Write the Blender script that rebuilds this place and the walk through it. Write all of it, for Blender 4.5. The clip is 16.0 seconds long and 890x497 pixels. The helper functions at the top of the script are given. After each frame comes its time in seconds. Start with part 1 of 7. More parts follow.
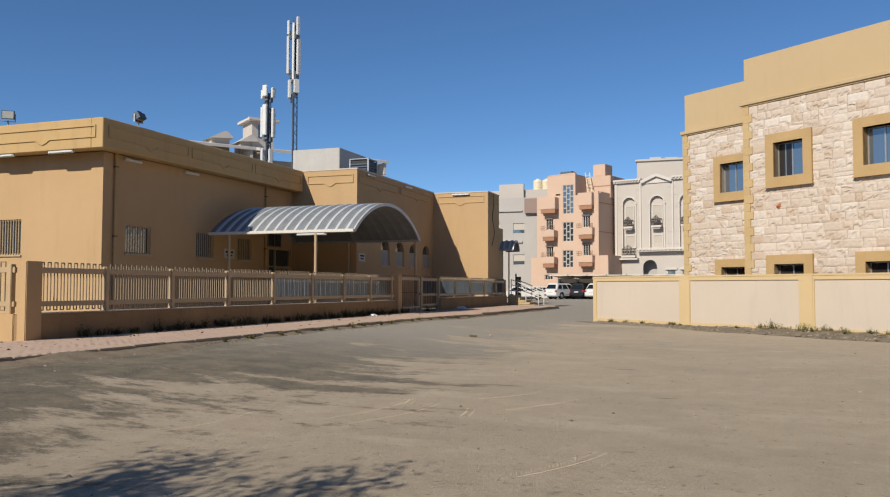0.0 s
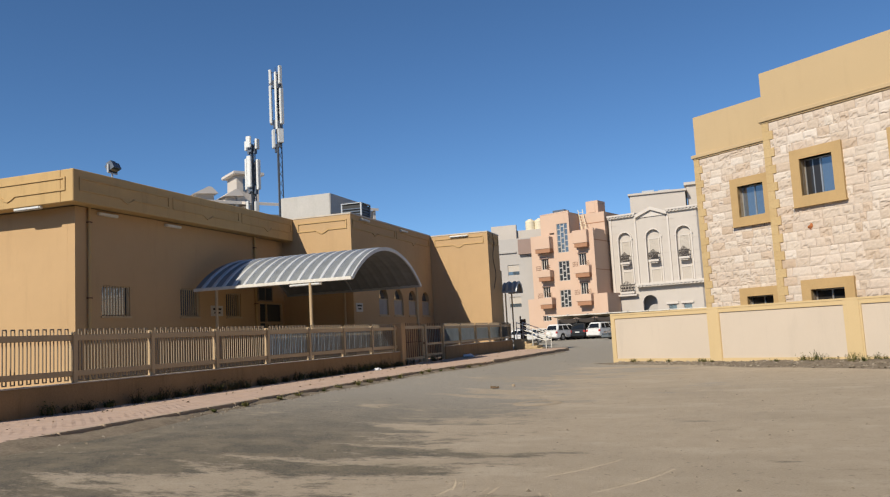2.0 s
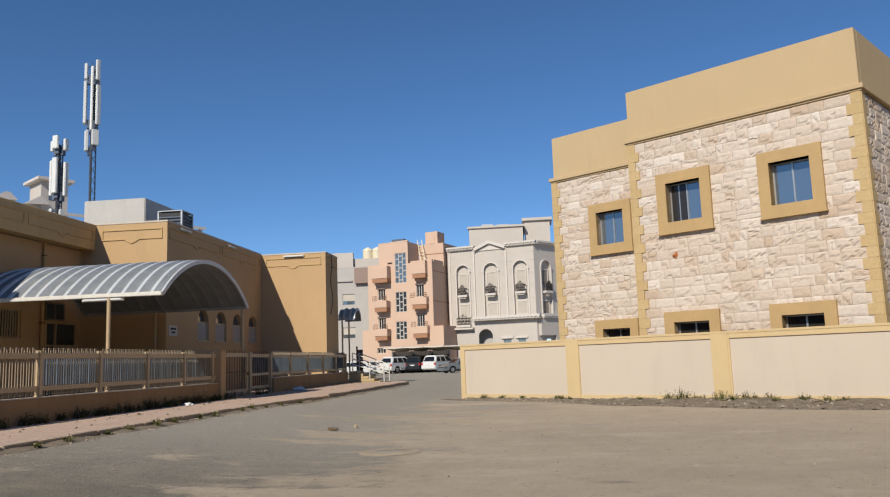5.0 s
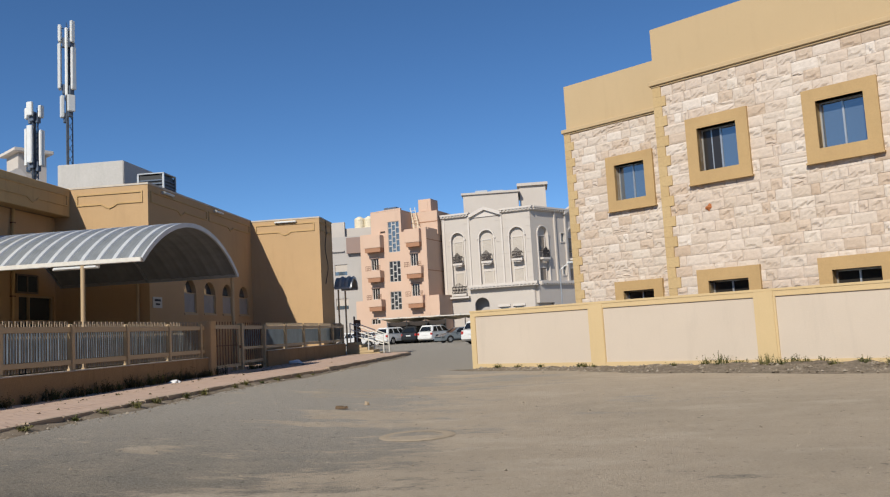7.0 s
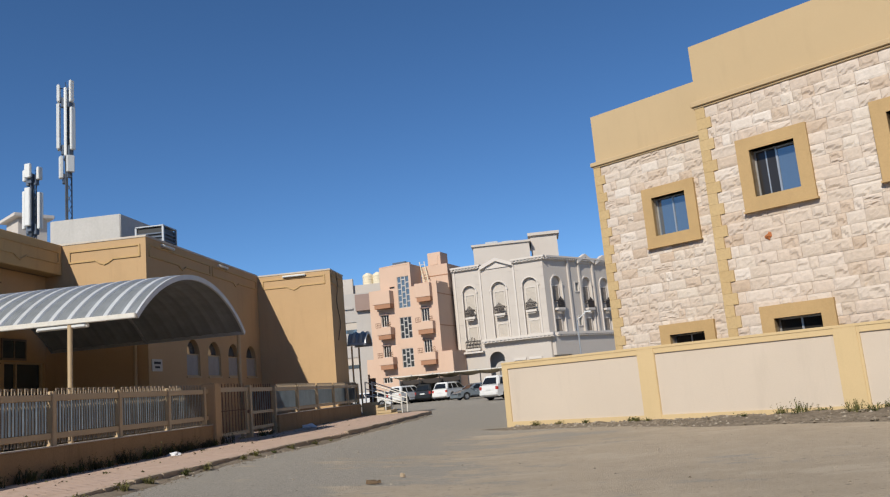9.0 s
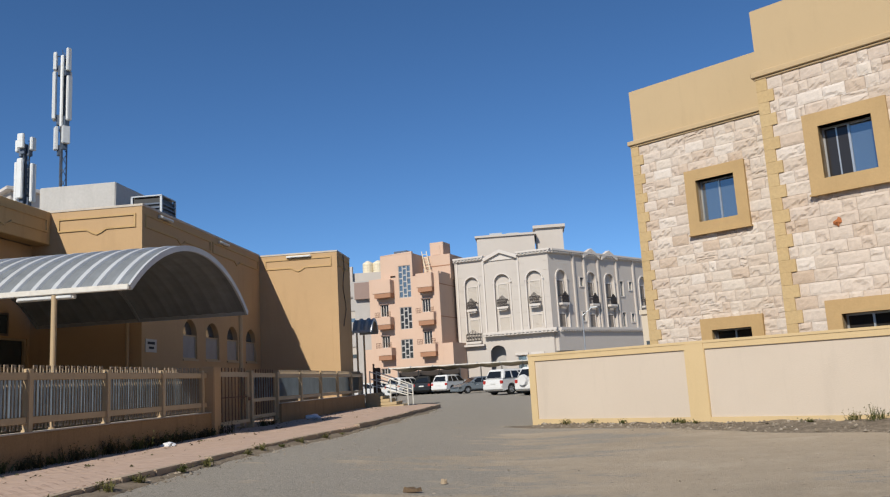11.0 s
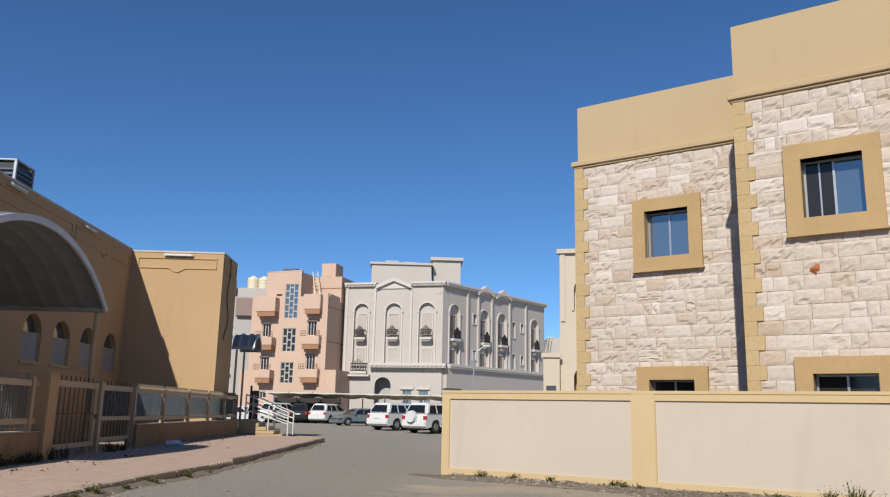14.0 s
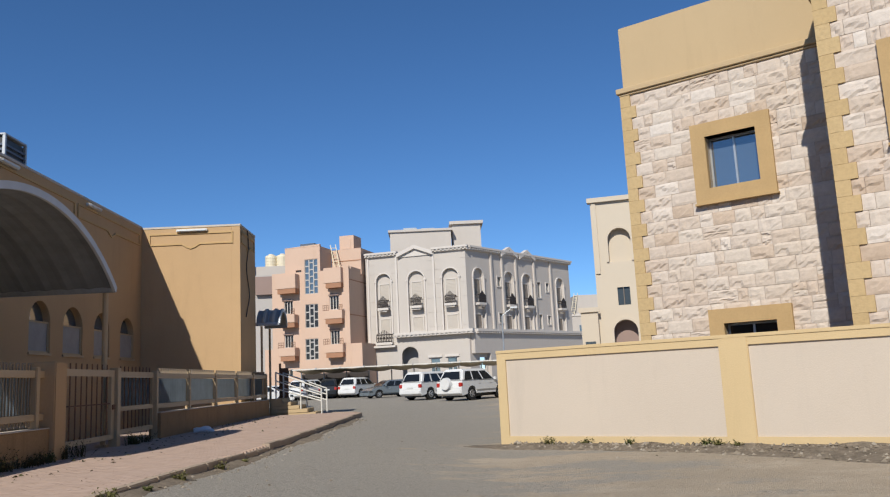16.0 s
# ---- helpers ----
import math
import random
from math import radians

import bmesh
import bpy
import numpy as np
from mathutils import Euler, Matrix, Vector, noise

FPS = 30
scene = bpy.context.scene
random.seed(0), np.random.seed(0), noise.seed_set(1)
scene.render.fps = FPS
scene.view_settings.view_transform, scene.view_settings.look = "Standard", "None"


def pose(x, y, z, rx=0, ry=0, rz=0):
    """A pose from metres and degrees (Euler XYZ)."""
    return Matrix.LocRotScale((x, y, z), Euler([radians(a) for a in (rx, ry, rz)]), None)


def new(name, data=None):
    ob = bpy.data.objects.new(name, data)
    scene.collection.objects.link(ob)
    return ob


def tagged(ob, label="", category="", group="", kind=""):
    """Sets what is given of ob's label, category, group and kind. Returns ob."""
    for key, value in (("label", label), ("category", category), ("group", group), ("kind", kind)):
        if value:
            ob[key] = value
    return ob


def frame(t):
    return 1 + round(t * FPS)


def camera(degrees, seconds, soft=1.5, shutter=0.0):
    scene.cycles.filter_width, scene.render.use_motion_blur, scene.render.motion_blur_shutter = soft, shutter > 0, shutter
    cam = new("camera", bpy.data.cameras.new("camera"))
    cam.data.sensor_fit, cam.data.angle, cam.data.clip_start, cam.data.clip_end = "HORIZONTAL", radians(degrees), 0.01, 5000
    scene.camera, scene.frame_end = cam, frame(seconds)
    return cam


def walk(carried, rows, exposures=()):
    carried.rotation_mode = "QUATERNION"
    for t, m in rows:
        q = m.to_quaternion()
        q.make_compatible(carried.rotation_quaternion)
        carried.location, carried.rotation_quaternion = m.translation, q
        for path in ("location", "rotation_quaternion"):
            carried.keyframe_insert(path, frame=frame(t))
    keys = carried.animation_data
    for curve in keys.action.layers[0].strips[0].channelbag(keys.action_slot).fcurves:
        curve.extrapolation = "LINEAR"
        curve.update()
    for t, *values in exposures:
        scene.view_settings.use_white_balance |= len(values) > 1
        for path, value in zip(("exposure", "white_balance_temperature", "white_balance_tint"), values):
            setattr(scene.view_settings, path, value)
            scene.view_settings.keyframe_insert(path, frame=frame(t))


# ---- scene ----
cam = camera(58.4, 16.0, 1.2)
METRES, EYE, TILT, LEAN, TURN = 19.0, 1.5, 1.5, 0.0, 19.5
ROWS = [
    (0.0, 0.0, 0.0, 0.0, -0.0, 1.29, -0.09),
    (0.5, -0.0072, 0.0304, 0.0004, 3.2, 3.96, -0.48),
    (1.0, -0.0183, 0.0608, -0.0013, 4.56, 3.87, 0.56),
    (1.5, -0.0249, 0.0938, -0.0015, 4.66, 4.78, 1.43),
    (2.0, -0.0309, 0.125, -0.0025, -0.64, 4.66, 3.04),
    (2.5, -0.0334, 0.155, -0.0023, -2.1, 4.65, 2.96),
    (3.0, -0.0352, 0.1881, -0.0024, -2.87, 5.05, 2.23),
    (3.5, -0.0339, 0.2151, -0.0058, -3.07, 5.39, 2.19),
    (4.0, -0.0326, 0.2475, -0.0075, -11.04, 6.88, 2.94),
    (6.5, -0.0329, 0.409, -0.0167, -13.32, 4.88, 1.52),
    (7.0, -0.0344, 0.4423, -0.0177, -13.4, 4.38, 2.83),
    (7.5, -0.0334, 0.4728, -0.0187, -12.95, 6.06, 3.52),
    (8.0, -0.0353, 0.5036, -0.0213, -12.93, 8.12, 4.1),
    (8.5, -0.0352, 0.5387, -0.0217, -12.73, 8.5, 4.96),
    (11.0, -0.0534, 0.6924, -0.0246, -13.33, 7.98, 2.97),
    (11.5, -0.0536, 0.7223, -0.0238, -13.29, 4.94, 4.79),
    (12.0, -0.0557, 0.7545, -0.024, -16.12, 5.97, 0.28),
    (12.5, -0.0532, 0.7757, -0.0231, -16.39, 9.18, 0.23),
    (13.0, -0.0493, 0.8133, -0.0249, -19.64, 9.79, -0.97),
    (13.5, -0.0441, 0.8416, -0.0247, -21.78, 9.99, -1.75),
    (14.0, -0.0414, 0.8732, -0.0244, -22.12, 10.19, -1.73),
    (14.5, -0.0375, 0.901, -0.0243, -22.19, 10.31, -1.27),
    (15.0, -0.0371, 0.9292, -0.0247, -21.69, 11.19, 0.98),
    (15.5, -0.0335, 0.9562, -0.0274, -20.72, 11.09, 2.89),
    (16.0, -0.0306, 0.9916, -0.0294, -20.48, 7.9, 2.28),
]
walk(cam, [(t, pose(0, 0, EYE, TILT, LEAN, TURN) @ pose(METRES * x, METRES * y, METRES * z, 90 + pitch, roll, yaw)) for t, x, y, z, yaw, pitch, roll in ROWS], [(0.0, 0.05, 6700, 10), (0.5, 0.12, 6700, 10), (2.0, 0.1, 6800, 10), (3.0, 0.06, 6750, 10), (4.0, 0.03, 6650, 10), (7.0, 0.03, 6450, 10), (11.5, 0.02, 6350, 10), (13.0, 0.02, 6200, 10), (16.0, 0.02, 6200, 10)])

# ---- world and light ----
SUN_WAY = Vector((0.326, 0.945, -0.78)).normalized()
world = bpy.data.worlds.new("world")
scene.world = world
world.use_nodes = True
wn = world.node_tree.nodes
sky = wn.new("ShaderNodeTexSky")
sky.sky_type = "NISHITA"
sky.sun_disc = False
sky.sun_elevation = math.asin(-SUN_WAY.z)
sky.sun_rotation = math.atan2(-SUN_WAY.x, -SUN_WAY.y)
sky.altitude = 3000
sky.air_density = 1.0
sky.dust_density = 0.0
sky.ozone_density = 6.0
deep = wn.new("ShaderNodeHueSaturation")
deep.inputs["Hue"].default_value = 0.498
deep.inputs["Saturation"].default_value = 1.08
world.node_tree.links.new(sky.outputs[0], deep.inputs["Color"])
world.node_tree.links.new(deep.outputs[0], wn["Background"].inputs[0])
wn["Background"].inputs[1].default_value = 0.112
sun = new("sun", bpy.data.lights.new("sun", "SUN"))
sun.data.energy = 5.0
sun.data.angle = radians(0.6)
sun.data.color = (1.0, 0.935, 0.815)
sun.matrix_world = Matrix.Translation((0, 0, 60)) @ SUN_WAY.to_track_quat("-Z", "Y").to_matrix().to_4x4()
scene.view_settings.exposure = 0.0

# ---- materials ----


def material(name, rough=0.8, metal=0.0):
    m = bpy.data.materials.new(name)
    m.use_nodes = True
    b = m.node_tree.nodes["Principled BSDF"]
    b.inputs["Roughness"].default_value = rough
    b.inputs["Metallic"].default_value = metal
    if rough >= 0.8:
        b.inputs["Specular IOR Level"].default_value = 0.12
    return m, m.node_tree, b


def ramp(nt, fac, stops):
    r = nt.nodes.new("ShaderNodeValToRGB")
    el = r.color_ramp.elements
    el[0].position, el[0].color = stops[0][0], (*stops[0][1], 1)
    el[1].position, el[1].color = stops[-1][0], (*stops[-1][1], 1)
    for p, c in stops[1:-1]:
        e = el.new(p)
        e.color = (*c, 1)
    nt.links.new(fac, r.inputs[0])
    return r.outputs[0]


def noise_node(nt, scale, detail=4.0, rough=0.6, stretch=(1, 1, 1), coord="position"):
    if coord == "position":
        src = nt.nodes.new("ShaderNodeNewGeometry").outputs["Position"]
    else:
        src = nt.nodes.new("ShaderNodeTexCoord").outputs["Object"]
    mp = nt.nodes.new("ShaderNodeMapping")
    mp.inputs["Scale"].default_value = stretch
    nt.links.new(src, mp.inputs[0])
    n = nt.nodes.new("ShaderNodeTexNoise")
    n.inputs["Scale"].default_value = scale
    n.inputs["Detail"].default_value = detail
    n.inputs["Roughness"].default_value = rough
    nt.links.new(mp.outputs[0], n.inputs["Vector"])
    return n.outputs["Fac"]


def mix(nt, fac, a, b, mode="MIX"):
    n = nt.nodes.new("ShaderNodeMix")
    n.data_type, n.blend_type = "RGBA", mode
    for sock, val in ((n.inputs[0], fac), (n.inputs[6], a), (n.inputs[7], b)):
        if isinstance(val, (int, float)):
            sock.default_value = val
        elif isinstance(val, tuple):
            sock.default_value = (*val, 1)
        else:
            nt.links.new(val, sock)
    return n.outputs[2]


def bump(nt, b, height, strength, dist=0.02):
    n = nt.nodes.new("ShaderNodeBump")
    n.inputs["Strength"].default_value = strength
    n.inputs["Distance"].default_value = dist
    nt.links.new(height, n.inputs["Height"])
    nt.links.new(n.outputs[0], b.inputs["Normal"])


def shade(c, k):
    return tuple(max(0.0, min(1.0, v * k)) for v in c)


def painted(name, col, rough=0.85, blotch=0.5, grain=60.0, relief=0.25, vary=0.08, drip=0.0):
    """Painted render: broad blotches, rain runs, fine grain."""
    m, nt, b = material(name, rough)
    broad = noise_node(nt, blotch, 5, 0.65)
    c = ramp(nt, broad, [(0.3, shade(col, 1 - vary)), (0.55, col), (0.75, shade(col, 1 + vary))])
    fine = noise_node(nt, grain, 3, 0.7)
    c = mix(nt, 0.35, c, ramp(nt, fine, [(0.35, shade(col, 1 - vary)), (0.65, shade(col, 1 + vary))]))
    if drip:
        run = noise_node(nt, 2.2, 5, 0.7, (1.0, 1.0, 0.14))
        f = ramp(nt, run, [(0.54, (0, 0, 0)), (0.74, (1, 1, 1))])
        k = nt.nodes.new("ShaderNodeMath")
        k.operation = "MULTIPLY"
        nt.links.new(f, k.inputs[0])
        k.inputs[1].default_value = drip
        c = mix(nt, k.outputs[0], c, shade(col, 0.55))
    nt.links.new(c, b.inputs["Base Color"])
    bump(nt, b, fine, relief, 0.01)
    return m


def plain(name, col, rough=0.5, metal=0.0, vary=0.06, scale=9.0):
    m, nt, b = material(name, rough, metal)
    n = noise_node(nt, scale, 4, 0.6)
    nt.links.new(ramp(nt, n, [(0.3, shade(col, 1 - vary)), (0.7, shade(col, 1 + vary))]), b.inputs["Base Color"])
    return m


def random_pieces(name, cols, rough, grain, relief, island=False, dist=0.03):
    """Pieces that differ in colour from one to the next."""
    m, nt, b = material(name, rough)
    if island:
        r = nt.nodes.new("ShaderNodeNewGeometry").outputs["Random Per Island"]
    else:
        r = nt.nodes.new("ShaderNodeObjectInfo").outputs["Random"]
    n = len(cols)
    c = ramp(nt, r, [(i / (n - 1), col) for i, col in enumerate(cols)])
    g = noise_node(nt, grain, 6, 0.65)
    c = mix(nt, 0.4, c, ramp(nt, g, [(0.25, (0.6, 0.6, 0.6)), (0.6, (1, 1, 1))]), "MULTIPLY")
    vein = noise_node(nt, grain * 0.35, 4, 0.7, (1, 1, 2.2))
    c = mix(nt, ramp(nt, vein, [(0.62, (0, 0, 0)), (0.72, (0.16, 0.16, 0.16))]), c, (0.5, 0.37, 0.25))
    spot = noise_node(nt, grain * 0.16, 5, 0.75)
    c = mix(nt, ramp(nt, spot, [(0.63, (0, 0, 0)), (0.74, (0.3, 0.3, 0.3))]), c, (0.48, 0.32, 0.2))
    nt.links.new(c, b.inputs["Base Color"])
    bump(nt, b, g, relief, dist)
    return m


TAN = (0.471, 0.317, 0.172)
M_TAN = painted("tan_render", TAN, 0.9, 0.35, 45, 0.35, 0.09, 0.2)
M_TAN_TRIM = painted("tan_trim", (0.484, 0.33, 0.158), 0.88, 0.5, 60, 0.25, 0.09, 0.45)
M_MINARET = painted("minaret_render", (0.409, 0.304, 0.196), 0.9, 0.8, 30, 0.4, 0.14, 0.5)
# beige fence paint darkened for the bars: near-side shade is in the colour
M_BAR = painted("shade_toned_bar_paint", (0.235, 0.18, 0.12), 0.6, 1.2, 40, 0.1, 0.1, 0.2)
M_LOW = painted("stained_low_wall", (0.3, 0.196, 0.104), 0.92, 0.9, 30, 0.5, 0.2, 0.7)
M_FENCE = painted("beige_metal_paint", (0.434, 0.321, 0.188), 0.6, 1.2, 40, 0.1, 0.09, 0.2)
M_PARAPET = painted("cream_render", (0.471, 0.35, 0.204), 0.9, 0.3, 50, 0.2, 0.05, 0.12)
M_YELLOW = painted("yellow_render", (0.55, 0.417, 0.234), 0.9, 0.5, 45, 0.3, 0.07, 0.15)
M_PANEL = painted("cream_panel", (0.525, 0.45, 0.368), 0.92, 0.4, 40, 0.35, 0.05, 0.16)
M_SKY_BLOCKER = painted("sand_render", (0.275, 0.204, 0.129), 0.9, 0.4, 40, 0.3, 0.08, 0.2)
M_QUOIN = random_pieces("sandstone_quoin", [(0.475, 0.342, 0.175), (0.5, 0.363, 0.188), (0.509, 0.375, 0.2), (0.484, 0.35, 0.179)], 0.85, 14, 0.35)
M_SURROUND = painted("sandstone_surround", (0.435, 0.297, 0.145), 0.8, 1.5, 22, 0.3, 0.10, 0.1)
STONES = [(0.516, 0.423, 0.338), (0.565, 0.48, 0.401), (0.613, 0.536, 0.456), (0.547, 0.449, 0.365), (0.582, 0.497, 0.419), (0.482, 0.37, 0.275), (0.591, 0.515, 0.442), (0.539, 0.439, 0.356), (0.644, 0.572, 0.501), (0.516, 0.405, 0.311), (0.574, 0.489, 0.411)]
M_STONE = random_pieces("split_limestone", STONES, 0.9, 11.0, 0.45, dist=0.02)
M_STONE_J = random_pieces("split_limestone_joined", STONES, 0.9, 11.0, 0.6, island=True, dist=0.03)
M_MORTAR = painted("mortar", (0.534, 0.455, 0.367), 0.95, 2.0, 60, 0.4, 0.1)
M_WHITE = painted("white_limestone", (0.48, 0.435, 0.39), 0.85, 0.3, 30, 0.2, 0.05, 0.1)
M_WHITE_TRIM = painted("white_trim", (0.55, 0.505, 0.46), 0.8, 0.5, 40, 0.15, 0.04)
M_SHUTTER = painted("roller_shutter", (0.467, 0.417, 0.359), 0.7, 2.0, 60, 0.1, 0.05)
M_PEACH = painted("peach_render", (0.55, 0.392, 0.296), 0.9, 0.3, 40, 0.25, 0.05, 0.12)
# band and groove colour, deepened to carry the shade under the balconies
M_PEACH_DARK = painted("peach_band_and_shade", (0.334, 0.179, 0.108), 0.9, 0.4, 40, 0.2, 0.06)
M_GREY = painted("grey_render", (0.417, 0.392, 0.367), 0.9, 0.3, 40, 0.2, 0.06, 0.15)
M_CREAM_FAR = painted("cream_far", (0.534, 0.459, 0.359), 0.9, 0.3, 40, 0.2, 0.04)
M_BROWN = painted("brown_band", (0.284, 0.208, 0.179), 0.9, 0.5, 40, 0.2, 0.06)
M_KERB = painted("kerb_concrete", (0.367, 0.288, 0.213), 0.95, 1.2, 35, 0.5, 0.15, 0.2)
M_CONC = painted("worn_concrete", (0.35, 0.275, 0.192), 0.95, 0.9, 30, 0.5, 0.18, 0.5)
M_PAVER = random_pieces("red_paver", [(0.442, 0.321, 0.246), (0.459, 0.334, 0.259), (0.471, 0.346, 0.271), (0.459, 0.338, 0.263)], 0.95, 6, 0.4, dist=0.01)
M_PAVER_J = random_pieces("red_paver_joined", [(0.442, 0.321, 0.246), (0.459, 0.334, 0.259), (0.471, 0.346, 0.271), (0.459, 0.338, 0.263)], 0.95, 6, 0.4, island=True, dist=0.01)
M_BED = painted("paver_bed", (0.417, 0.309, 0.238), 0.95, 1.0, 40, 0.4, 0.12)
M_SHEET = plain("shutter_grey", (0.284, 0.275, 0.259), 0.7, 0.0, 0.10, 3.0)
def translucent_sheet(name, col):
    """Thin translucent plastic sheeting: the sun behind it shows through."""
    m, nt, b = material(name, 0.5)
    n = noise_node(nt, 3.0, 4, 0.6)
    c = ramp(nt, n, [(0.3, shade(col, 0.85)), (0.7, shade(col, 1.1))])
    b.inputs["Base Color"].default_value = (*shade(col, 0.14), 1)
    tr = nt.nodes.new("ShaderNodeBsdfTranslucent")
    nt.links.new(c, tr.inputs[0])
    ms = nt.nodes.new("ShaderNodeMixShader")
    ms.inputs[0].default_value = 0.7
    nt.links.new(b.outputs[0], ms.inputs[1])
    nt.links.new(tr.outputs[0], ms.inputs[2])
    nt.links.new(ms.outputs[0], nt.nodes["Material Output"].inputs[0])
    return m


M_GRP = translucent_sheet("grey_plastic_sheet", (0.58, 0.65, 0.71))
M_CANOPY = plain("canopy_sheet", (0.175, 0.188, 0.196), 0.6, 0.0, 0.15, 2.0)
M_CANOPY_RIB = plain("canopy_rib", (0.484, 0.5, 0.509), 0.5, 0.1, 0.08, 2.0)
M_COPING = painted("pale_coping", (0.517, 0.459, 0.384), 0.95, 1.5, 20, 0.6, 0.15, 0.3)
M_SHUTTER_DARK = painted("brown_shutter", (0.25, 0.208, 0.167), 0.7, 2.0, 60, 0.1, 0.06)
M_CANOPY_EDGE = plain("canopy_trim", (0.6, 0.575, 0.517), 0.5, 0.0, 0.08)
M_ALU = plain("aluminium", (0.517, 0.517, 0.5), 0.35, 0.7, 0.05)
M_BRONZE = plain("bronze_frame", (0.2, 0.158, 0.125), 0.4, 0.3, 0.08)
M_BLACK = plain("black_plastic", (0.013, 0.013, 0.013), 0.5)
# near-black sheet colour standing in for unlit interiors
M_DARK = plain("unlit_room_sheet", (0.025, 0.022, 0.018), 0.9)
M_IRON = plain("wrought_iron", (0.042, 0.033, 0.029), 0.6, 0.3)
M_STEEL = plain("galvanised_steel", (0.35, 0.367, 0.384), 0.5, 0.6, 0.12)
M_TOWER = plain("dark_mast_steel", (0.083, 0.108, 0.15), 0.6, 0.2, 0.15)
M_ANT = plain("antenna_plastic", (0.60, 0.61, 0.60), 0.5)
M_DUCT = painted("white_roof_box", (0.417, 0.404, 0.379), 0.6, 1.5, 12, 0.5, 0.10, 0.35)
M_TANK = plain("cream_water_tank", (0.66, 0.581, 0.422), 0.5)
M_SIGN = plain("sign_board", (0.5, 0.475, 0.417), 0.6)
M_INK = plain("sign_ink", (0.05, 0.05, 0.05), 0.8)
M_RUST = plain("brown_metal", (0.175, 0.1, 0.063), 0.8, 0.1, 0.2)
M_CARW = plain("white_car_paint", (0.617, 0.617, 0.609), 0.25)
M_CARG = plain("grey_car_paint", (0.217, 0.242, 0.259), 0.25, 0.5)
M_CARB = plain("dark_car_paint", (0.025, 0.027, 0.03), 0.25, 0.3)
M_TYRE = plain("tyre_rubber", (0.025, 0.025, 0.025), 0.9)
M_RIM = plain("alloy_rim", (0.5, 0.5, 0.5), 0.35, 0.8)
M_REDLAMP = plain("red_lamp", (0.375, 0.025, 0.017), 0.3)
M_SHADE = plain("shade_cloth", (0.5, 0.45, 0.35), 0.9)
M_WEED = plain("dry_weed", (0.133, 0.125, 0.046), 0.9, 0.0, 0.4, 30)
# weed colour darkened to hold the shade by the fence; dry leaves share it
M_SCRUB = plain("shade_toned_scrub", (0.071, 0.063, 0.029), 0.9, 0.0, 0.4, 30)
M_WEED_G = plain("green_weed", (0.088, 0.096, 0.033), 0.9, 0.0, 0.4, 30)
M_LEAF = plain("tree_leaf", (0.05, 0.083, 0.025), 0.8, 0.0, 0.3, 20)
M_BARK = plain("bark", (0.133, 0.092, 0.058), 0.95, 0.0, 0.25, 20)
M_BAG = plain("white_plastic_bag", (0.625, 0.634, 0.651), 0.5)
M_DIRT = painted("loose_soil", (0.183, 0.15, 0.113), 1.0, 3.5, 14, 1.0, 0.55)
M_GUTTER = painted("gutter_dirt", (0.208, 0.167, 0.121), 1.0, 3.0, 22, 1.0, 0.4)
M_PEBBLE = random_pieces("pebble", [(0.117, 0.096, 0.071), (0.217, 0.179, 0.133), (0.334, 0.292, 0.234)], 0.95, 20, 0.3, island=True)


def glass_mat(name, tint, rough=0.03, ior=2.4):
    m, nt, b = material(name, rough)
    b.inputs["Base Color"].default_value = (*tint, 1)
    b.inputs["IOR"].default_value = ior
    return m


# blue base tint puts sky reflection into the glass, bluest in the upper panes
M_GLASS = glass_mat("window_glass", (0.075, 0.095, 0.11))
M_GLASS_UP = glass_mat("sky_tinted_window_glass", (0.07, 0.095, 0.125), 0.03, 3.0)
# darker copy for panes that mirror no sky
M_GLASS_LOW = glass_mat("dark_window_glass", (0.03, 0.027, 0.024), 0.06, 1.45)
M_GLASS_CAR = glass_mat("car_glass", (0.012, 0.014, 0.016), 0.03, 1.5)
M_LENS = glass_mat("floodlight_lens", (0.55, 0.56, 0.52), 0.2, 1.5)
M_GLASS_BLOCK = glass_mat("tinted_glass", (0.05, 0.06, 0.065), 0.15, 1.5)


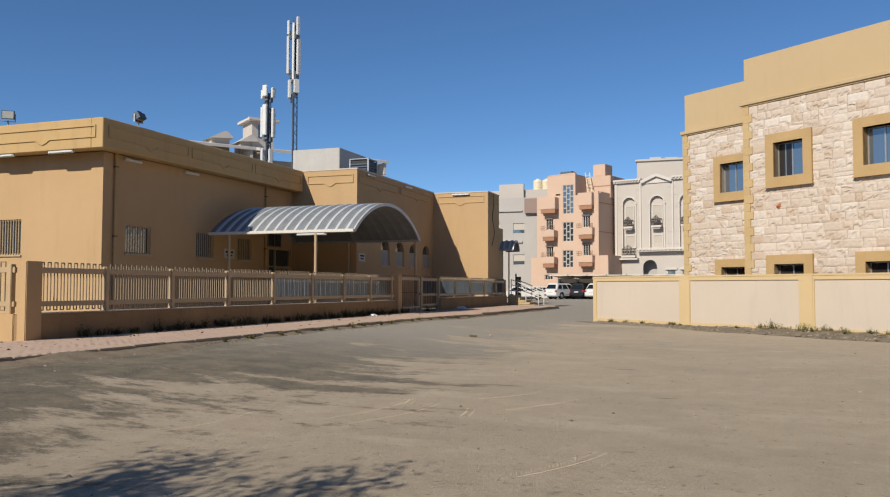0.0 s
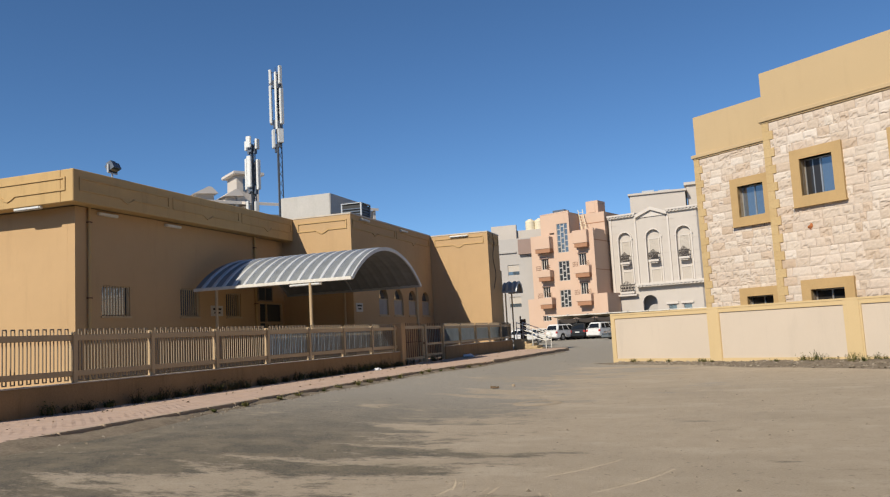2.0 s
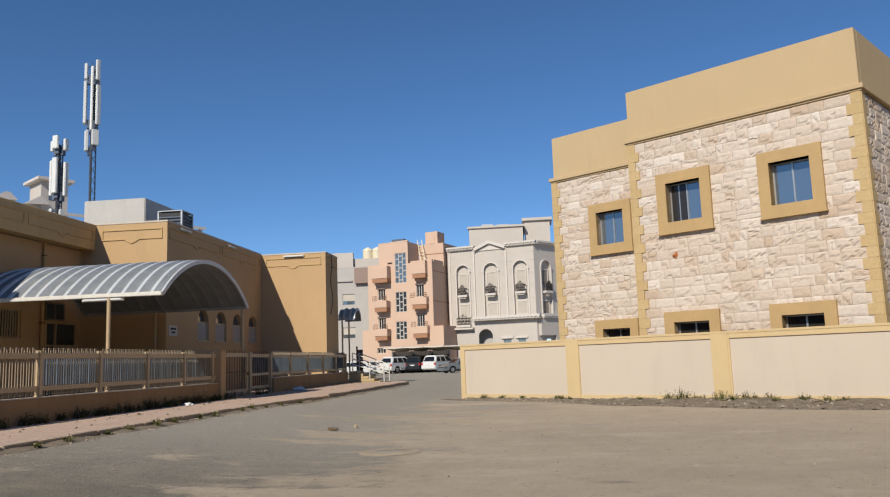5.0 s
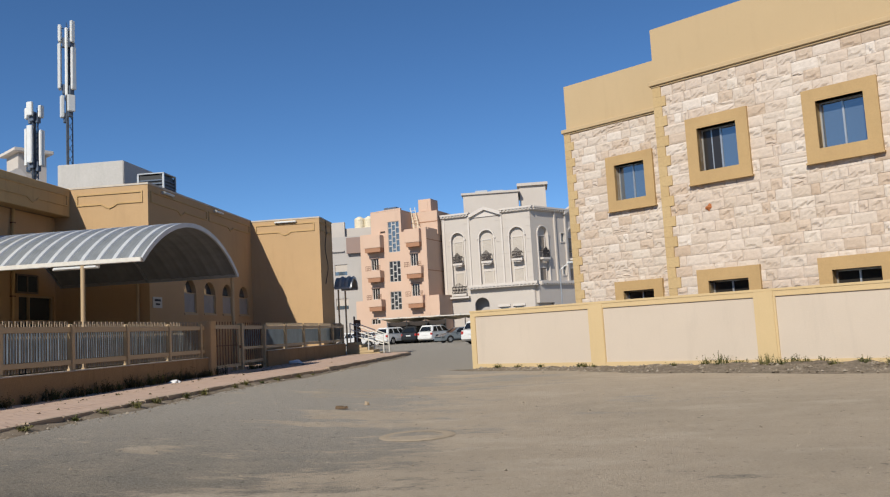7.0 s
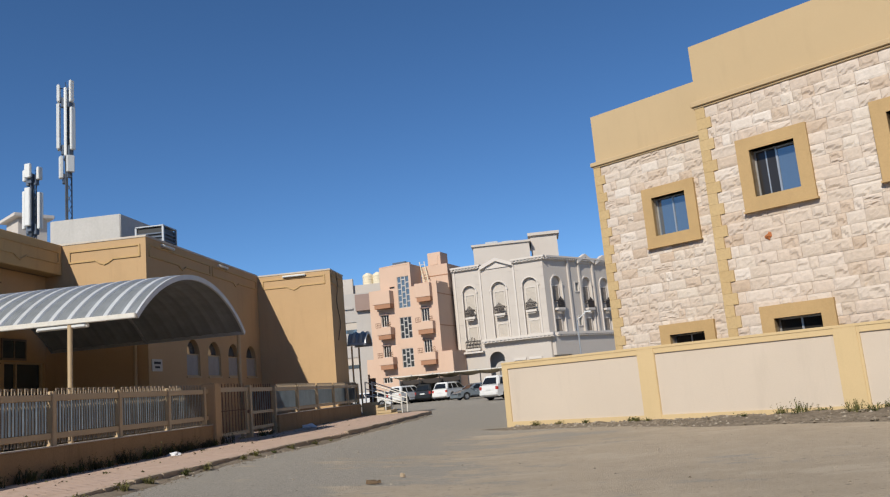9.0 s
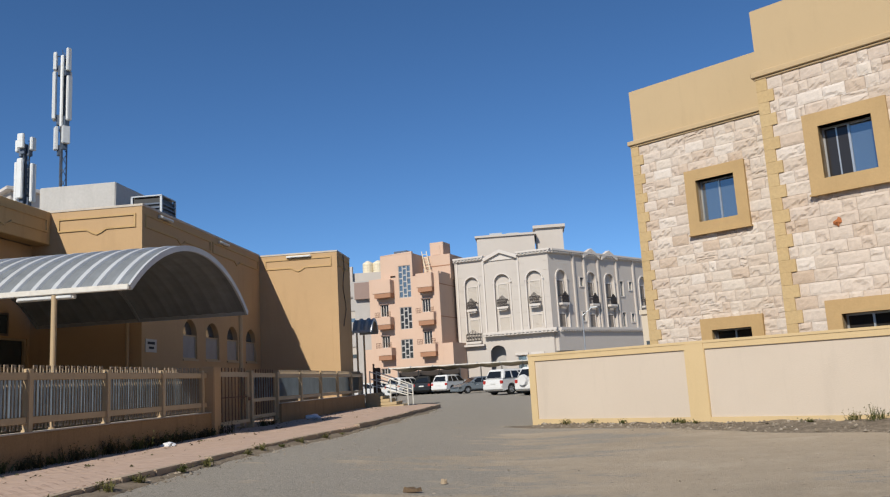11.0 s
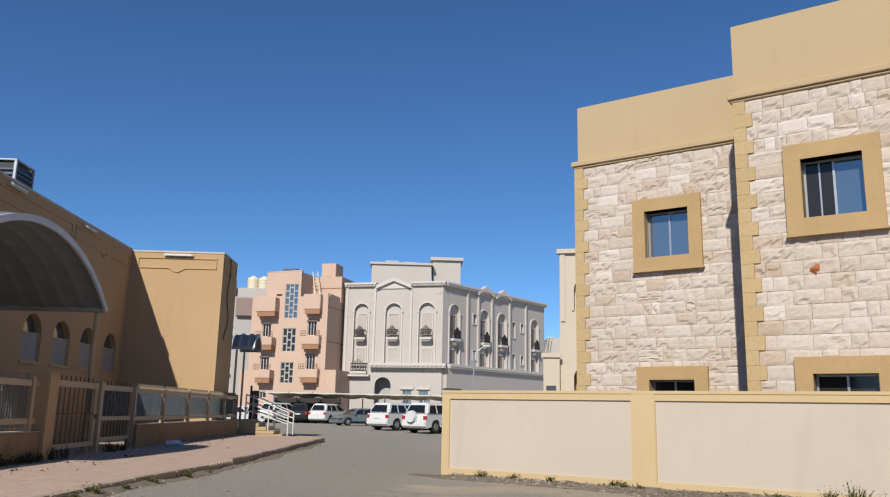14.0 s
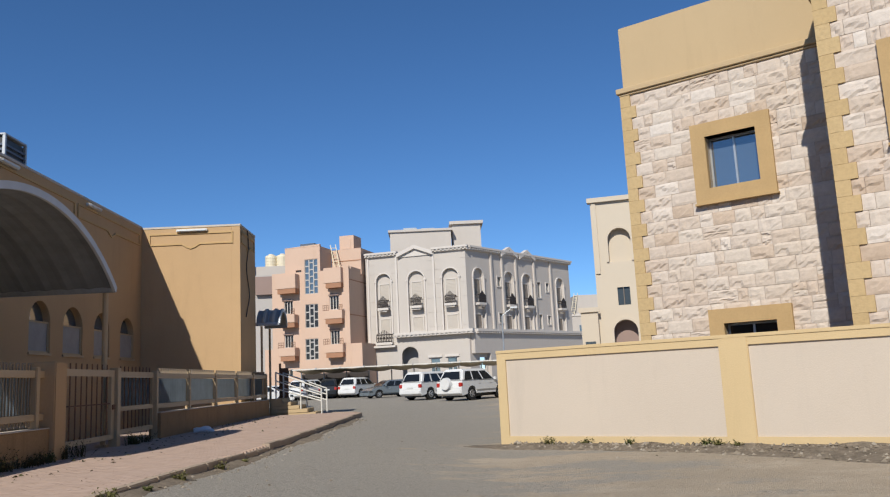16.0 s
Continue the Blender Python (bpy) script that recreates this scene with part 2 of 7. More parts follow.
def ground_material():
    """Old asphalt under drifted dust: bare along the kerb and road, thick over the open lot."""
    m, nt, b = material("dusty_asphalt", 0.95)

    def calc(op, x, y):
        n = nt.nodes.new("ShaderNodeMath")
        n.operation = op
        for sock, val in ((n.inputs[0], x), (n.inputs[1], y)):
            if isinstance(val, (int, float)):
                sock.default_value = val
            else:
                nt.links.new(val, sock)
        return n.outputs[0]

    def span(v, a, b, c, d):
        n = nt.nodes.new("ShaderNodeMapRange")
        n.interpolation_type = "SMOOTHSTEP"
        nt.links.new(v, n.inputs["Value"])
        for key, val in (("From Min", a), ("From Max", b), ("To Min", c), ("To Max", d)):
            n.inputs[key].default_value = val
        return n.outputs[0]

    grit = noise_node(nt, 42, 6, 0.8)
    asphalt = ramp(nt, grit, [(0.32, (0.147, 0.133, 0.109)), (0.5, (0.285, 0.259, 0.217)), (0.68, (0.438, 0.394, 0.333))])
    old = ramp(nt, grit, [(0.32, (0.054, 0.047, 0.037)), (0.5, (0.106, 0.095, 0.075)), (0.68, (0.206, 0.183, 0.145))])
    old = mix(nt, ramp(nt, noise_node(nt, 1.3, 7, 0.75), [(0.4, (0, 0, 0)), (0.66, (0.75, 0.75, 0.75))]), old, (0.25, 0.204, 0.142))
    patch = noise_node(nt, 2.2, 7, 0.72)
    dust = ramp(nt, patch, [(0.3, (0.336, 0.276, 0.203)), (0.5, (0.388, 0.319, 0.237)), (0.68, (0.439, 0.366, 0.276))])
    sweep = noise_node(nt, 0.22, 5, 0.6, (0.8, 1.25, 1.0))
    dust = mix(nt, ramp(nt, sweep, [(0.38, (0.5, 0.5, 0.5)), (0.5, (0, 0, 0))]), dust, (0.271, 0.228, 0.172))
    dust = mix(nt, ramp(nt, noise_node(nt, 0.55, 7, 0.7, (0.7, 1.4, 1.0)), [(0.55, (0, 0, 0)), (0.63, (0.6, 0.6, 0.6))]), dust, (0.495, 0.42, 0.323))
    dust = mix(nt, 0.4, dust, ramp(nt, grit, [(0.35, (0.233, 0.187, 0.131)), (0.6, (0.439, 0.364, 0.271))]))
    sep = nt.nodes.new("ShaderNodeSeparateXYZ")
    nt.links.new(nt.nodes.new("ShaderNodeNewGeometry").outputs["Position"], sep.inputs[0])
    drift = noise_node(nt, 0.3, 8, 0.7, (0.75, 1.3, 1.0))
    streak = noise_node(nt, 1.3, 8, 0.8, (0.6, 1.2, 1.0))
    asphalt = mix(nt, span(sep.outputs[1], 10.0, 22.0, 0.0, 1.0), old, asphalt)
    over = span(sep.outputs[0], -9.5, -0.5, -0.34, 0.30)
    over = calc("ADD", over, span(sep.outputs[1], 22.0, 42.0, 0.0, -0.30))
    v = calc("ADD", calc("ADD", calc("SUBTRACT", calc("MULTIPLY", drift, 1.9), 0.45), calc("MULTIPLY", calc("SUBTRACT", streak, 0.5), 1.35)), over)
    cover = span(v, 0.29, 0.50, 0.04, 0.96)
    c = mix(nt, cover, asphalt, dust)
    specks = noise_node(nt, 13, 3, 0.6)
    c = mix(nt, ramp(nt, specks, [(0.66, (0, 0, 0)), (0.74, (0.45, 0.45, 0.45))]), c, (0.384, 0.334, 0.267))
    c = mix(nt, ramp(nt, noise_node(nt, 8, 4, 0.7), [(0.30, (0.6, 0.6, 0.6)), (0.40, (0, 0, 0))]), c, (0.075, 0.067, 0.058))
    nt.links.new(c, b.inputs["Base Color"])
    bump(nt, b, calc("ADD", calc("MULTIPLY", grit, 0.6), patch), 0.8, 0.03)
    return m


M_GROUND = ground_material()

# ---- building helpers ----


def thing(name, m, label, category, group="", kind=""):
    ob = new(name)
    ob.empty_display_size = 0.3
    ob.matrix_world = m
    return tagged(ob, label, category, group, kind)


def part(name, bm, mat, parent=None, label="", m=None, smooth=False):
    me = bpy.data.meshes.new(name)
    if m is not None:
        bmesh.ops.transform(bm, matrix=m, verts=bm.verts)
    bmesh.ops.recalc_face_normals(bm, faces=bm.faces)
    bm.to_mesh(me)
    bm.free()
    if smooth:
        me.shade_smooth()
    me.materials.append(mat)
    ob = new(name, me)
    if parent is not None:
        ob.parent = parent
    return tagged(ob, label)


def piece(name, me, parent, loc, rz=0.0):
    ob = new(name, me)
    ob.parent = parent
    ob.location = loc
    ob.rotation_euler[2] = rz
    return ob


def box(bm, x0, x1, y0, y1, z0, z1):
    v = [bm.verts.new(p) for p in ((x0, y0, z0), (x1, y0, z0), (x1, y1, z0), (x0, y1, z0), (x0, y0, z1), (x1, y0, z1), (x1, y1, z1), (x0, y1, z1))]
    for f in ((3, 2, 1, 0), (4, 5, 6, 7), (0, 1, 5, 4), (1, 2, 6, 5), (2, 3, 7, 6), (3, 0, 4, 7)):
        bm.faces.new([v[i] for i in f])
    return v


def boxes(*dims, bevel=0.0):
    bm = bmesh.new()
    for d in dims:
        box(bm, *d)
    if bevel:
        bmesh.ops.bevel(bm, geom=bm.edges[:], offset=bevel, segments=2, affect="EDGES", clamp_overlap=True)
    return bm


def prism(bm, pts, y0, y1):
    """A polygon given in x and z, from y0 to y1."""
    a = [bm.verts.new((x, y0, z)) for x, z in pts]
    b = [bm.verts.new((x, y1, z)) for x, z in pts]
    n = len(pts)
    bm.faces.new(a)
    bm.faces.new(b[::-1])
    for i in range(n):
        bm.faces.new((a[i], a[(i + 1) % n], b[(i + 1) % n], b[i]))


def tube(bm, p0, p1, r0, r1=None, n=10):
    r1 = r0 if r1 is None else r1
    p0, p1 = Vector(p0), Vector(p1)
    q = (p1 - p0).to_track_quat("Z", "Y")
    rings = []
    for p, r in ((p0, r0), (p1, r1)):
        rings.append([bm.verts.new(p + q @ Vector((r * math.cos(i * math.tau / n), r * math.sin(i * math.tau / n), 0))) for i in range(n)])
    for i in range(n):
        j = (i + 1) % n
        bm.faces.new((rings[0][i], rings[0][j], rings[1][j], rings[1][i]))
    bm.faces.new(rings[0][::-1])
    bm.faces.new(rings[1])


def turned(bm, profile, n=24, cx=0.0, cy=0.0):
    """A body of revolution about z from pairs of radius and height."""
    rings = []
    for r, z in profile:
        rings.append([bm.verts.new((cx + r * math.cos(i * math.tau / n), cy + r * math.sin(i * math.tau / n), z)) for i in range(n)])
    for a, b in zip(rings, rings[1:]):
        for i in range(n):
            bm.faces.new((a[i], a[(i + 1) % n], b[(i + 1) % n], b[i]))
    bm.faces.new(rings[0][::-1])
    bm.faces.new(rings[-1])


def wall(bm, s0, s1, z0, z1, d0, d1, holes=()):
    """A wall slab in x and z, front at y=d0, with rectangular holes (s0, s1, z0, z1) that go through it."""
    xs = sorted({s0, s1, *[v for h in holes for v in h[:2] if s0 < v < s1]})
    zs = sorted({z0, z1, *[v for h in holes for v in h[2:4] if z0 < v < z1]})
    nx, nz = len(xs) - 1, len(zs) - 1
    full = {}
    for i in range(nx):
        for j in range(nz):
            cx, cz = (xs[i] + xs[i + 1]) / 2, (zs[j] + zs[j + 1]) / 2
            full[i, j] = not any(h[0] < cx < h[1] and h[2] < cz < h[3] for h in holes)
    pts = {}

    def vert(i, j, d):
        if (i, j, d) not in pts:
            pts[i, j, d] = bm.verts.new((xs[i], d, zs[j]))
        return pts[i, j, d]

    for (i, j), solid in full.items():
        if not solid:
            continue
        bm.faces.new([vert(i, j, d0), vert(i + 1, j, d0), vert(i + 1, j + 1, d0), vert(i, j + 1, d0)])
        bm.faces.new([vert(i, j, d1), vert(i, j + 1, d1), vert(i + 1, j + 1, d1), vert(i + 1, j, d1)])
        for di, dj, a, b in ((-1, 0, (i, j), (i, j + 1)), (1, 0, (i + 1, j), (i + 1, j + 1)), (0, -1, (i, j), (i + 1, j)), (0, 1, (i, j + 1), (i + 1, j + 1))):
            if not full.get((i + di, j + dj), False):
                bm.faces.new([vert(*a, d0), vert(*b, d0), vert(*b, d1), vert(*a, d1)])


def spandrel(bm, s0, s1, spring, top, d0, d1, n=10):
    """Fills the corners above a round arch within the rectangle s0..s1, spring..top."""
    cx, r = (s0 + s1) / 2, (s1 - s0) / 2
    h = top - spring
    for side in (-1, 1):
        arc = [(cx + side * r * math.cos(a * math.pi / 2 / n), spring + h * 0.999 * math.sin(a * math.pi / 2 / n)) for a in range(n + 1)]
        for (xa, za), (xb, zb) in zip(arc, arc[1:]):
            prism(bm, [(xa, za), (xb, zb), (xb, top), (xa, top)], d0, d1)


def arch_band(bm, s0, s1, z0, spring, width, d0, d1, n=12):
    """A moulding round an arched opening: two jambs and the arch."""
    cx, r = (s0 + s1) / 2, (s1 - s0) / 2
    for a in range(n):
        t0, t1 = math.pi * a / n, math.pi * (a + 1) / n
        prism(bm, [(cx + (r + k) * math.cos(t), spring + (r + k) * math.sin(t)) for t, k in ((t0, 0), (t0, width), (t1, width), (t1, 0))], d0, d1)
    if spring > z0:
        box(bm, s0 - width, s0, d0, d1, z0, spring)
        box(bm, s1, s1 + width, d0, d1, z0, spring)


TURN_X = Matrix.Rotation(radians(90), 4, "Z")  # facade frame of a wall that faces +x


def at(x, y, z=0.0, deg=0.0):
    return pose(x, y, z, 0, 0, deg)


# ---- ground ----


def smooth(t):
    t = max(0.0, min(1.0, t))
    return t * t * (3 - 2 * t)


def ground_z(x, y):
    k = smooth((y - 50) / 18)
    heap = 0.05 * smooth((-9.5 - x) / 0.9) * (1 - smooth((y - 26) / 6))
    return 0.25 * smooth((-5.4 - x) / 4.2) * (1 - k) + 0.14 * k + heap


def axis_steps(near0, near1, step, far):
    pts = [near0 + i * step for i in range(int((near1 - near0) / step) + 1)]
    d = step
    lo, hi = [], []
    v = pts[0]
    while v > -far:
        d *= 1.5
        v -= d
        lo.append(v)
    d, v = step, pts[-1]
    while v < far:
        d *= 1.5
        v += d
        hi.append(v)
    return lo[::-1] + pts + hi


gx, gy = axis_steps(-14, 16, 0.4, 2500), axis_steps(-6, 80, 0.4, 2500)
verts = []
for yy in gy:
    for xx in gx:
        n1 = noise.noise((xx * 0.25, yy * 0.25, 0)) * 0.03 + noise.noise((xx * 1.1, yy * 1.1, 3)) * 0.008
        verts.append((xx, yy, ground_z(xx, yy) + (n1 if -14 < xx < 16 and yy < 80 else 0)))
w = len(gx)
faces = [(j * w + i, j * w + i + 1, (j + 1) * w + i + 1, (j + 1) * w + i) for j in range(len(gy) - 1) for i in range(w - 1)]
me = bpy.data.meshes.new("ground")
me.from_pydata(verts, [], faces)
me.shade_smooth()
me.materials.append(M_GROUND)
tagged(new("ground", me), "grey-brown dusty asphalt lot running into a worn road", "ground", kind="structure")

WALK_Z = 0.40
KERB = [(-10.75, -12), (-10.6, 6), (-10.5, 14), (-10.65, 22), (-10.35, 28), (-10.0, 31.2), (-9.9, 32.7), (-9.6, 40), (-9.4, 46.6), (-9.75, 47.9), (-10.6, 48.6)]


def kerb_x(y):
    for (xa, ya), (xb, yb) in zip(KERB, KERB[1:]):
        if ya <= y <= yb:
            return xa + (xb - xa) * (y - ya) / (yb - ya)
    return -10.7


def fence_x(y):
    return -13.75 + (y - 13) * 0.014


# pavement bed, then its pavers further down
bm = bmesh.new()
ys = [-12 + i * 1.0 for i in range(61)]
rows = []
for yy in ys:
    x1 = kerb_x(min(yy, 48.5)) - 0.13
    rows.append([bm.verts.new(p) for p in ((-15.6, yy, WALK_Z - 0.03), (x1, yy, WALK_Z - 0.03), (x1, yy, -0.1))])
for a, b in zip(rows, rows[1:]):
    for i in range(2):
        bm.faces.new((a[i], a[i + 1], b[i + 1], b[i]))
pavement = tagged(part("pavement", bm, M_BED), "pavement of small faded red pavers along the fence", "pavement", kind="structure")

kerb = thing("kerb", Matrix(), "worn concrete kerb between pavement and road", "kerb", kind="structure")
rng = random.Random(4)
for (xa, ya), (xb, yb) in zip(KERB, KERB[1:]):
    run = math.hypot(xb - xa, yb - ya)
    n = max(1, round(run / 0.9))
    for i in range(n):
        t0, t1 = i / n, (i + 1) / n
        mx, my = xa + (xb - xa) * (t0 + t1) / 2, ya + (yb - ya) * (t0 + t1) / 2
        low = 30.9 < my < 32.8
        h = 0.365 if low else (0.412 if my > 32.7 else 0.40)
        L = run / n / 2 - 0.005
        bm = boxes((-L, L, -0.075, 0.07, -0.3, h), bevel=0.015)
        ob = part("kerb_stone", bm, M_KERB, kerb)
        ob.location = (mx - 0.06, my, rng.uniform(-0.012, 0.008))
        ob.rotation_euler[2] = math.atan2(yb - ya, xb - xa) + rng.uniform(-0.008, 0.008)

# added unseen walls behind and beside the walker, to block low sky light
for nm, dims in (("wall_east", (17.0, 17.4, -30.0, 27.0, -0.3, 11.5)), ("wall_south", (-46.0, 17.4, -32.4, -32.0, -0.3, 11.5)), ("wall_west", (-60.0, -59.6, -32.0, 12.0, -0.3, 9.0))):
    tagged(part(nm, boxes(dims), M_SKY_BLOCKER), "plain sand-coloured wall added out of view to block low sky light", "wall", kind="structure")

# swept dirt and gravel lying in the gutter
bm = bmesh.new()
rows = []
for i in range(330):
    yy = 2.0 + i * 0.13
    kx = kerb_x(yy)
    wd = 0.16 + 0.3 * (1 - smooth((yy - 11) / 4)) + 0.34 * max(0.0, noise.noise((yy * 0.35, 2, 0)) + 0.25) + 0.12 * noise.noise((yy * 2.1, 4, 0))
    row = []
    for k in range(6):
        f = k / 5
        xx = kx + f * max(0.06, wd)
        h = (0.055 + 0.05 * noise.noise((yy * 0.8, 7, 0)) + 0.02 * (1 - smooth((yy - 11) / 4))) * (1 - f) ** 1.3 + 0.018 * noise.noise((yy * 6, f * 4, 1)) * (1 - f)
        row.append(bm.verts.new((xx, yy, ground_z(xx, yy) + noise.noise((xx * 0.25, yy * 0.25, 0)) * 0.03 + noise.noise((xx * 1.1, yy * 1.1, 3)) * 0.008 + h - 0.03 * (k == 5))))
    rows.append(row)
for a, b in zip(rows, rows[1:]):
    for k in range(5):
        bm.faces.new((a[k], b[k], b[k + 1], a[k + 1]))
tagged(part("gutter_dirt", bm, M_GUTTER, smooth=True), "grey-brown dirt swept up against the kerb", "soil", kind="stuff")
rng = random.Random(61)
cv, cf = [], []
for _ in range(2600):
    yy = 2.5 + 42 * rng.random()
    xx = kerb_x(yy) + 0.02 + abs(rng.gauss(0, 0.24))
    r = 0.007 + 0.026 * rng.random() ** 4
    z = ground_z(xx, yy) + noise.noise((xx * 0.25, yy * 0.25, 0)) * 0.03 + 0.02 * (xx < kerb_x(yy) + 0.15)
    b0 = len(cv)
    for o in ((1, 0, 0), (0, 1, 0), (-1, 0, 0), (0, -1, 0), (0, 0, 0.9), (0, 0, -0.5)):
        cv.append((xx + o[0] * r * rng.uniform(0.6, 1.4), yy + o[1] * r * rng.uniform(0.6, 1.4), z + o[2] * r))
    cf += [(b0 + a, b0 + (a + 1) % 4, b0 + 4) for a in range(4)] + [(b0 + (a + 1) % 4, b0 + a, b0 + 5) for a in range(4)]
me = bpy.data.meshes.new("gutter_gravel")
me.from_pydata(cv, [], cf)
me.materials.append(M_PEBBLE)
tagged(new("gutter_gravel", me), "loose gravel and grit along the kerb", "gravel", kind="stuff")

# ---- boundary wall and stone house ----
WALL_AT = (-5.46, 34.55)
WALL_DEG = -37.2
bw = thing("boundary_wall", at(*WALL_AT, 0, WALL_DEG), "low yellow rendered boundary wall with cream panels", "wall", kind="structure")
panels = [(0.21, 4.67), (5.18, 9.64), (10.19, 14.65), (15.2, 19.6)]
bm = bmesh.new()
wall(bm, 0, 24, -0.2, 1.92, 0, 0.2, [(a, b, 0.2, 1.77) for a, b in panels])
part("wall_body", bm, M_YELLOW, bw)
for a, b in panels:
    part("panel", boxes((a, b, 0.035, 0.16, 0.2, 1.77)), M_PANEL, bw, "cream rendered panel")
for a in (4.68, 9.65, 14.66):
    part("pillar", boxes((a, a + 0.49, -0.018, 0.03, -0.2, 1.90), bevel=0.008), M_YELLOW, bw)
part("coping", boxes((-0.01, 24, -0.014, 0.214, 1.90, 1.965), bevel=0.006), M_YELLOW, bw)
part("return_wall", boxes((0.0, 0.2, 0.2, 14, -0.2, 1.92)), M_YELLOW, bw)

stone_house = thing("stone_house", at(*WALL_AT, 0, WALL_DEG), "two-storey house faced with pale split stone and yellow trim", "house")
FAR_D, NEAR_D = 3.99, 1.34
NEAR_S, FAR_S, END_S = 6.70, 1.65, 13.80
CORN = 8.22
TOP = 10.05
rng = random.Random(11)


def split_stone(L, H, seed):
    """One rock-faced stone, L by H, its face about 4 cm proud of y=0, broken away below a jagged line on most stones."""
    r = random.Random(seed)
    nx, nz = max(4, round(L / 0.08)), 5
    bm = bmesh.new()
    grid = []
    broken = r.random() < 0.62
    line = r.uniform(0.2, 0.6) * H
    tilt, deep = r.uniform(-0.35, 0.35), r.uniform(0.012, 0.03)
    jag = [r.gauss(0, 0.16) * H for _ in range(nx + 1)]
    left, right = sorted((r.uniform(-0.4, 0.5) * L, r.uniform(0.5, 1.4) * L))
    for j in range(nz + 1):
        row = []
        for i in range(nx + 1):
            e = i in (0, nx) or j in (0, nz)
            x, z = i / nx * L, j / nz * H
            out = 0.024 if e else 0.037 + r.gauss(0, 0.002)
            below = broken and left < x < right and z < line + tilt * (x - L / 2) + jag[i]
            if below:
                out -= deep * (0.35 if e else 1.0)
            elif broken and not e:
                out += r.uniform(0.0, 0.008)
            row.append(bm.verts.new((x - L / 2 + (0 if e else r.uniform(-0.02, 0.02)), -out, z - H / 2 + (0 if e else r.uniform(-0.012, 0.012)))))
        grid.append(row)
    for j in range(nz):
        for i in range(nx):
            q = (grid[j][i], grid[j][i + 1], grid[j + 1][i + 1], grid[j + 1][i])
            bm.faces.new(q)
    edge = [grid[0][i] for i in range(nx + 1)] + [grid[j][nx] for j in range(1, nz + 1)] + [grid[nz][i] for i in range(nx - 1, -1, -1)] + [grid[j][0] for j in range(nz - 1, 0, -1)]
    back = [bm.verts.new((v.co.x, 0.01, v.co.z)) for v in edge]
    for i in range(len(edge)):
        k = (i + 1) % len(edge)
        bm.faces.new((edge[k], edge[i], back[i], back[k]))
    me = bpy.data.meshes.new("stone")
    bm.to_mesh(me)
    bm.free()
    return me


COURSE = 0.30
LENGTHS = [0.22, 0.3, 0.36, 0.42, 0.5, 0.58, 0.68]
STONE_MESH = {(L, k): split_stone(L - 0.007, COURSE - 0.007, int(L * 100) * 7 + k) for L in LENGTHS for k in range(7)}
for smesh in STONE_MESH.values():
    smesh.materials.append(M_STONE)


def lay_stones(parent, s0, s1, z0, z1, holes, quoin_left=True, quoin_right=True, joined=None, m=None):
    row = 0
    z = z0
    while z < z1 - 0.05:
        zm = z + COURSE / 2
        wide = row % 2 == 0
        ql = (0.36 if wide else 0.23) if quoin_left else 0.0
        qr = (0.36 if wide else 0.23) if quoin_right else 0.0
        spans = [(s0 + ql, s1 - qr)]
        for h in holes:
            if h[2] + 0.1 < zm < h[3] - 0.1:
                spans = [q for a, b in spans for q in ((a, min(b, h[0] + 0.1)), (max(a, h[1] - 0.1), b)) if q[1] - q[0] > 0.12]
        for a, b in spans:
            x = a
            while x < b - 0.01:
                L = rng.choice(LENGTHS)
                left = b - x
                if left < 0.34 + L:
                    L = left if left <= 1.0 else left / 2
                base = min(LENGTHS, key=lambda q: abs(q - L))
                me = STONE_MESH[base, rng.randrange(7)]
                cut = rng.uniform(0.36, 0.64) if rng.random() < 0.04 else 1.0
                if joined is not None:
                    flip = Matrix.Translation((x + L / 2, rng.uniform(-0.012, 0.012), zm)) @ Matrix.Diagonal((L / base, 1, 1, 1))
                    tmp = me.copy()
                    tmp.transform(flip)
                    joined.from_mesh(tmp)
                    bpy.data.meshes.remove(tmp)
                else:
                    ob = piece("stone", me, parent, (x + L / 2, rng.uniform(-0.006, 0.006), z + COURSE * cut / 2 + rng.uniform(-0.003, 0.003)))
                    ob.scale = (L / base, rng.uniform(0.85, 1.15), cut)
                    ob.rotation_euler[1] = rng.uniform(-0.008, 0.008)
                    if cut < 1.0:
                        ob = piece("stone", STONE_MESH[base, rng.randrange(7)], parent, (x + L / 2, rng.uniform(-0.006, 0.006), z + COURSE * (1 + cut) / 2))
                        ob.scale = (L / base, rng.uniform(0.85, 1.15), 1 - cut)
                x += L
        z += COURSE
        row += 1


def quoins(parent, s_edge, z0, z1, side, m=None):
    """Alternating corner blocks; side +1 lies to the right of the edge."""
    z, row = z0, 0
    while z < z1 - 0.05:
        wdt = 0.36 if row % 2 == 0 else 0.23
        a, b = (s_edge - 0.03, s_edge + wdt) if side > 0 else (s_edge - wdt, s_edge + 0.03)
        ob = part("quoin_block", boxes((a, b, -0.055, 0.02, z + 0.001, min(z + COURSE - 0.001, z1)), bevel=0.003), M_QUOIN, parent)
        z += COURSE
        row += 1


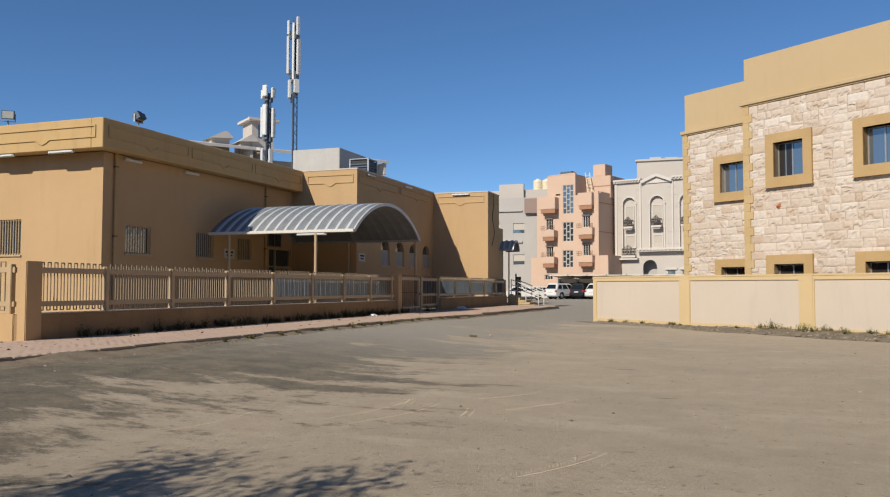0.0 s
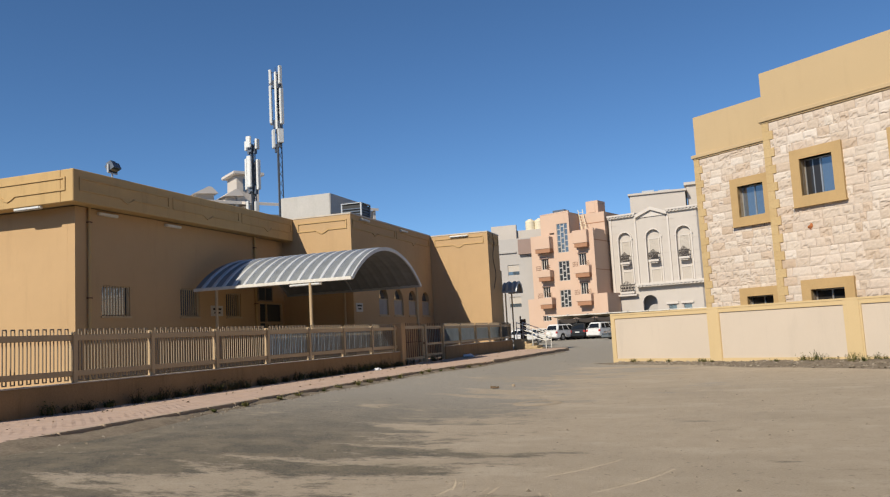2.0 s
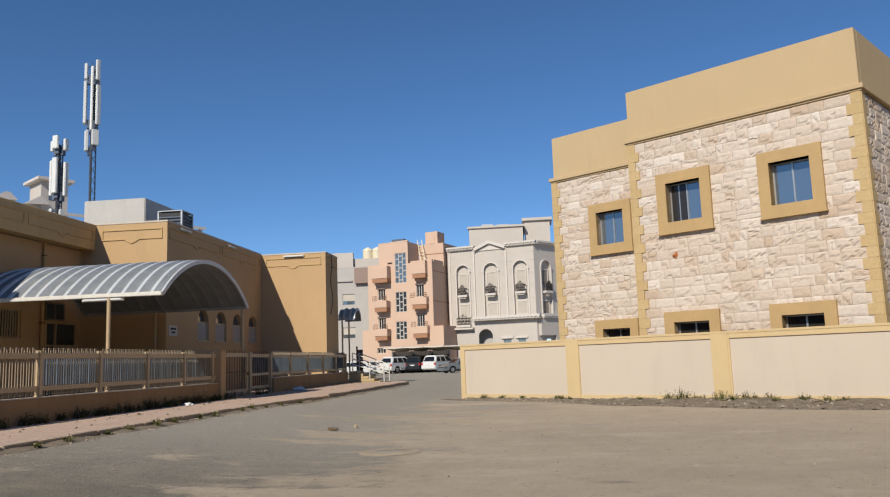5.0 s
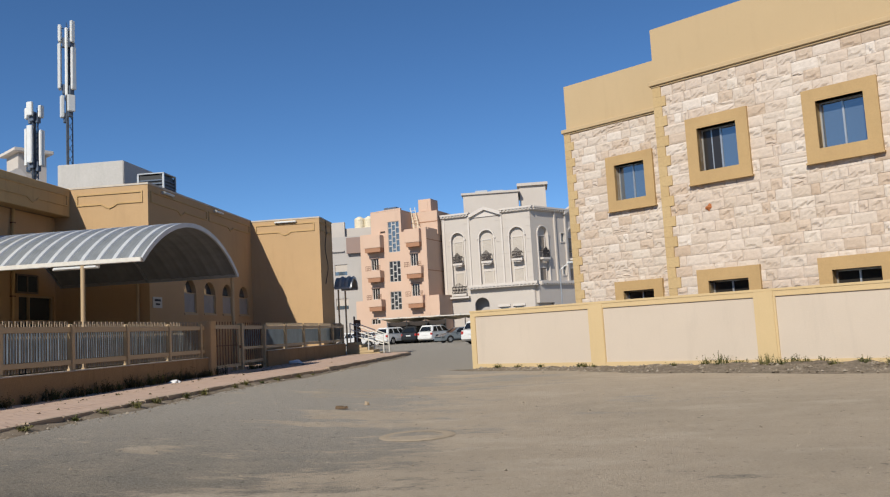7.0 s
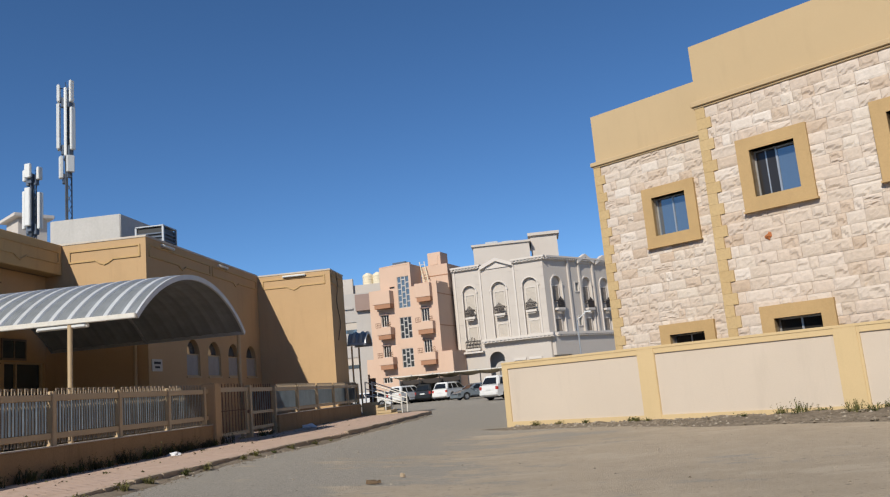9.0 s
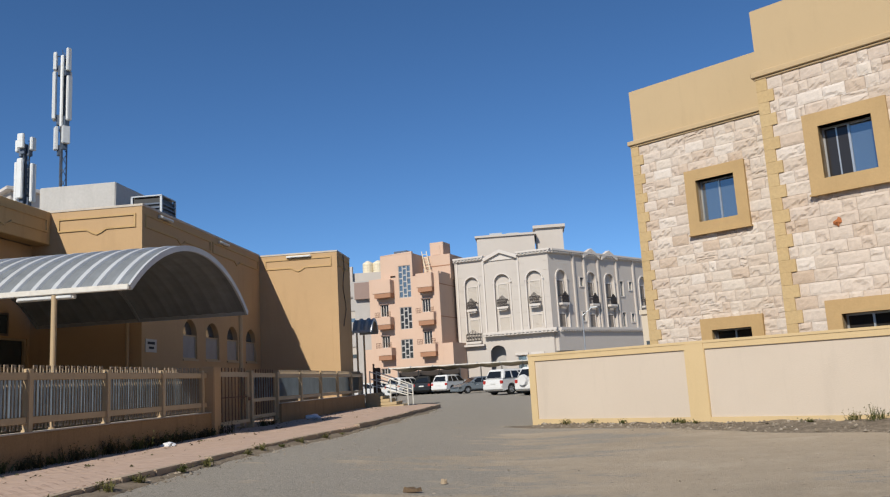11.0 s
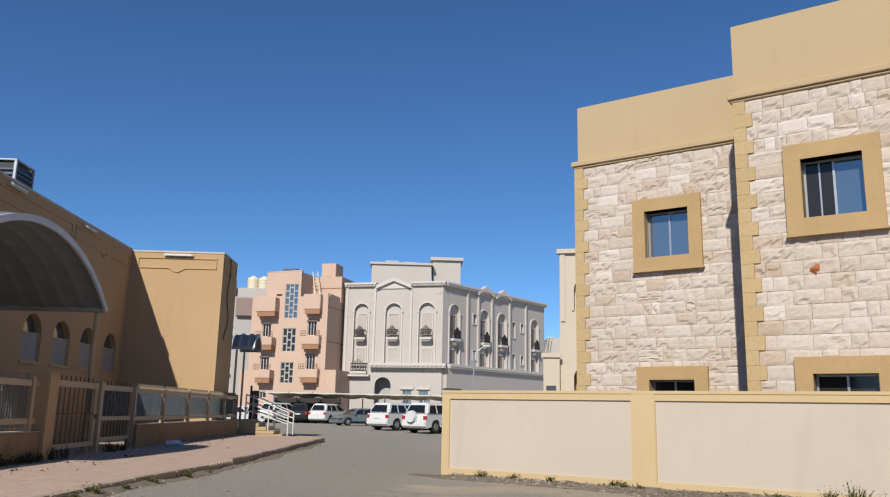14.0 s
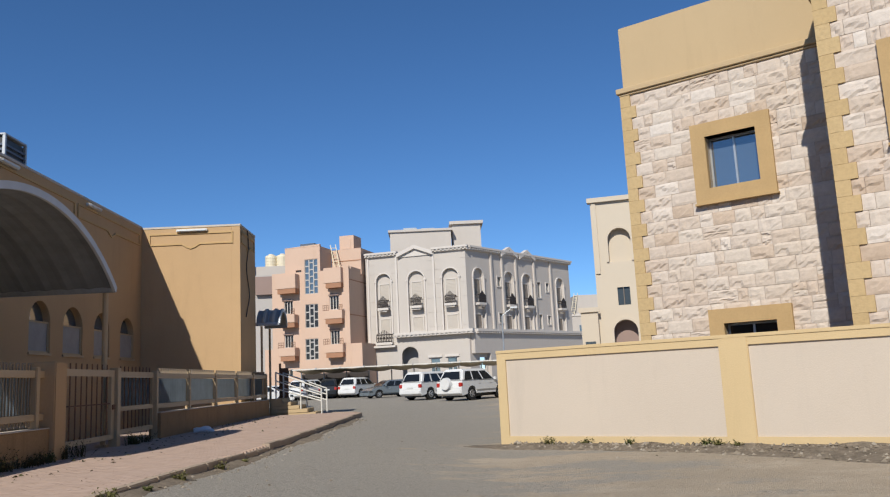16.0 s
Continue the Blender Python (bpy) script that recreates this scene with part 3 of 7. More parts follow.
def stone_window(house, s, d, z0, z1, w=1.80, low=False, open_left=False):
    """A projecting sandstone surround with a two-light sliding window set back in it."""
    b = 0.33
    bm = bmesh.new()
    wall(bm, s, s + w, z0, z1, d - 0.13, d + 0.02, [(s + b, s + w - b, z0 + b, z1 - b)])
    box(bm, s - 0.03, s + w + 0.03, d - 0.16, d - 0.02, z0 - 0.045, z0)
    win = part("window", bm, M_SURROUND, house, "two-light window in a yellow sandstone surround")
    a, c, q0, q1 = s + b, s + w - b, z0 + b, z1 - b
    part("reveal", boxes((a - 0.02, a, d - 0.1, d + 0.3, q0, q1), (c, c + 0.02, d - 0.1, d + 0.3, q0, q1), (a, c, d - 0.1, d + 0.3, q1, q1 + 0.02), (a, c, d - 0.1, d + 0.3, q0 - 0.02, q0)), M_SURROUND, win)
    mid = (a + c) / 2
    f = 0.045
    bm = bmesh.new()
    wall(bm, a, c, q0, q1, d + 0.17, d + 0.23, [(a + f, mid - f / 2, q0 + f, q1 - f), (mid + f / 2, c - f, q0 + f, q1 - f)])
    part("frame", bm, M_ALU, win, "grey aluminium sliding frame")
    if open_left:
        part("insect_screen", boxes((a + f, mid - f / 2, d + 0.19, d + 0.2, q0 + f, q1 - f)), M_GLASS_LOW, win, "dark insect screen")
        part("sash_edge", boxes((a + f + 0.24, a + f + 0.27, d + 0.18, d + 0.22, q0 + f, q1 - f)), M_ALU, win)
    else:
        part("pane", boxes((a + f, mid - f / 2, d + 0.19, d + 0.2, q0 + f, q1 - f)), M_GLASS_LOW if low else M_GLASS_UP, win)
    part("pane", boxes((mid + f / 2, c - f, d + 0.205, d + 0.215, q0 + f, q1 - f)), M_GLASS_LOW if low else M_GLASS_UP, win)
    # flat dark sheet in place of an unlit room
    part("unlit_room_sheet", boxes((a, c, d + 0.5, d + 0.52, q0, q1)), M_DARK, win)


far_holes = [(3.31, 5.13, 5.16, 7.05), (3.31, 5.13, 0.9, 2.69)]
near_holes = [(7.64, 9.44, 5.13, 7.03), (10.90, 12.72, 5.15, 7.05), (7.60, 9.40, 0.9, 2.67), (10.89, 12.72, 0.9, 2.68)]
bm = bmesh.new()
wall(bm, FAR_S, 7.2, -0.2, CORN, FAR_D, FAR_D + 0.35, [(h[0] + 0.33, h[1] - 0.33, h[2] + 0.33, h[3] - 0.33) for h in far_holes])
far_wall = part("wing_wall", bm, M_MORTAR, stone_house, "pale split-faced stone wall")
bm = bmesh.new()
wall(bm, NEAR_S, END_S, -0.2, CORN, NEAR_D, NEAR_D + 0.35, [(h[0] + 0.33, h[1] - 0.33, h[2] + 0.33, h[3] - 0.33) for h in near_holes])
near_wall = part("front_wall", bm, M_MORTAR, stone_house, "pale split-faced stone wall")
# plain returns, back and roof close the house
bm = boxes((NEAR_S, NEAR_S + 0.3, NEAR_D + 0.352, FAR_D + 0.5, -0.2, CORN), (FAR_S, FAR_S + 0.3, FAR_D + 0.352, 14, -0.2, CORN), (FAR_S, END_S, 14, 14.3, -0.2, TOP), (FAR_S + 0.3, END_S - 0.31, FAR_D + 0.8, 14, CORN + 0.05, CORN + 0.25))
box(bm, NEAR_S + 0.3, END_S - 0.31, NEAR_D + 0.36, FAR_D + 0.79, CORN + 0.05, CORN + 0.25)
part("plain_wall", bm, M_MORTAR, stone_house)
bm = bmesh.new()
wall(bm, NEAR_D, 14, -0.2, CORN, 0, 0.3)
side_frame = Matrix.Translation((END_S, 0, 0)) @ TURN_X
side_wall = part("side_wall", bm, M_MORTAR, stone_house, "pale split-faced stone wall", m=side_frame)
for h in far_holes:
    stone_window(stone_house, h[0], FAR_D, h[2], h[3], low=h[2] < 3)
for i, h in enumerate(near_holes):
    stone_window(stone_house, h[0], NEAR_D, h[2], h[3], low=h[2] < 3, open_left=(i == 0))
corner_pipe = thing("down_pipe", at(*WALL_AT, 0, WALL_DEG) @ at(NEAR_S - 0.09, FAR_D - 0.12), "brown rainwater pipe in the inner corner of the stone house", "pipe", "rainwater pipes")
bm = bmesh.new()
tube(bm, (0, 0, 0.1), (0, 0, CORN + 0.01), 0.045, n=10)
part("pipe", bm, M_RUST, corner_pipe)
for zz in (2.4, 4.6, 6.8):
    part("bracket", boxes((-0.06, 0.06, -0.06, 0.1, zz, zz + 0.04)), M_RUST, corner_pipe)
# cornice and parapet
bm = bmesh.new()
for s0, s1, d in ((FAR_S - 0.10, NEAR_S - 0.12, FAR_D), (NEAR_S - 0.12, END_S + 0.12, NEAR_D)):
    box(bm, s0, s1, d - 0.12, d + 0.3, CORN + 0.06, CORN + 0.20)
    box(bm, s0 + 0.05, s1 - 0.05, d - 0.07, d + 0.3, CORN, CORN + 0.058)
box(bm, END_S - 0.2, END_S + 0.12, NEAR_D + 0.301, 14.2, CORN + 0.06, CORN + 0.20)
box(bm, NEAR_S - 0.12, NEAR_S + 0.2, NEAR_D + 0.301, FAR_D + 0.2, CORN + 0.06, CORN + 0.20)
bmesh.ops.bevel(bm, geom=bm.edges[:], offset=0.015, segments=1, affect="EDGES")
part("cornice", bm, M_PARAPET, stone_house, "cream rendered cornice")
for dims in ((FAR_S + 0.05, NEAR_S - 0.01, FAR_D + 0.02, FAR_D + 0.27), (NEAR_S, END_S, NEAR_D + 0.02, NEAR_D + 0.27), (END_S - 0.25, END_S - 0.002, NEAR_D + 0.272, 14), (NEAR_S, NEAR_S + 0.25, NEAR_D + 0.272, FAR_D + 3), (FAR_S + 0.05, FAR_S + 0.3, FAR_D + 0.272, 14)):
    part("parapet", boxes((*dims, CORN + 0.2, TOP), bevel=0.012), M_PARAPET, stone_house, "plain cream rendered parapet")

# ---- soil and weeds along the boundary wall ----
bm = bmesh.new()
grid = []
for i in range(121):
    s = -0.6 + i * 0.2
    row = []
    for j in range(9):
        f = j / 8
        wd = 0.7 + 1.2 * smooth((s - 2) / 6) + 0.3 * noise.noise((s * 0.6, 5, 0))
        h = (0.07 + 0.05 * smooth((s - 4) / 6)) * (1 - f) ** 0.8 * (1 + 0.8 * noise.noise((s * 1.7, f * 3, 1)))
        edge = smooth((s + 0.6) / 1.5)
        p = at(*WALL_AT, 0, WALL_DEG) @ Vector((s, 0.02 - f * wd, 0))
        row.append(bm.verts.new((p.x, p.y, ground_z(p.x, p.y) + 0.012 + h * edge + 0.045 * noise.noise((s * 5, f * 7, 2)) * (1 - f) - 0.05 * (j == 8))))
    grid.append(row)
for a, b in zip(grid, grid[1:]):
    for j in range(8):
        bm.faces.new((a[j], b[j], b[j + 1], a[j + 1]))
cv, cf = [], []
rng = random.Random(17)
for _ in range(1900):
    s, f = rng.uniform(0.3, 16), rng.random() ** 1.5
    r = 0.012 + 0.05 * rng.random() ** 3
    p = at(*WALL_AT, 0, WALL_DEG) @ Vector((s, -0.05 - f * (0.5 + 1.3 * smooth((s - 2) / 6)), 0))
    z = ground_z(p.x, p.y) + 0.02 + (0.055 + 0.04 * smooth((s - 4) / 6)) * (1 - f)
    b0 = len(cv)
    for o in ((1, 0, 0), (0, 1, 0), (-1, 0, 0), (0, -1, 0), (0, 0, 0.8), (0, 0, -0.5)):
        cv.append((p.x + o[0] * r * rng.uniform(0.6, 1.4), p.y + o[1] * r * rng.uniform(0.6, 1.4), z + o[2] * r))
    cf += [(b0 + a, b0 + (a + 1) % 4, b0 + 4) for a in range(4)] + [(b0 + (a + 1) % 4, b0 + a, b0 + 5) for a in range(4)]
me = bpy.data.meshes.new("clods")
me.from_pydata(cv, [], cf)
me.materials.append(M_PEBBLE)
tagged(new("clods", me), "loose clods and stones on the soil by the yellow wall", "rubble", kind="stuff")
tagged(part("soil_bank", bm, M_DIRT, smooth=True), "low bank of loose grey-brown soil against the yellow wall", "soil", kind="stuff")


def weed(name, mat, where, size, seed, label, group):
    """A tuft of thin bent stems with small leaves."""
    r = random.Random(seed)
    bm = bmesh.new()
    for _ in range(int(26 + 30 * size)):
        a, lean = r.uniform(0, math.tau), r.uniform(0.15, 1.1)
        h = size * r.uniform(0.35, 1.0)
        base = Vector((r.gauss(0, size * 0.25), r.gauss(0, size * 0.18), 0))
        tip = base + Vector((math.cos(a) * lean * h, math.sin(a) * lean * h, h * (1 - 0.35 * lean)))
        midp = (base + tip) / 2 + Vector((0, 0, h * 0.12))
        side = Vector((-math.sin(a), math.cos(a), 0)) * 0.007
        v = [bm.verts.new(p) for p in (base - side, base + side, midp + side, midp - side, tip)]
        bm.faces.new(v[:4])
        bm.faces.new((v[3], v[2], v[4]))
        for _ in range(4):
            q = base.lerp(tip, r.uniform(0.3, 1.0)) + Vector((0, 0, h * 0.05))
            dvec = Vector((r.uniform(-1, 1), r.uniform(-1, 1), r.uniform(-0.2, 0.8))).normalized() * r.uniform(0.025, 0.05)
            o = Vector((r.uniform(-1, 1), r.uniform(-1, 1), 0)).normalized() * 0.014
            vv = [bm.verts.new(p) for p in (q, q + dvec * 0.5 + o, q + dvec, q + dvec * 0.5 - o)]
            bm.faces.new(vv)
    me = bpy.data.meshes.new(name)
    bm.to_mesh(me)
    bm.free()
    me.materials.append(mat)
    ob = new(name, me)
    ob.location = where
    return tagged(ob, label, "weed", group)


for i, (s, dd, size, g) in enumerate([(2.0, -0.1, 0.14, 0), (4.35, -0.12, 0.17, 1), (4.55, -0.2, 0.14, 0), (8.3, -0.2, 0.3, 0), (9.2, -0.1, 0.24, 1), (10.6, -0.1, 0.3, 1), (11.2, -0.1, 0.26, 0), (11.6, -0.6, 0.2, 0), (12.8, -0.4, 0.22, 0), (1.2, -0.15, 0.18, 0), (2.9, -0.12, 0.14, 1), (4.9, -0.25, 0.13, 0), (7.5, -0.4, 0.16, 1), (8.7, -0.15, 0.42, 1), (9.9, -0.2, 0.38, 0), (10.3, -0.3, 0.34, 1), (10.9, -0.35, 0.28, 0), (12.2, -0.25, 0.3, 1), (13.2, -0.5, 0.25, 0), (15.5, -0.4, 0.35, 1)]):
    p = at(*WALL_AT, 0, WALL_DEG) @ Vector((s, dd, 0))
    weed("weed", M_WEED_G if g else M_WEED, (p.x, p.y, ground_z(p.x, p.y) + 0.06), size * 1.0, 40 + i, "dry green-brown weed on the soil by the yellow wall", "weeds by the boundary wall")
# ---- mosque ----
mosque = thing("mosque", Matrix(), "tan rendered single-storey mosque with moulded fascia", "mosque")
MX, MY = -20.6, 22.2
FX, FY = -20.0, 21.5
ROOF = 7.30
AX, AY, BY, BX = -17.0, 35.1, 45.85, -13.5


def on_x(x):
    return Matrix.Translation((x, 0, 0)) @ TURN_X


def on_y(y):
    return Matrix.Translation((0, y, 0))


def barred_window(s0, s1, z0, z1, m, d=0.0):
    f = 0.05
    bm = bmesh.new()
    wall(bm, s0, s1, z0, z1, d + 0.04, d + 0.10, [(s0 + f, s1 - f, z0 + f, z1 - f)])
    box(bm, s0 - 0.04, s1 + 0.04, d - 0.05, d + 0.04, z0 - 0.06, z0)
    win = part("window", bm, M_FENCE, mosque, "barred window with beige metal frame", m=m)
    n = max(4, round((s1 - s0) / 0.13))
    bm = bmesh.new()
    for i in range(1, n):
        x = s0 + (s1 - s0) * i / n
        tube(bm, (x, d + 0.02, z0 + 0.02), (x, d + 0.02, z1 - 0.02), 0.022, n=6)
    part("grille", bm, M_FENCE, win, "beige vertical window bars", m=m)
    part("pane", boxes((s0 + f, s1 - f, d + 0.14, d + 0.15, z0 + f, z1 - f)), M_GLASS, win, m=m)
    part("unlit_room_sheet", boxes((s0, s1, d + 0.5, d + 0.52, z0, z1)), M_DARK, win, m=m)


main_win = [(23.35, 24.70, 2.72, 3.75), (27.45, 28.62, 2.72, 3.80), (30.42, 31.5, 2.72, 3.72)]
door_hole = (33.0, 35.0, 0.5, 3.37)
bm = bmesh.new()
wall(bm, MY, AY + 0.3, -0.2, 6.26, 0, 0.3, main_win + [door_hole])
part("wall_east", bm, M_TAN, mosque, "tan rendered wall with rain stains", m=on_x(MX))
for wdw in main_win:
    barred_window(*wdw, on_x(MX))
front_win = [(-25.95, -24.3, 2.66, 3.96), (-31.8, -30.2, 2.68, 4.0)]
bm = bmesh.new()
wall(bm, -46, MX - 0.302, -0.2, 6.26, 0, 0.3, front_win)
part("wall_south", bm, M_TAN, mosque, "sunlit tan rendered wall", m=on_y(MY))
for wdw in front_win:
    barred_window(*wdw, on_y(MY))
# door under the canopy: pale frame, glazed leaves, near-black sheet for the unlit inside
bm = bmesh.new()
wall(bm, 33.0, 35.0, 0.5, 3.37, 0.05, 0.13, [(33.06, 33.62, 0.5, 2.45), (33.06, 33.62, 2.52, 3.31), (33.68, 34.94, 2.52, 3.31), (33.72, 34.08, 1.3, 2.38), (34.14, 34.5, 1.3, 2.38), (34.56, 34.9, 1.3, 2.38)])
door = part("door", bm, M_FENCE, mosque, "pale framed entrance door with dark glazing", m=on_x(MX))
part("pane", boxes((33.06, 34.95, 0.15, 0.16, 0.5, 3.33)), M_GLASS_BLOCK, door, m=on_x(MX))
bm = bmesh.new()
wall(bm, 32.82, 34.02, 3.42, 4.08, -0.05, -0.002, [(32.88, 33.39, 3.48, 4.02), (33.45, 33.96, 3.48, 4.02)])
transom = part("transom_window", bm, M_BRONZE, mosque, "dark two-light window above the entrance", m=on_x(MX))
for s in (32.88, 33.45):
    part("pane", boxes((s, s + 0.51, -0.03, -0.006, 3.48, 4.02)), M_GLASS_BLOCK, transom, m=on_x(MX))
part("unlit_room_sheet", boxes((33.0, 35.0, 0.6, 0.62, 0.5, 3.37)), M_DARK, door, m=on_x(MX))


def fascia_mould(bm, s0, s1, z0, z1, d):
    """A raised rope of mould round a long panel, with a small dip in its lower run."""
    t, p = 0.055, 0.035
    c = (s0 + s1) / 2
    box(bm, s0, s1, d - p, d + 0.01, z1 - t, z1)
    box(bm, s0, s0 + t, d - p, d + 0.01, z0 + 0.001, z1 - t - 0.001)
    box(bm, s1 - t, s1, d - p, d + 0.01, z0 + 0.001, z1 - t - 0.001)
    for a, b in ((s0, c - 0.32), (c + 0.32, s1)):
        box(bm, a, b, d - p, d + 0.01, z0 - t, z0)
    for sgn in (-1, 1):
        prism(bm, [(c + sgn * 0.319, z0 - t), (c + sgn * 0.319, z0), (c + sgn * 0.16, z0 - 0.10), (c + sgn * 0.16, z0 - 0.10 - t)], d - p, d + 0.01)
        prism(bm, [(c + sgn * 0.159, z0 - 0.10), (c + sgn * 0.159, z0 - 0.10 - t), (c, z0 - 0.16 - t), (c, z0 - 0.16)], d - p, d + 0.01)


# overhanging roof fascia
bm = boxes((FX - 0.5, FX, FY, AY - 0.01, 6.26, ROOF), (-46, FX - 0.501, FY, FY + 0.5, 6.26, ROOF))
bmesh.ops.bevel(bm, geom=bm.edges[:], offset=0.02, segments=1, affect="EDGES")
part("fascia", bm, M_TAN_TRIM, mosque, "moulded tan fascia under the flat roof")
bm = bmesh.new()
for a, b in ((21.75, 26.1), (26.3, 30.6), (30.8, 34.9)):
    fascia_mould(bm, a, b, 6.68, 7.06, 0)
bmesh.ops.transform(bm, matrix=on_x(FX), verts=bm.verts)
bm2 = bmesh.new()
for a, b in ((-29.9, -25.2), (-25.0, -20.3)):
    fascia_mould(bm2, a, b, 6.68, 7.06, 0)
part("moulding", bm, M_TAN_TRIM, mosque)
part("moulding", bm2, M_TAN_TRIM, mosque, m=on_y(FY))
part("roof", boxes((-46, FX - 0.502, FY + 0.502, 60, 6.3, 7.05)), M_CONC, mosque, "flat concrete roof")

# block A: hall that stands forward, with arched windows
arches = [(38.0, 39.15), (39.9, 41.15), (41.95, 43.1), (44.0, 45.2)]
bm = bmesh.new()
wall(bm, AY, BY, -0.2, ROOF - 0.02, 0, 0.3, [(a, b, 2.62, 3.98) for a, b in arches])
for a, b in arches:
    spandrel(bm, a, b, 3.40, 3.98, 0.002, 0.298)
part("hall_wall", bm, M_TAN, mosque, "tan rendered wall with four arched windows", m=on_x(AX))
for a, b in arches:
    bm = bmesh.new()
    box(bm, a - 0.03, b + 0.03, -0.04, 0.06, 2.56, 2.62)
    wall(bm, a, b, 2.62, 3.45, 0.04, 0.10, [(a + 0.05, b - 0.05, 2.67, 3.41)])
    win = part("window", bm, M_FENCE, mosque, "arched window with grey shuttered lower half", m=on_x(AX))
    part("shutter", boxes((a + 0.04, b - 0.04, 0.07, 0.095, 2.66, 3.42)), M_SHEET, win, m=on_x(AX))
    part("pane", boxes((a, b, 0.2, 0.21, 3.42, 3.98)), M_GLASS, win, m=on_x(AX))
bm = bmesh.new()
wall(bm, MX - 1.0, AX - 0.302, -0.2, ROOF - 0.02, 0, 0.3)
part("hall_front_wall", bm, M_TAN, mosque, m=on_y(AY))
bm = bmesh.new()
wall(bm, AX - 0.3, BX - 0.302, -0.2, ROOF - 0.06, 0, 0.3)
part("block_front_wall", bm, M_TAN, mosque, "sunlit tan rendered wall", m=on_y(BY))
bm = bmesh.new()
wall(bm, BY, 48.3, -0.2, ROOF - 0.06, 0, 0.3)
part("block_side_wall", bm, M_TAN, mosque, m=on_x(BX))
part("block_back_wall", boxes((AX - 3, BX - 0.302, 48.0, 48.3, -0.2, ROOF - 0.06), (AX - 0.3, AX, 48.3, 62, -0.2, 6.2)), M_TAN, mosque)
part("hall_roof", boxes((MX - 1, AX - 0.31, AY + 0.31, 62, 6.6, 6.95), (AX - 0.3, BX - 0.31, BY + 0.31, 47.99, 6.5, 6.9)), M_CONC, mosque)
# worn coping of the higher blocks
bm = boxes((AX - 0.34, AX + 0.02, AY - 0.02, BY - 0.01, ROOF - 0.018, ROOF + 0.05), (MX + 0.45, AX - 0.341, AY - 0.02, AY + 0.32, ROOF - 0.018, ROOF + 0.05), (AX - 0.3, BX + 0.02, BY - 0.02, BY + 0.32, ROOF - 0.058, ROOF + 0.01), (BX - 0.32, BX + 0.02, BY + 0.321, 48.3, ROOF - 0.058, ROOF + 0.01))
part("coping", bm, M_COPING, mosque, "worn pale coping")
for fm, s0, s1 in ((on_x(AX), 35.3, 40.4), (on_x(AX), 40.6, 45.6), (on_y(AY), -19.75, -17.2), (on_y(BY), -16.75, -13.75), (on_x(BX), 46.0, 48.1)):
    bm = bmesh.new()
    fascia_mould(bm, s0, s1, 6.68, 7.06, 0)
    part("moulding", bm, M_TAN_TRIM, mosque, m=fm)


def down_pipe(x, y, z0, z1):
    p = thing("down_pipe", at(x, y), "tan painted rainwater pipe fixed to the wall", "pipe", "rainwater pipes")
    bm = bmesh.new()
    tube(bm, (0, 0, z0), (0, 0, z1), 0.055, n=10)
    part("pipe", bm, M_TAN_TRIM, p, smooth=False)
    for zz in (z0 + 0.6, (z0 + z1) / 2, z1 - 0.5):
        part("bracket", boxes((-0.1, 0.062, -0.07, 0.07, zz, zz + 0.04)), M_RUST, p)


down_pipe(MX + 0.07, 22.75, 0.3, 6.26)
down_pipe(MX + 0.07, 32.6, 0.3, 6.26)


def tube_light(m, length=0.9):
    t = thing("tube_light", m, "white weatherproof fluorescent batten on the mosque wall", "lamp", "wall battens of the mosque")
    part("housing", boxes((-length / 2, length / 2, -0.12, 0.0, -0.05, 0.05), bevel=0.015), M_CANOPY_EDGE, t)
    part("diffuser", boxes((-length / 2 + 0.04, length / 2 - 0.04, -0.15, -0.121, -0.035, 0.035), bevel=0.012), M_ANT, t)
    return t


for px, py, zz, deg in ((MX, 27.0, 6.12, 90), (MX, 23.6, 6.12, 90), (AX, 36.6, 7.14, 90), (AX, 41.6, 7.14, 90)):
    tube_light(at(px + 0.001, py, zz, deg))
for px, py, zz in ((-24.6, FY + 0.16, 6.209), (-15.2, BY, 7.13), (-21.9, FY + 0.16, 6.209)):
    tube_light(at(px, py, zz, 0), 1.1)
tagged(tube_light(at(-15.52, 28.02, 3.599, 0), 1.3), "white fluorescent batten under the canopy eave", "lamp", "wall battens of the mosque")


def floodlight(x, y, z, deg, lean=28, lens=M_LENS):
    f = thing("floodlight", at(x, y, z, deg), "grey metal floodlight on the roof edge", "floodlight", "roof floodlights")
    bm = bmesh.new()
    tube(bm, (0, 0, -0.02), (0, 0, 0.2), 0.03, n=8)
    part("stem", bm, M_STEEL, f)
    part("bracket", boxes((-0.24, -0.21, -0.03, 0.03, 0.18, 0.45), (0.21, 0.24, -0.03, 0.03, 0.18, 0.45), (-0.24, 0.24, -0.03, 0.03, 0.16, 0.18)), M_STEEL, f)
    tilt = Matrix.Translation((0, 0, 0.40)) @ Matrix.Rotation(radians(lean), 4, "X")
    bm = bmesh.new()
    prism(bm, [(-0.2, -0.14), (0.2, -0.14), (0.2, 0.16), (-0.2, 0.16)], -0.16, 0.06)
    box(bm, -0.13, 0.13, 0.061, 0.16, -0.09, 0.11)
    part("lamp_body", bm, M_TOWER, f, m=tilt)
    part("lens", boxes((-0.18, 0.18, -0.168, -0.161, -0.12, 0.14)), lens, f, m=tilt.copy())


# dark glass stands in for shade on this downturned lens
floodlight(FX - 0.12, 23.35, ROOF, 95, 62, M_GLASS_BLOCK)
floodlight(-24.45, FY + 0.15, ROOF, 42, 8)
floodlight(-28.6, FY + 0.15, ROOF, -5)

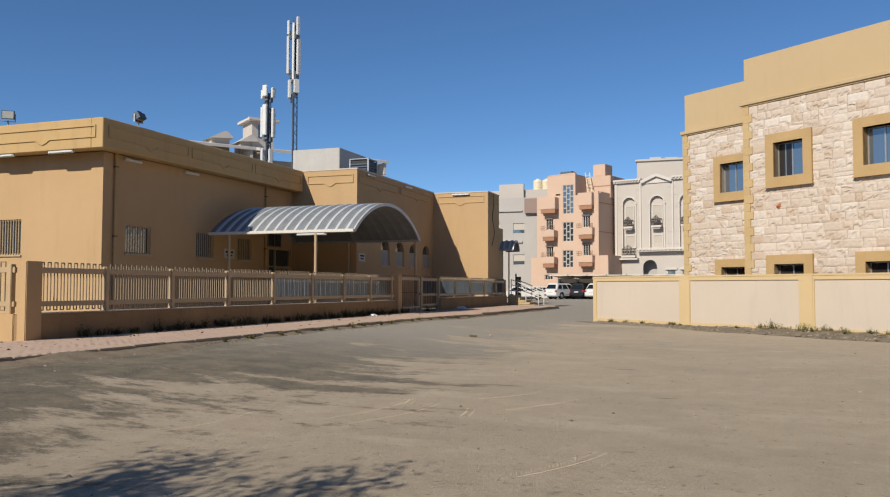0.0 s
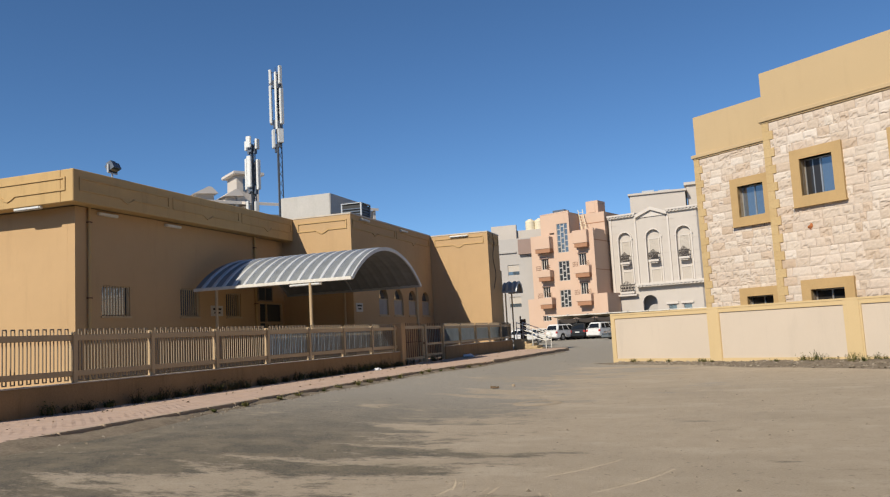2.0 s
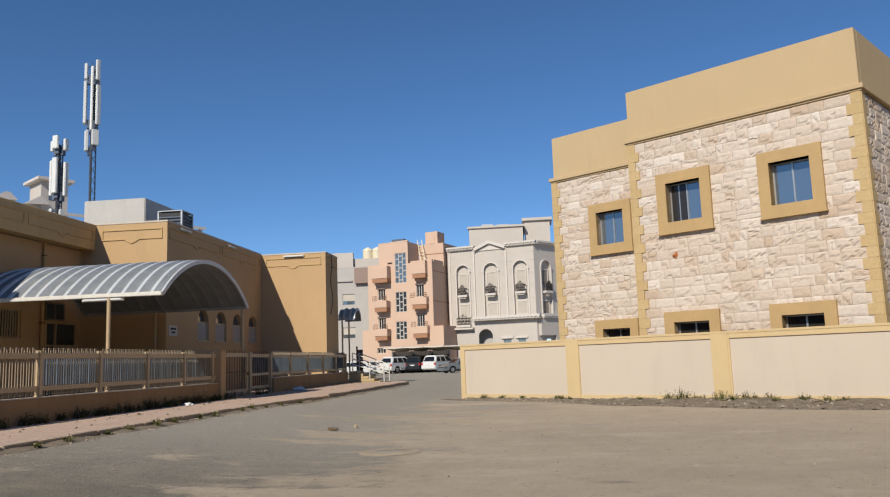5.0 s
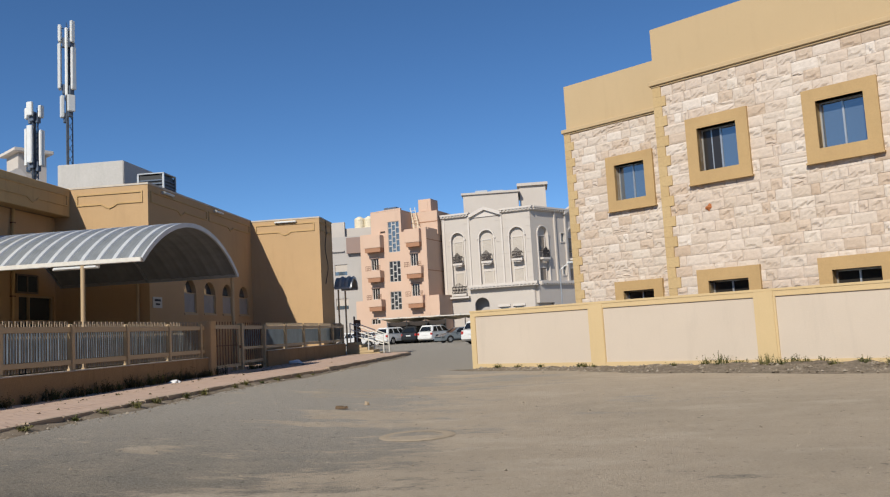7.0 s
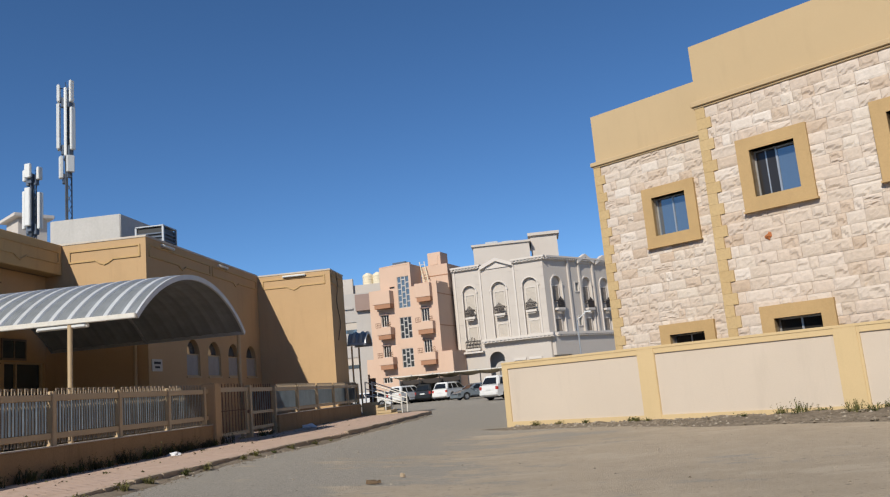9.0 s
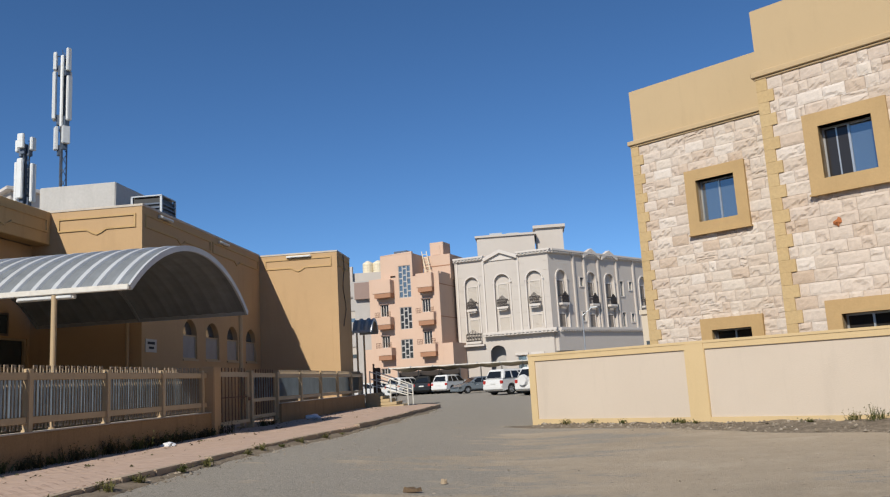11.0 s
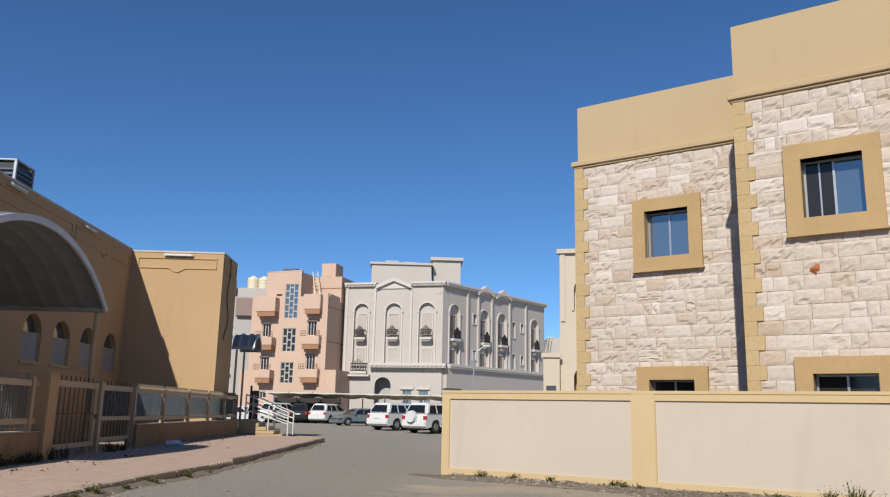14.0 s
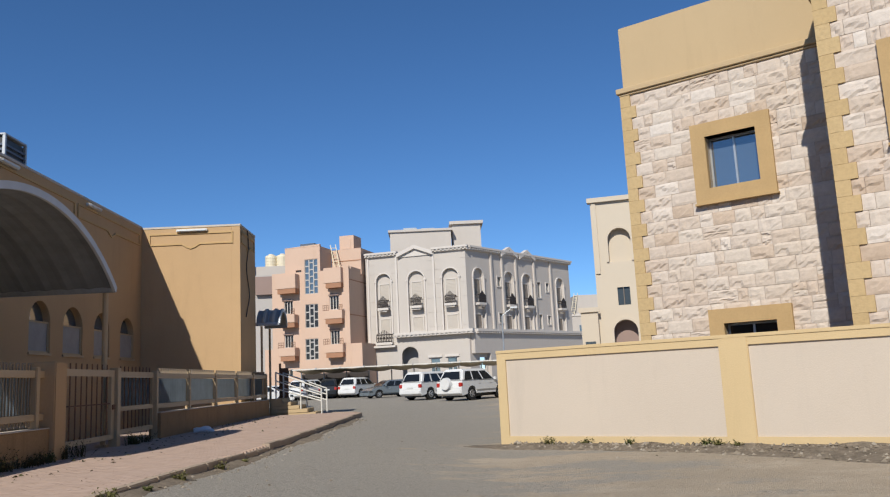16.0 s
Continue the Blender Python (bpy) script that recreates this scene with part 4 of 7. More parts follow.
# roof plant on the hall
duct = thing("roof_duct_box", at(-22.3, 38.0, 6.95), "large dented white sheet-metal air duct box on the roof", "air duct")
bm = boxes((0, 2.85, 0, 3.4, 0.25, 2.02), bevel=0.03)
part("casing", bm, M_DUCT, duct)
for fx, fy in ((0.2, 0.2), (2.6, 0.2), (0.2, 3.1), (2.6, 3.1)):
    part("foot", boxes((fx, fx + 0.12, fy, fy + 0.12, 0, 0.25)), M_STEEL, duct)


def roof_unit(x, y, deg):
    u = thing("air_conditioner", at(x, y, 6.95, deg), "dark grey rooftop air-conditioning unit with louvred sides", "air conditioner", "rooftop air conditioners")
    part("cabinet", boxes((0.05, 1.05, 0.05, 1.05, 0.12, 1.15), bevel=0.02), M_BLACK, u)
    for cx0, cy0 in ((0, 0), (1.04, 0), (0, 1.04), (1.04, 1.04)):
        part("corner_post", boxes((cx0, cx0 + 0.07, cy0, cy0 + 0.07, 0, 1.2)), M_STEEL, u)
    part("top", boxes((0, 1.11, 0, 1.11, 1.201, 1.25), bevel=0.01), M_STEEL, u)
    for k in range(6):
        part("louvre", boxes((0.08, 1.03, 0.0, 0.045, 0.25 + k * 0.135, 0.30 + k * 0.135)), M_TOWER, u)
        part("louvre", boxes((1.056, 1.10, 0.08, 1.03, 0.25 + k * 0.135, 0.30 + k * 0.135)), M_TOWER, u)


roof_unit(-18.55, 37.35, 0)

# sign plates beside the entrance, writing too small to read
for fm, s0, z0, wv, hv in ((on_x(AX), 35.30, 2.77, 0.72, 0.40), (on_x(MX), 29.35, 2.75, 0.8, 0.42)):
    bm = boxes((s0, s0 + wv, -0.03, -0.001, z0, z0 + hv))
    sg = part("sign", bm, M_SIGN, None, m=fm)
    tagged(sg, "small white sign plate with dark writing on tan wall", "sign", "entrance signs")
    part("lettering", boxes((s0 + 0.12, s0 + wv - 0.12, -0.034, -0.031, z0 + 0.24, z0 + 0.32), (s0 + 0.2, s0 + wv - 0.18, -0.034, -0.031, z0 + 0.1, z0 + 0.17)), M_INK, sg, m=fm)


cable = thing("wall_cable", at(BX + 0.03, 46.9, 0), "dark loose cable hanging down the block wall", "cable")
bm = bmesh.new()
pts = [Vector((0.0, 0.35 * math.sin(k * 0.9) * (0.3 + k * 0.05), 7.25 - k * 0.27)) for k in range(13)]
for a, b in zip(pts, pts[1:]):
    tube(bm, a, b, 0.018, n=6)
part("wire", bm, M_BLACK, cable)


# ---- barrel canopies ----
def canopy(name, x0, x1, y0, y1, eave, crown, pitch, posts, label, skin=M_CANOPY, ribs=M_CANOPY_RIB):
    c = thing(name, Matrix(), label, "canopy", "barrel canopies")
    hw, rise = (y1 - y0) / 2, crown - eave
    R = (hw * hw + rise * rise) / (2 * rise)
    cy, cz = (y0 + y1) / 2, crown - R
    half = math.asin(hw / R)
    n = 28
    xs = []
    x = x0
    while x < x1 - 0.01:
        for dx, dr in ((0, 0), (pitch * 0.3, -0.02), (pitch * 0.6, 0)):
            if x + dx <= x1:
                xs.append((x + dx, dr))
        x += pitch
    xs.append((x1, 0))
    bm = bmesh.new()
    rows = []
    for xx, dr in xs:
        rows.append([bm.verts.new((xx, cy + (R + dr) * math.sin(-half + 2 * half * i / n), cz + (R + dr) * math.cos(-half + 2 * half * i / n))) for i in range(n + 1)])
    for a, b in zip(rows, rows[1:]):
        for i in range(n):
            bm.faces.new((a[i], b[i], b[i + 1], a[i + 1]))
    sheet = part("roof_sheet", bm, skin, c, "ribbed grey-blue metal sheet bent to a vault")
    sol = sheet.modifiers.new("thickness", "SOLIDIFY")
    sol.thickness = 0.012
    sol.offset = -1
    x = x0 + pitch * 0.62
    while x < x1 - 0.02:
        xe = min(x + pitch * 0.36, x1)
        bm = bmesh.new()
        prof = [(x, R + 0.002), (x + 0.03, R + 0.05), (xe - 0.03, R + 0.05), (xe, R + 0.002)]
        rows = []
        for i in range(n + 1):
            a = -half + 2 * half * i / n
            rows.append([bm.verts.new((px, cy + r * math.sin(a), cz + r * math.cos(a))) for px, r in prof])
        for a, b in zip(rows, rows[1:]):
            for k in range(4):
                bm.faces.new((a[k], a[(k + 1) % 4], b[(k + 1) % 4], b[k]))
        part("rib", bm, ribs, c, "pale raised rib of the vault")
        x += pitch
    for yy in (y0, y1):
        # darker steel on the far beam paints in the shade it hangs in
        part("eave_beam", boxes((x0, x1 + 0.02, yy - 0.06, yy + 0.06, eave - 0.07, eave + 0.05), bevel=0.012), M_CANOPY_EDGE if yy == y0 and x1 - x0 > 3 else M_STEEL, c, "white eave beam" if yy == y0 else "")
    for xx, nm in ((x1 + 0.012, "end_hoop"), ((x0 + x1) / 2, "hoop"), (x0 + 0.06, "hoop")):
        bm = bmesh.new()
        rows = []
        lip = 0.05 * (nm == "end_hoop")
        for i in range(n + 1):
            a = -half + 2 * half * i / n
            rows.append([bm.verts.new((xx + dx, cy + r * math.sin(a), cz + r * math.cos(a))) for r, dx in ((R - 0.10, -0.03), (R - 0.10, 0.03), (R - 0.016 + lip, 0.03), (R - 0.016 + lip, -0.03))])
        for p, q in zip(rows, rows[1:]):
            for k in range(4):
                bm.faces.new((p[k], p[(k + 1) % 4], q[(k + 1) % 4], q[k]))
        bm.faces.new(rows[0])
        bm.faces.new(rows[-1][::-1])
        part(nm, bm, M_CANOPY_RIB if nm == "end_hoop" and x1 - x0 > 3 else M_STEEL, c)
    for px, py in posts:
        bm = bmesh.new()
        tube(bm, (px, py, WALK_Z - 0.05), (px, py, eave - 0.08), 0.058 if x1 - x0 > 3 else 0.045, n=12)
        box(bm, px - 0.12, px + 0.12, py - 0.12, py + 0.12, WALK_Z - 0.03, WALK_Z + 0.02)
        part("post", bm, M_FENCE, c, "round beige painted steel post")
    return c


canopy("entrance_canopy", -20.3, -13.65, 27.9, 34.95, 3.72, 5.06, 0.46, [(-15.3, 27.9), (-19.3, 27.9), (-13.85, 34.95), (-17.35, 34.9)], "grey ribbed metal barrel canopy on beige posts before the entrance")
canopy("side_canopy", -13.5, -12.62, 48.36, 49.96, 3.86, 4.46, 0.36, [(-13.3, 48.4), (-13.3, 49.95)], "small grey ribbed barrel canopy over the side steps", M_SHEET, M_COPING)

# ---- fence ----
fence = thing("fence", Matrix(), "beige metal bar fence on a low rendered wall", "fence")
BASE = WALK_Z - 0.03


def fence_run(y0, y1, wall_top, mat_low):
    x0, x1 = fence_x(y0), fence_x(y1)
    deg = math.degrees(math.atan2(y1 - y0, x1 - x0))
    L = math.hypot(y1 - y0, x1 - x0)
    m = at(x0, y0, 0, deg)
    part("low_wall", boxes((0, L, -0.14, 0.14, BASE - 0.2, wall_top), bevel=0.015), mat_low, fence, "stained low rendered wall", m=m)
    # pale strip paints in the sunlit top edge of the wall
    part("coping", boxes((0, L, -0.15, 0.15, wall_top + 0.001, wall_top + 0.02), bevel=0.006), M_COPING, fence, "pale strip standing in for sunlight on the low wall top", m=m.copy())
    for z0, z1 in ((1.08, 1.19), (1.79, 1.91)):
        part("rail", boxes((0, L, -0.035, 0.035, z0, z1), bevel=0.006), M_FENCE, fence, m=m.copy())
    return m, L


# one hairpin: two legs joined at head and foot
def hairpin(half, foot=0.0):
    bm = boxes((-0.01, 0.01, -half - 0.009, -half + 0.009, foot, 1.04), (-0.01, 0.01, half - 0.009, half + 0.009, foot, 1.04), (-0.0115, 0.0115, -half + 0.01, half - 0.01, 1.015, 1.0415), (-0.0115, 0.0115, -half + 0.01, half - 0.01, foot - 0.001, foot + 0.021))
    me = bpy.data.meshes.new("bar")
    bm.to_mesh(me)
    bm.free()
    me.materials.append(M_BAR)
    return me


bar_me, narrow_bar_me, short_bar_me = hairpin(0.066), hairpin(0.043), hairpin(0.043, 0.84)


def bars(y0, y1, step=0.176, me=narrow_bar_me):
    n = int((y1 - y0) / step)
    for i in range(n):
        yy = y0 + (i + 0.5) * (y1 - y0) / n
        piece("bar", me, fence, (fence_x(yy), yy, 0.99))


def post(yy, wdt=0.13, top=1.97, mat=M_FENCE):
    xx = fence_x(yy)
    part("post", boxes((xx - wdt / 2, xx + wdt / 2, yy - wdt / 2, yy + wdt / 2, BASE, top), bevel=0.012), mat, fence)


POSTS = [14.95, 17.25, 19.68, 22.1, 24.5, 26.88, 29.16, 31.22]
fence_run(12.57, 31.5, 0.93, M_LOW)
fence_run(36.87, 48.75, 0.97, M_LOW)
for a, b in zip([12.95] + POSTS, POSTS + [31.5]):
    if b - a > 0.5:
        bars(a + 0.09, b - 0.09)
FAR_POSTS = [36.87, 39.35, 41.87, 44.35, 46.68]
for a, b in zip(FAR_POSTS, FAR_POSTS[1:] + [48.7]):
    bars(a + 0.09, b - 0.09, me=short_bar_me)
for p in POSTS + FAR_POSTS + [48.75]:
    post(p)
part("pillar", boxes((-13.80, -13.56, 12.55, 12.97, BASE - 0.2, 2.03), bevel=0.015), M_TAN, fence, "square tan rendered pillar")
for yy, top in ((31.7, 2.06),):
    xx = fence_x(yy)
    part("pillar", boxes((xx - 0.22, xx + 0.22, yy - 0.22, yy + 0.22, BASE - 0.2, top), bevel=0.02), M_TAN, fence, "square tan rendered pillar")
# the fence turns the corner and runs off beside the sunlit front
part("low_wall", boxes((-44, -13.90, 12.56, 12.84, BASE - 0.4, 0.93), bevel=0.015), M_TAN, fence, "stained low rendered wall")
for z0, z1 in ((1.08, 1.19), (1.79, 1.91)):
    part("rail", boxes((-44, -14.0, 12.66, 12.73, z0, z1), bevel=0.006), M_FENCE, fence)
for xx in (-14.13, -16.55, -19.0, -21.4, -23.8, -26.2):
    part("post", boxes((xx - 0.065, xx + 0.065, 12.63, 12.76, BASE, 1.97), bevel=0.012), M_FENCE, fence)
for i in range(46):
    piece("bar", bar_me, fence, (-14.36 - i * 0.265, 12.695, 0.99), radians(90))


for a, b in list(zip(FAR_POSTS, FAR_POSTS[1:] + [48.7])) + list(zip(POSTS[3:], POSTS[4:])):
    xa, xb = fence_x(a) - 0.04, fence_x(b) - 0.04
    bm = bmesh.new()
    n = 36
    lo, hi = [], []
    for i in range(n + 1):
        yy = a + 0.04 + (b - a - 0.08) * i / n
        xx = xa + (xb - xa) * i / n - 0.012 * (i % 2)
        lo.append(bm.verts.new((xx, yy, 1.195)))
        hi.append(bm.verts.new((xx, yy, 1.785)))
    for i in range(n):
        bm.faces.new((lo[i], lo[i + 1], hi[i + 1], hi[i]))
    ob = part("screen_sheet", bm, M_GRP, fence, "grey-blue ribbed plastic sheet on the bars")
    ob.modifiers.new("thickness", "SOLIDIFY").thickness = 0.004

gate = thing("gate", at(fence_x(33.3), 31.95), "beige barred metal gate in the fence, closed", "gate")
bm = bmesh.new()
wall(bm, 0.02, 2.52, 0.55, 1.95, -0.03, 0.03, [(0.12, 2.36, 0.65, 1.82)])
part("gate_frame", bm, M_FENCE, gate, m=TURN_X)
part("mid_rail", boxes((-0.012, 0.012, 0.12, 2.36, 1.26, 1.285)), M_RUST, gate)
for i in range(9):
    y = 0.28 + i * 0.24
    part("bar", boxes((-0.01, 0.01, y - 0.01, y + 0.01, 0.56, 2.06)), M_RUST, gate)
part("gate_post", boxes((-0.09, 0.09, 2.54, 2.72, BASE, 2.0), bevel=0.01), M_FENCE, gate)
bm = bmesh.new()
wall(bm, 2.73, 4.86, 0.62, 1.93, -0.03, 0.03, [(2.8, 4.8, 0.72, 1.10), (2.8, 4.8, 1.2, 1.80)])
part("fixed_leaf", bm, M_FENCE, gate, m=TURN_X)
for i in range(9):
    y = 2.92 + i * 0.22
    part("bar", boxes((-0.01, 0.01, y - 0.01, y + 0.01, 0.63, 2.04)), M_RUST, gate)
part("cover_sheet", boxes((-0.042, -0.036, 2.8, 4.8, 1.2, 1.80)), M_GRP, gate, "grey sheet fixed behind the bars")
part("latch", boxes((-0.05, 0.06, 2.40, 2.53, 1.15, 1.25), bevel=0.008), M_RUST, gate)

# ---- side steps with rails ----
steps = thing("side_steps", at(-13.1, 48.95), "short flight of tan concrete steps with beige tube rails", "steps")
for k in range(5):
    part("step", boxes((0.0, 0.45 + k * 0.32, 0, 1.7, 1.0 - k * 0.145 - 0.145 + 0.004 * k, 1.0 - k * 0.145), bevel=0.01) if k < 4 else boxes((0.0, 0.45 + k * 0.32, 0, 1.7, BASE - 0.2, 1.0 - k * 0.145), bevel=0.01), M_PARAPET, steps)
for yy in (0.06, 1.64):
    bm = bmesh.new()
    for x, zt in ((0.2, 2.02), (1.15, 1.55), (1.95, 1.32)):
        tube(bm, (x, yy, BASE if x > 1.8 else 0.5), (x, yy, zt), 0.03, n=8)
    for dz in (0.0, -0.32, -0.62):
        tube(bm, (0.2, yy, 2.0 + dz), (1.95, yy, 1.3 + dz * 0.75), 0.026, n=8)
    part("rail", bm, M_CANOPY_EDGE, steps, "pale tube handrail")
bd = thing("metal_door_leaf", at(-13.05, 50.9, 0.2), "rust-brown metal door leaf at the head of the steps", "door")
part("leaf", boxes((0, 0.3, 0, 0.06, 0.4, 2.0), bevel=0.008), M_RUST, bd)
part("hinge_post", boxes((-0.08, -0.001, 0, 0.08, 0.0, 2.2)), M_RUST, bd)
part("ground_plate", boxes((-0.08, 0.34, -0.05, 0.1, -0.02, 0.4)), M_CONC, bd)

# ---- weeds along the fence, litter ----
rng = random.Random(21)
for i in range(58):
    yy = 14.2 + i * 0.33 + rng.uniform(-0.2, 0.2)
    if yy > 32.3:
        yy += 2.5
    size = rng.uniform(0.16, 0.42) * (1.15 if yy > 24 else 1.0)
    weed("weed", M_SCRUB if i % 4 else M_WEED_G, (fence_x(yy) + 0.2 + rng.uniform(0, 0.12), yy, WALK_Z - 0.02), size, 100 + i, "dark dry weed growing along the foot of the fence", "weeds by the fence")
for i in range(16):
    yy = 15 + i * 1.05 + rng.uniform(-0.3, 0.3)
    weed("weed", M_WEED if i % 4 else M_WEED_G, (kerb_x(yy) + 0.12, yy, ground_z(kerb_x(yy), yy)), rng.uniform(0.07, 0.2), 200 + i, "small dry weed in the kerb joint", "weeds by the kerb")


def crumpled_bag(x, y, z, s, seed, label):
    r = random.Random(seed)
    bm = bmesh.new()
    bmesh.ops.create_icosphere(bm, subdivisions=3, radius=s)
    for v in bm.verts:
        n1 = noise.noise(v.co * (4 / s * 0.25) + Vector((seed, 0, 0)))
        v.co *= 1 + 0.55 * n1 + r.uniform(-0.05, 0.05)
        v.co.z = max(-s * 0.25, v.co.z * 0.55)
        v.co.x *= 1.35
    me = bpy.data.meshes.new("plastic_bag")
    bm.to_mesh(me)
    bm.free()
    me.materials.append(M_BAG)
    ob = new("plastic_bag", me)
    ob.location = (x, y, z + s * 0.25)
    return tagged(ob, label, "litter")


crumpled_bag(-12.75, 38.6, WALK_Z - 0.01, 0.19, 3, "crumpled white plastic bag lying on the pavement")
crumpled_bag(-12.85, 28.0, WALK_Z - 0.01, 0.10, 5, "small scrap of white plastic on the pavement")
rng = random.Random(91)
lv, lf = [], []
for _ in range(420):
    yy = 8 + 38 * rng.random()
    xx = fence_x(max(yy, 13)) + 0.25 + abs(rng.gauss(0, 0.9))
    if xx > kerb_x(yy) - 0.2:
        continue
    r, a = 0.015 + 0.03 * rng.random() ** 2, rng.uniform(0, math.tau)
    ux, uy = math.cos(a) * r, math.sin(a) * r
    b0 = len(lv)
    lv += [(xx - ux, yy - uy, WALK_Z + 0.004), (xx - uy * 0.5, yy + ux * 0.5, WALK_Z + 0.004 + r * rng.uniform(0.2, 0.9)), (xx + ux, yy + uy, WALK_Z + 0.004), (xx + uy * 0.5, yy - ux * 0.5, WALK_Z + 0.003)]
    lf.append((b0, b0 + 1, b0 + 2, b0 + 3))
me = bpy.data.meshes.new("dry_leaves")
me.from_pydata(lv, [], lf)
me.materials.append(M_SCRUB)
tagged(new("dry_leaves", me), "dry brown leaves and bits scattered on the pavement", "leaf litter", kind="stuff")

# ---- apartment house, peach ----
peach = thing("apartment_building", at(-14.89, 100.0, 0, -17), "four-storey peach rendered apartment building with small balconies", "apartment building", "far buildings")
win_l = [(-7.62, -6.6, 9.0, 10.4), (-7.62, -6.6, 5.45, 6.82)]
win_r = [(-2.36, -1.32, 9.1, 10.6), (-2.36, -1.32, 5.52, 7.0)]
strips = [(-5.16, -3.64, 10.96, 14.66), (-5.18, -3.68, 7.4, 9.88), (-5.22, -3.74, 4.08, 6.26)]
low_w = [(-7.9, -6.7, 2.5, 3.15)]
slot = (-6.19, -5.53, 13.36, 13.6)
top_strip = (strips[0][0], strips[0][1], 13.3, strips[0][3])
bm = bmesh.new()
wall(bm, -9.0, 0.0, 0, 13.3, 0, 0.3, win_l + win_r + low_w + [strips[1], strips[2], (strips[0][0], strips[0][1], strips[0][2], 13.3)])
part("front_wall", bm, M_PEACH, peach)
bm = bmesh.new()
wall(bm, -7.42, -3.36, 13.301, 16.0, 0, 0.3, [top_strip, slot])
part("stair_tower_wall", bm, M_PEACH, peach)
bm = bmesh.new()
prism(bm, [(-7.42, 16.001), (-3.36, 16.001), (-3.36, 16.2), (-7.42, 16.06)], -0.02, 0.32)
part("tower_coping", bm, M_PEACH, peach)
part("tower_side", boxes((-3.66, -3.36, 0.301, 3.0, 13.3, 16.0)), M_PEACH, peach)
part("tower_side", boxes((-7.42, -7.12, 0.301, 7.0, 13.3, 16.0)), M_PEACH, peach)
part("tower_roof", boxes((-7.12, -3.66, 0.31, 7.0, 15.6, 15.9)), M_CONC, peach)
part("rear_storey", boxes((-3.35, 0.1, 3.0, 8.0, 13.0, 15.9), bevel=0.02), M_PEACH, peach)
part("rear_storey_band", boxes((-3.34, 0.12, 2.97, 2.999, 14.55, 14.65)), M_PEACH_DARK, peach)
part("parapet", boxes((-9.0, -7.421, 0, 0.3, 13.301, 13.4)), M_PEACH, peach)
part("right_wing", boxes((-0.84, 0.0, -0.35, -0.002, 5.5, 13.55), bevel=0.02), M_PEACH, peach)
part("side_wall", boxes((-0.3, 0.0, 0.301, 9.0, 0, 13.55)), M_PEACH, peach)
for z in (8.45, 12.1):
    part("groove", boxes((0.001, 0.03, -0.3, 8.9, z, z + 0.08)), M_PEACH_DARK, peach)
part("side_wall", boxes((-9.0, -8.7, 0.301, 12, 0, 13.3)), M_PEACH, peach)
part("wing", boxes((-9.95, -9.001, 0.05, 9, 0, 5.4)), M_PEACH, peach)
part("wing", boxes((0.031, 1.25, -0.35, 6.0, 0, 5.5), bevel=0.02), M_PEACH, peach)
part("wing", boxes((-0.84, 0.03, -0.35, -0.002, 0, 5.499)), M_PEACH, peach)
part("roof", boxes((-8.7, -0.3, 0.31, 12, 12.6, 12.9)), M_CONC, peach)
part("lift_house", boxes((-2.8, -1.1, 4.0, 6.2, 15.901, 17.6), bevel=0.02), M_PEACH, peach)
part("lift_house_panel", boxes((-2.45, -1.5, 3.96, 3.999, 16.1, 17.2)), M_PEACH, peach)
part("rear_wing", boxes((0.15, 3.2, 9.0, 14, 0, 14.9)), M_PEACH, peach)
part("roof_unit", boxes((0.4, 2.2, 9.3, 10.6, 14.9, 15.7), bevel=0.03), M_TOWER, peach)
part("roof_unit", boxes((-6.6, -4.9, 2, 3, 15.91, 16.75), bevel=0.03), M_TOWER, peach)
part("vent_slot", boxes((slot[0], slot[1], 0.2, 0.25, slot[2], slot[3])), M_BRONZE, peach)
for s0, s1, z0, z1 in win_l + win_r + low_w:
    bm = bmesh.new()
    c = (s0 + s1) / 2
    q0 = z0 + 0.06
    wall(bm, s0, s1, z0, z1, 0.10, 0.16, [(s0 + 0.07, c - 0.2, q0, z1 - 0.07), (c - 0.13, c + 0.13, q0, z1 - 0.07), (c + 0.2, s1 - 0.07, q0, z1 - 0.07)])
    win = part("window", bm, M_WHITE_TRIM, peach, "white-framed balcony window")
    part("pane", boxes((s0, s1, 0.18, 0.19, z0, z1)), M_GLASS_LOW, win)
    if z1 - z0 > 1:
        part("hood", boxes((s0 - 0.08, s1 + 0.05, -0.14, 0.06, z1 + 0.001, z1 + 0.12)), M_BROWN, win, "brown roller blind box")
for s0, s1, z0, z1 in strips:
    bm = bmesh.new()
    w3 = (s1 - s0) / 3
    holes = []
    for k in range(3):
        n = round((z1 - z0) / 0.74)
        edges = [z0 + (z1 - z0) * v / n for v in range(n + 1)]
        if k == 1:
            edges = [z0] + [(a + b) / 2 for a, b in zip(edges, edges[1:])] + [z1]
        for a, b in zip(edges, edges[1:]):
            if b - a > 0.3:
                holes.append((s0 + k * w3 + 0.06, s0 + (k + 1) * w3 - 0.06, a + 0.065, b - 0.065))
    wall(bm, s0, s1, z0, z1, 0.05, 0.14, holes)
    win = part("stair_window", bm, M_GREY, peach, "tall stair window of small dark panes")
    for hh in holes:
        # top strip takes the sky-tinted glass, lower strips the dark copy
        part("pane", boxes((hh[0], hh[1], 0.12, 0.13, hh[2], hh[3])), M_GLASS_LOW if z0 < 10 else M_GLASS, win)


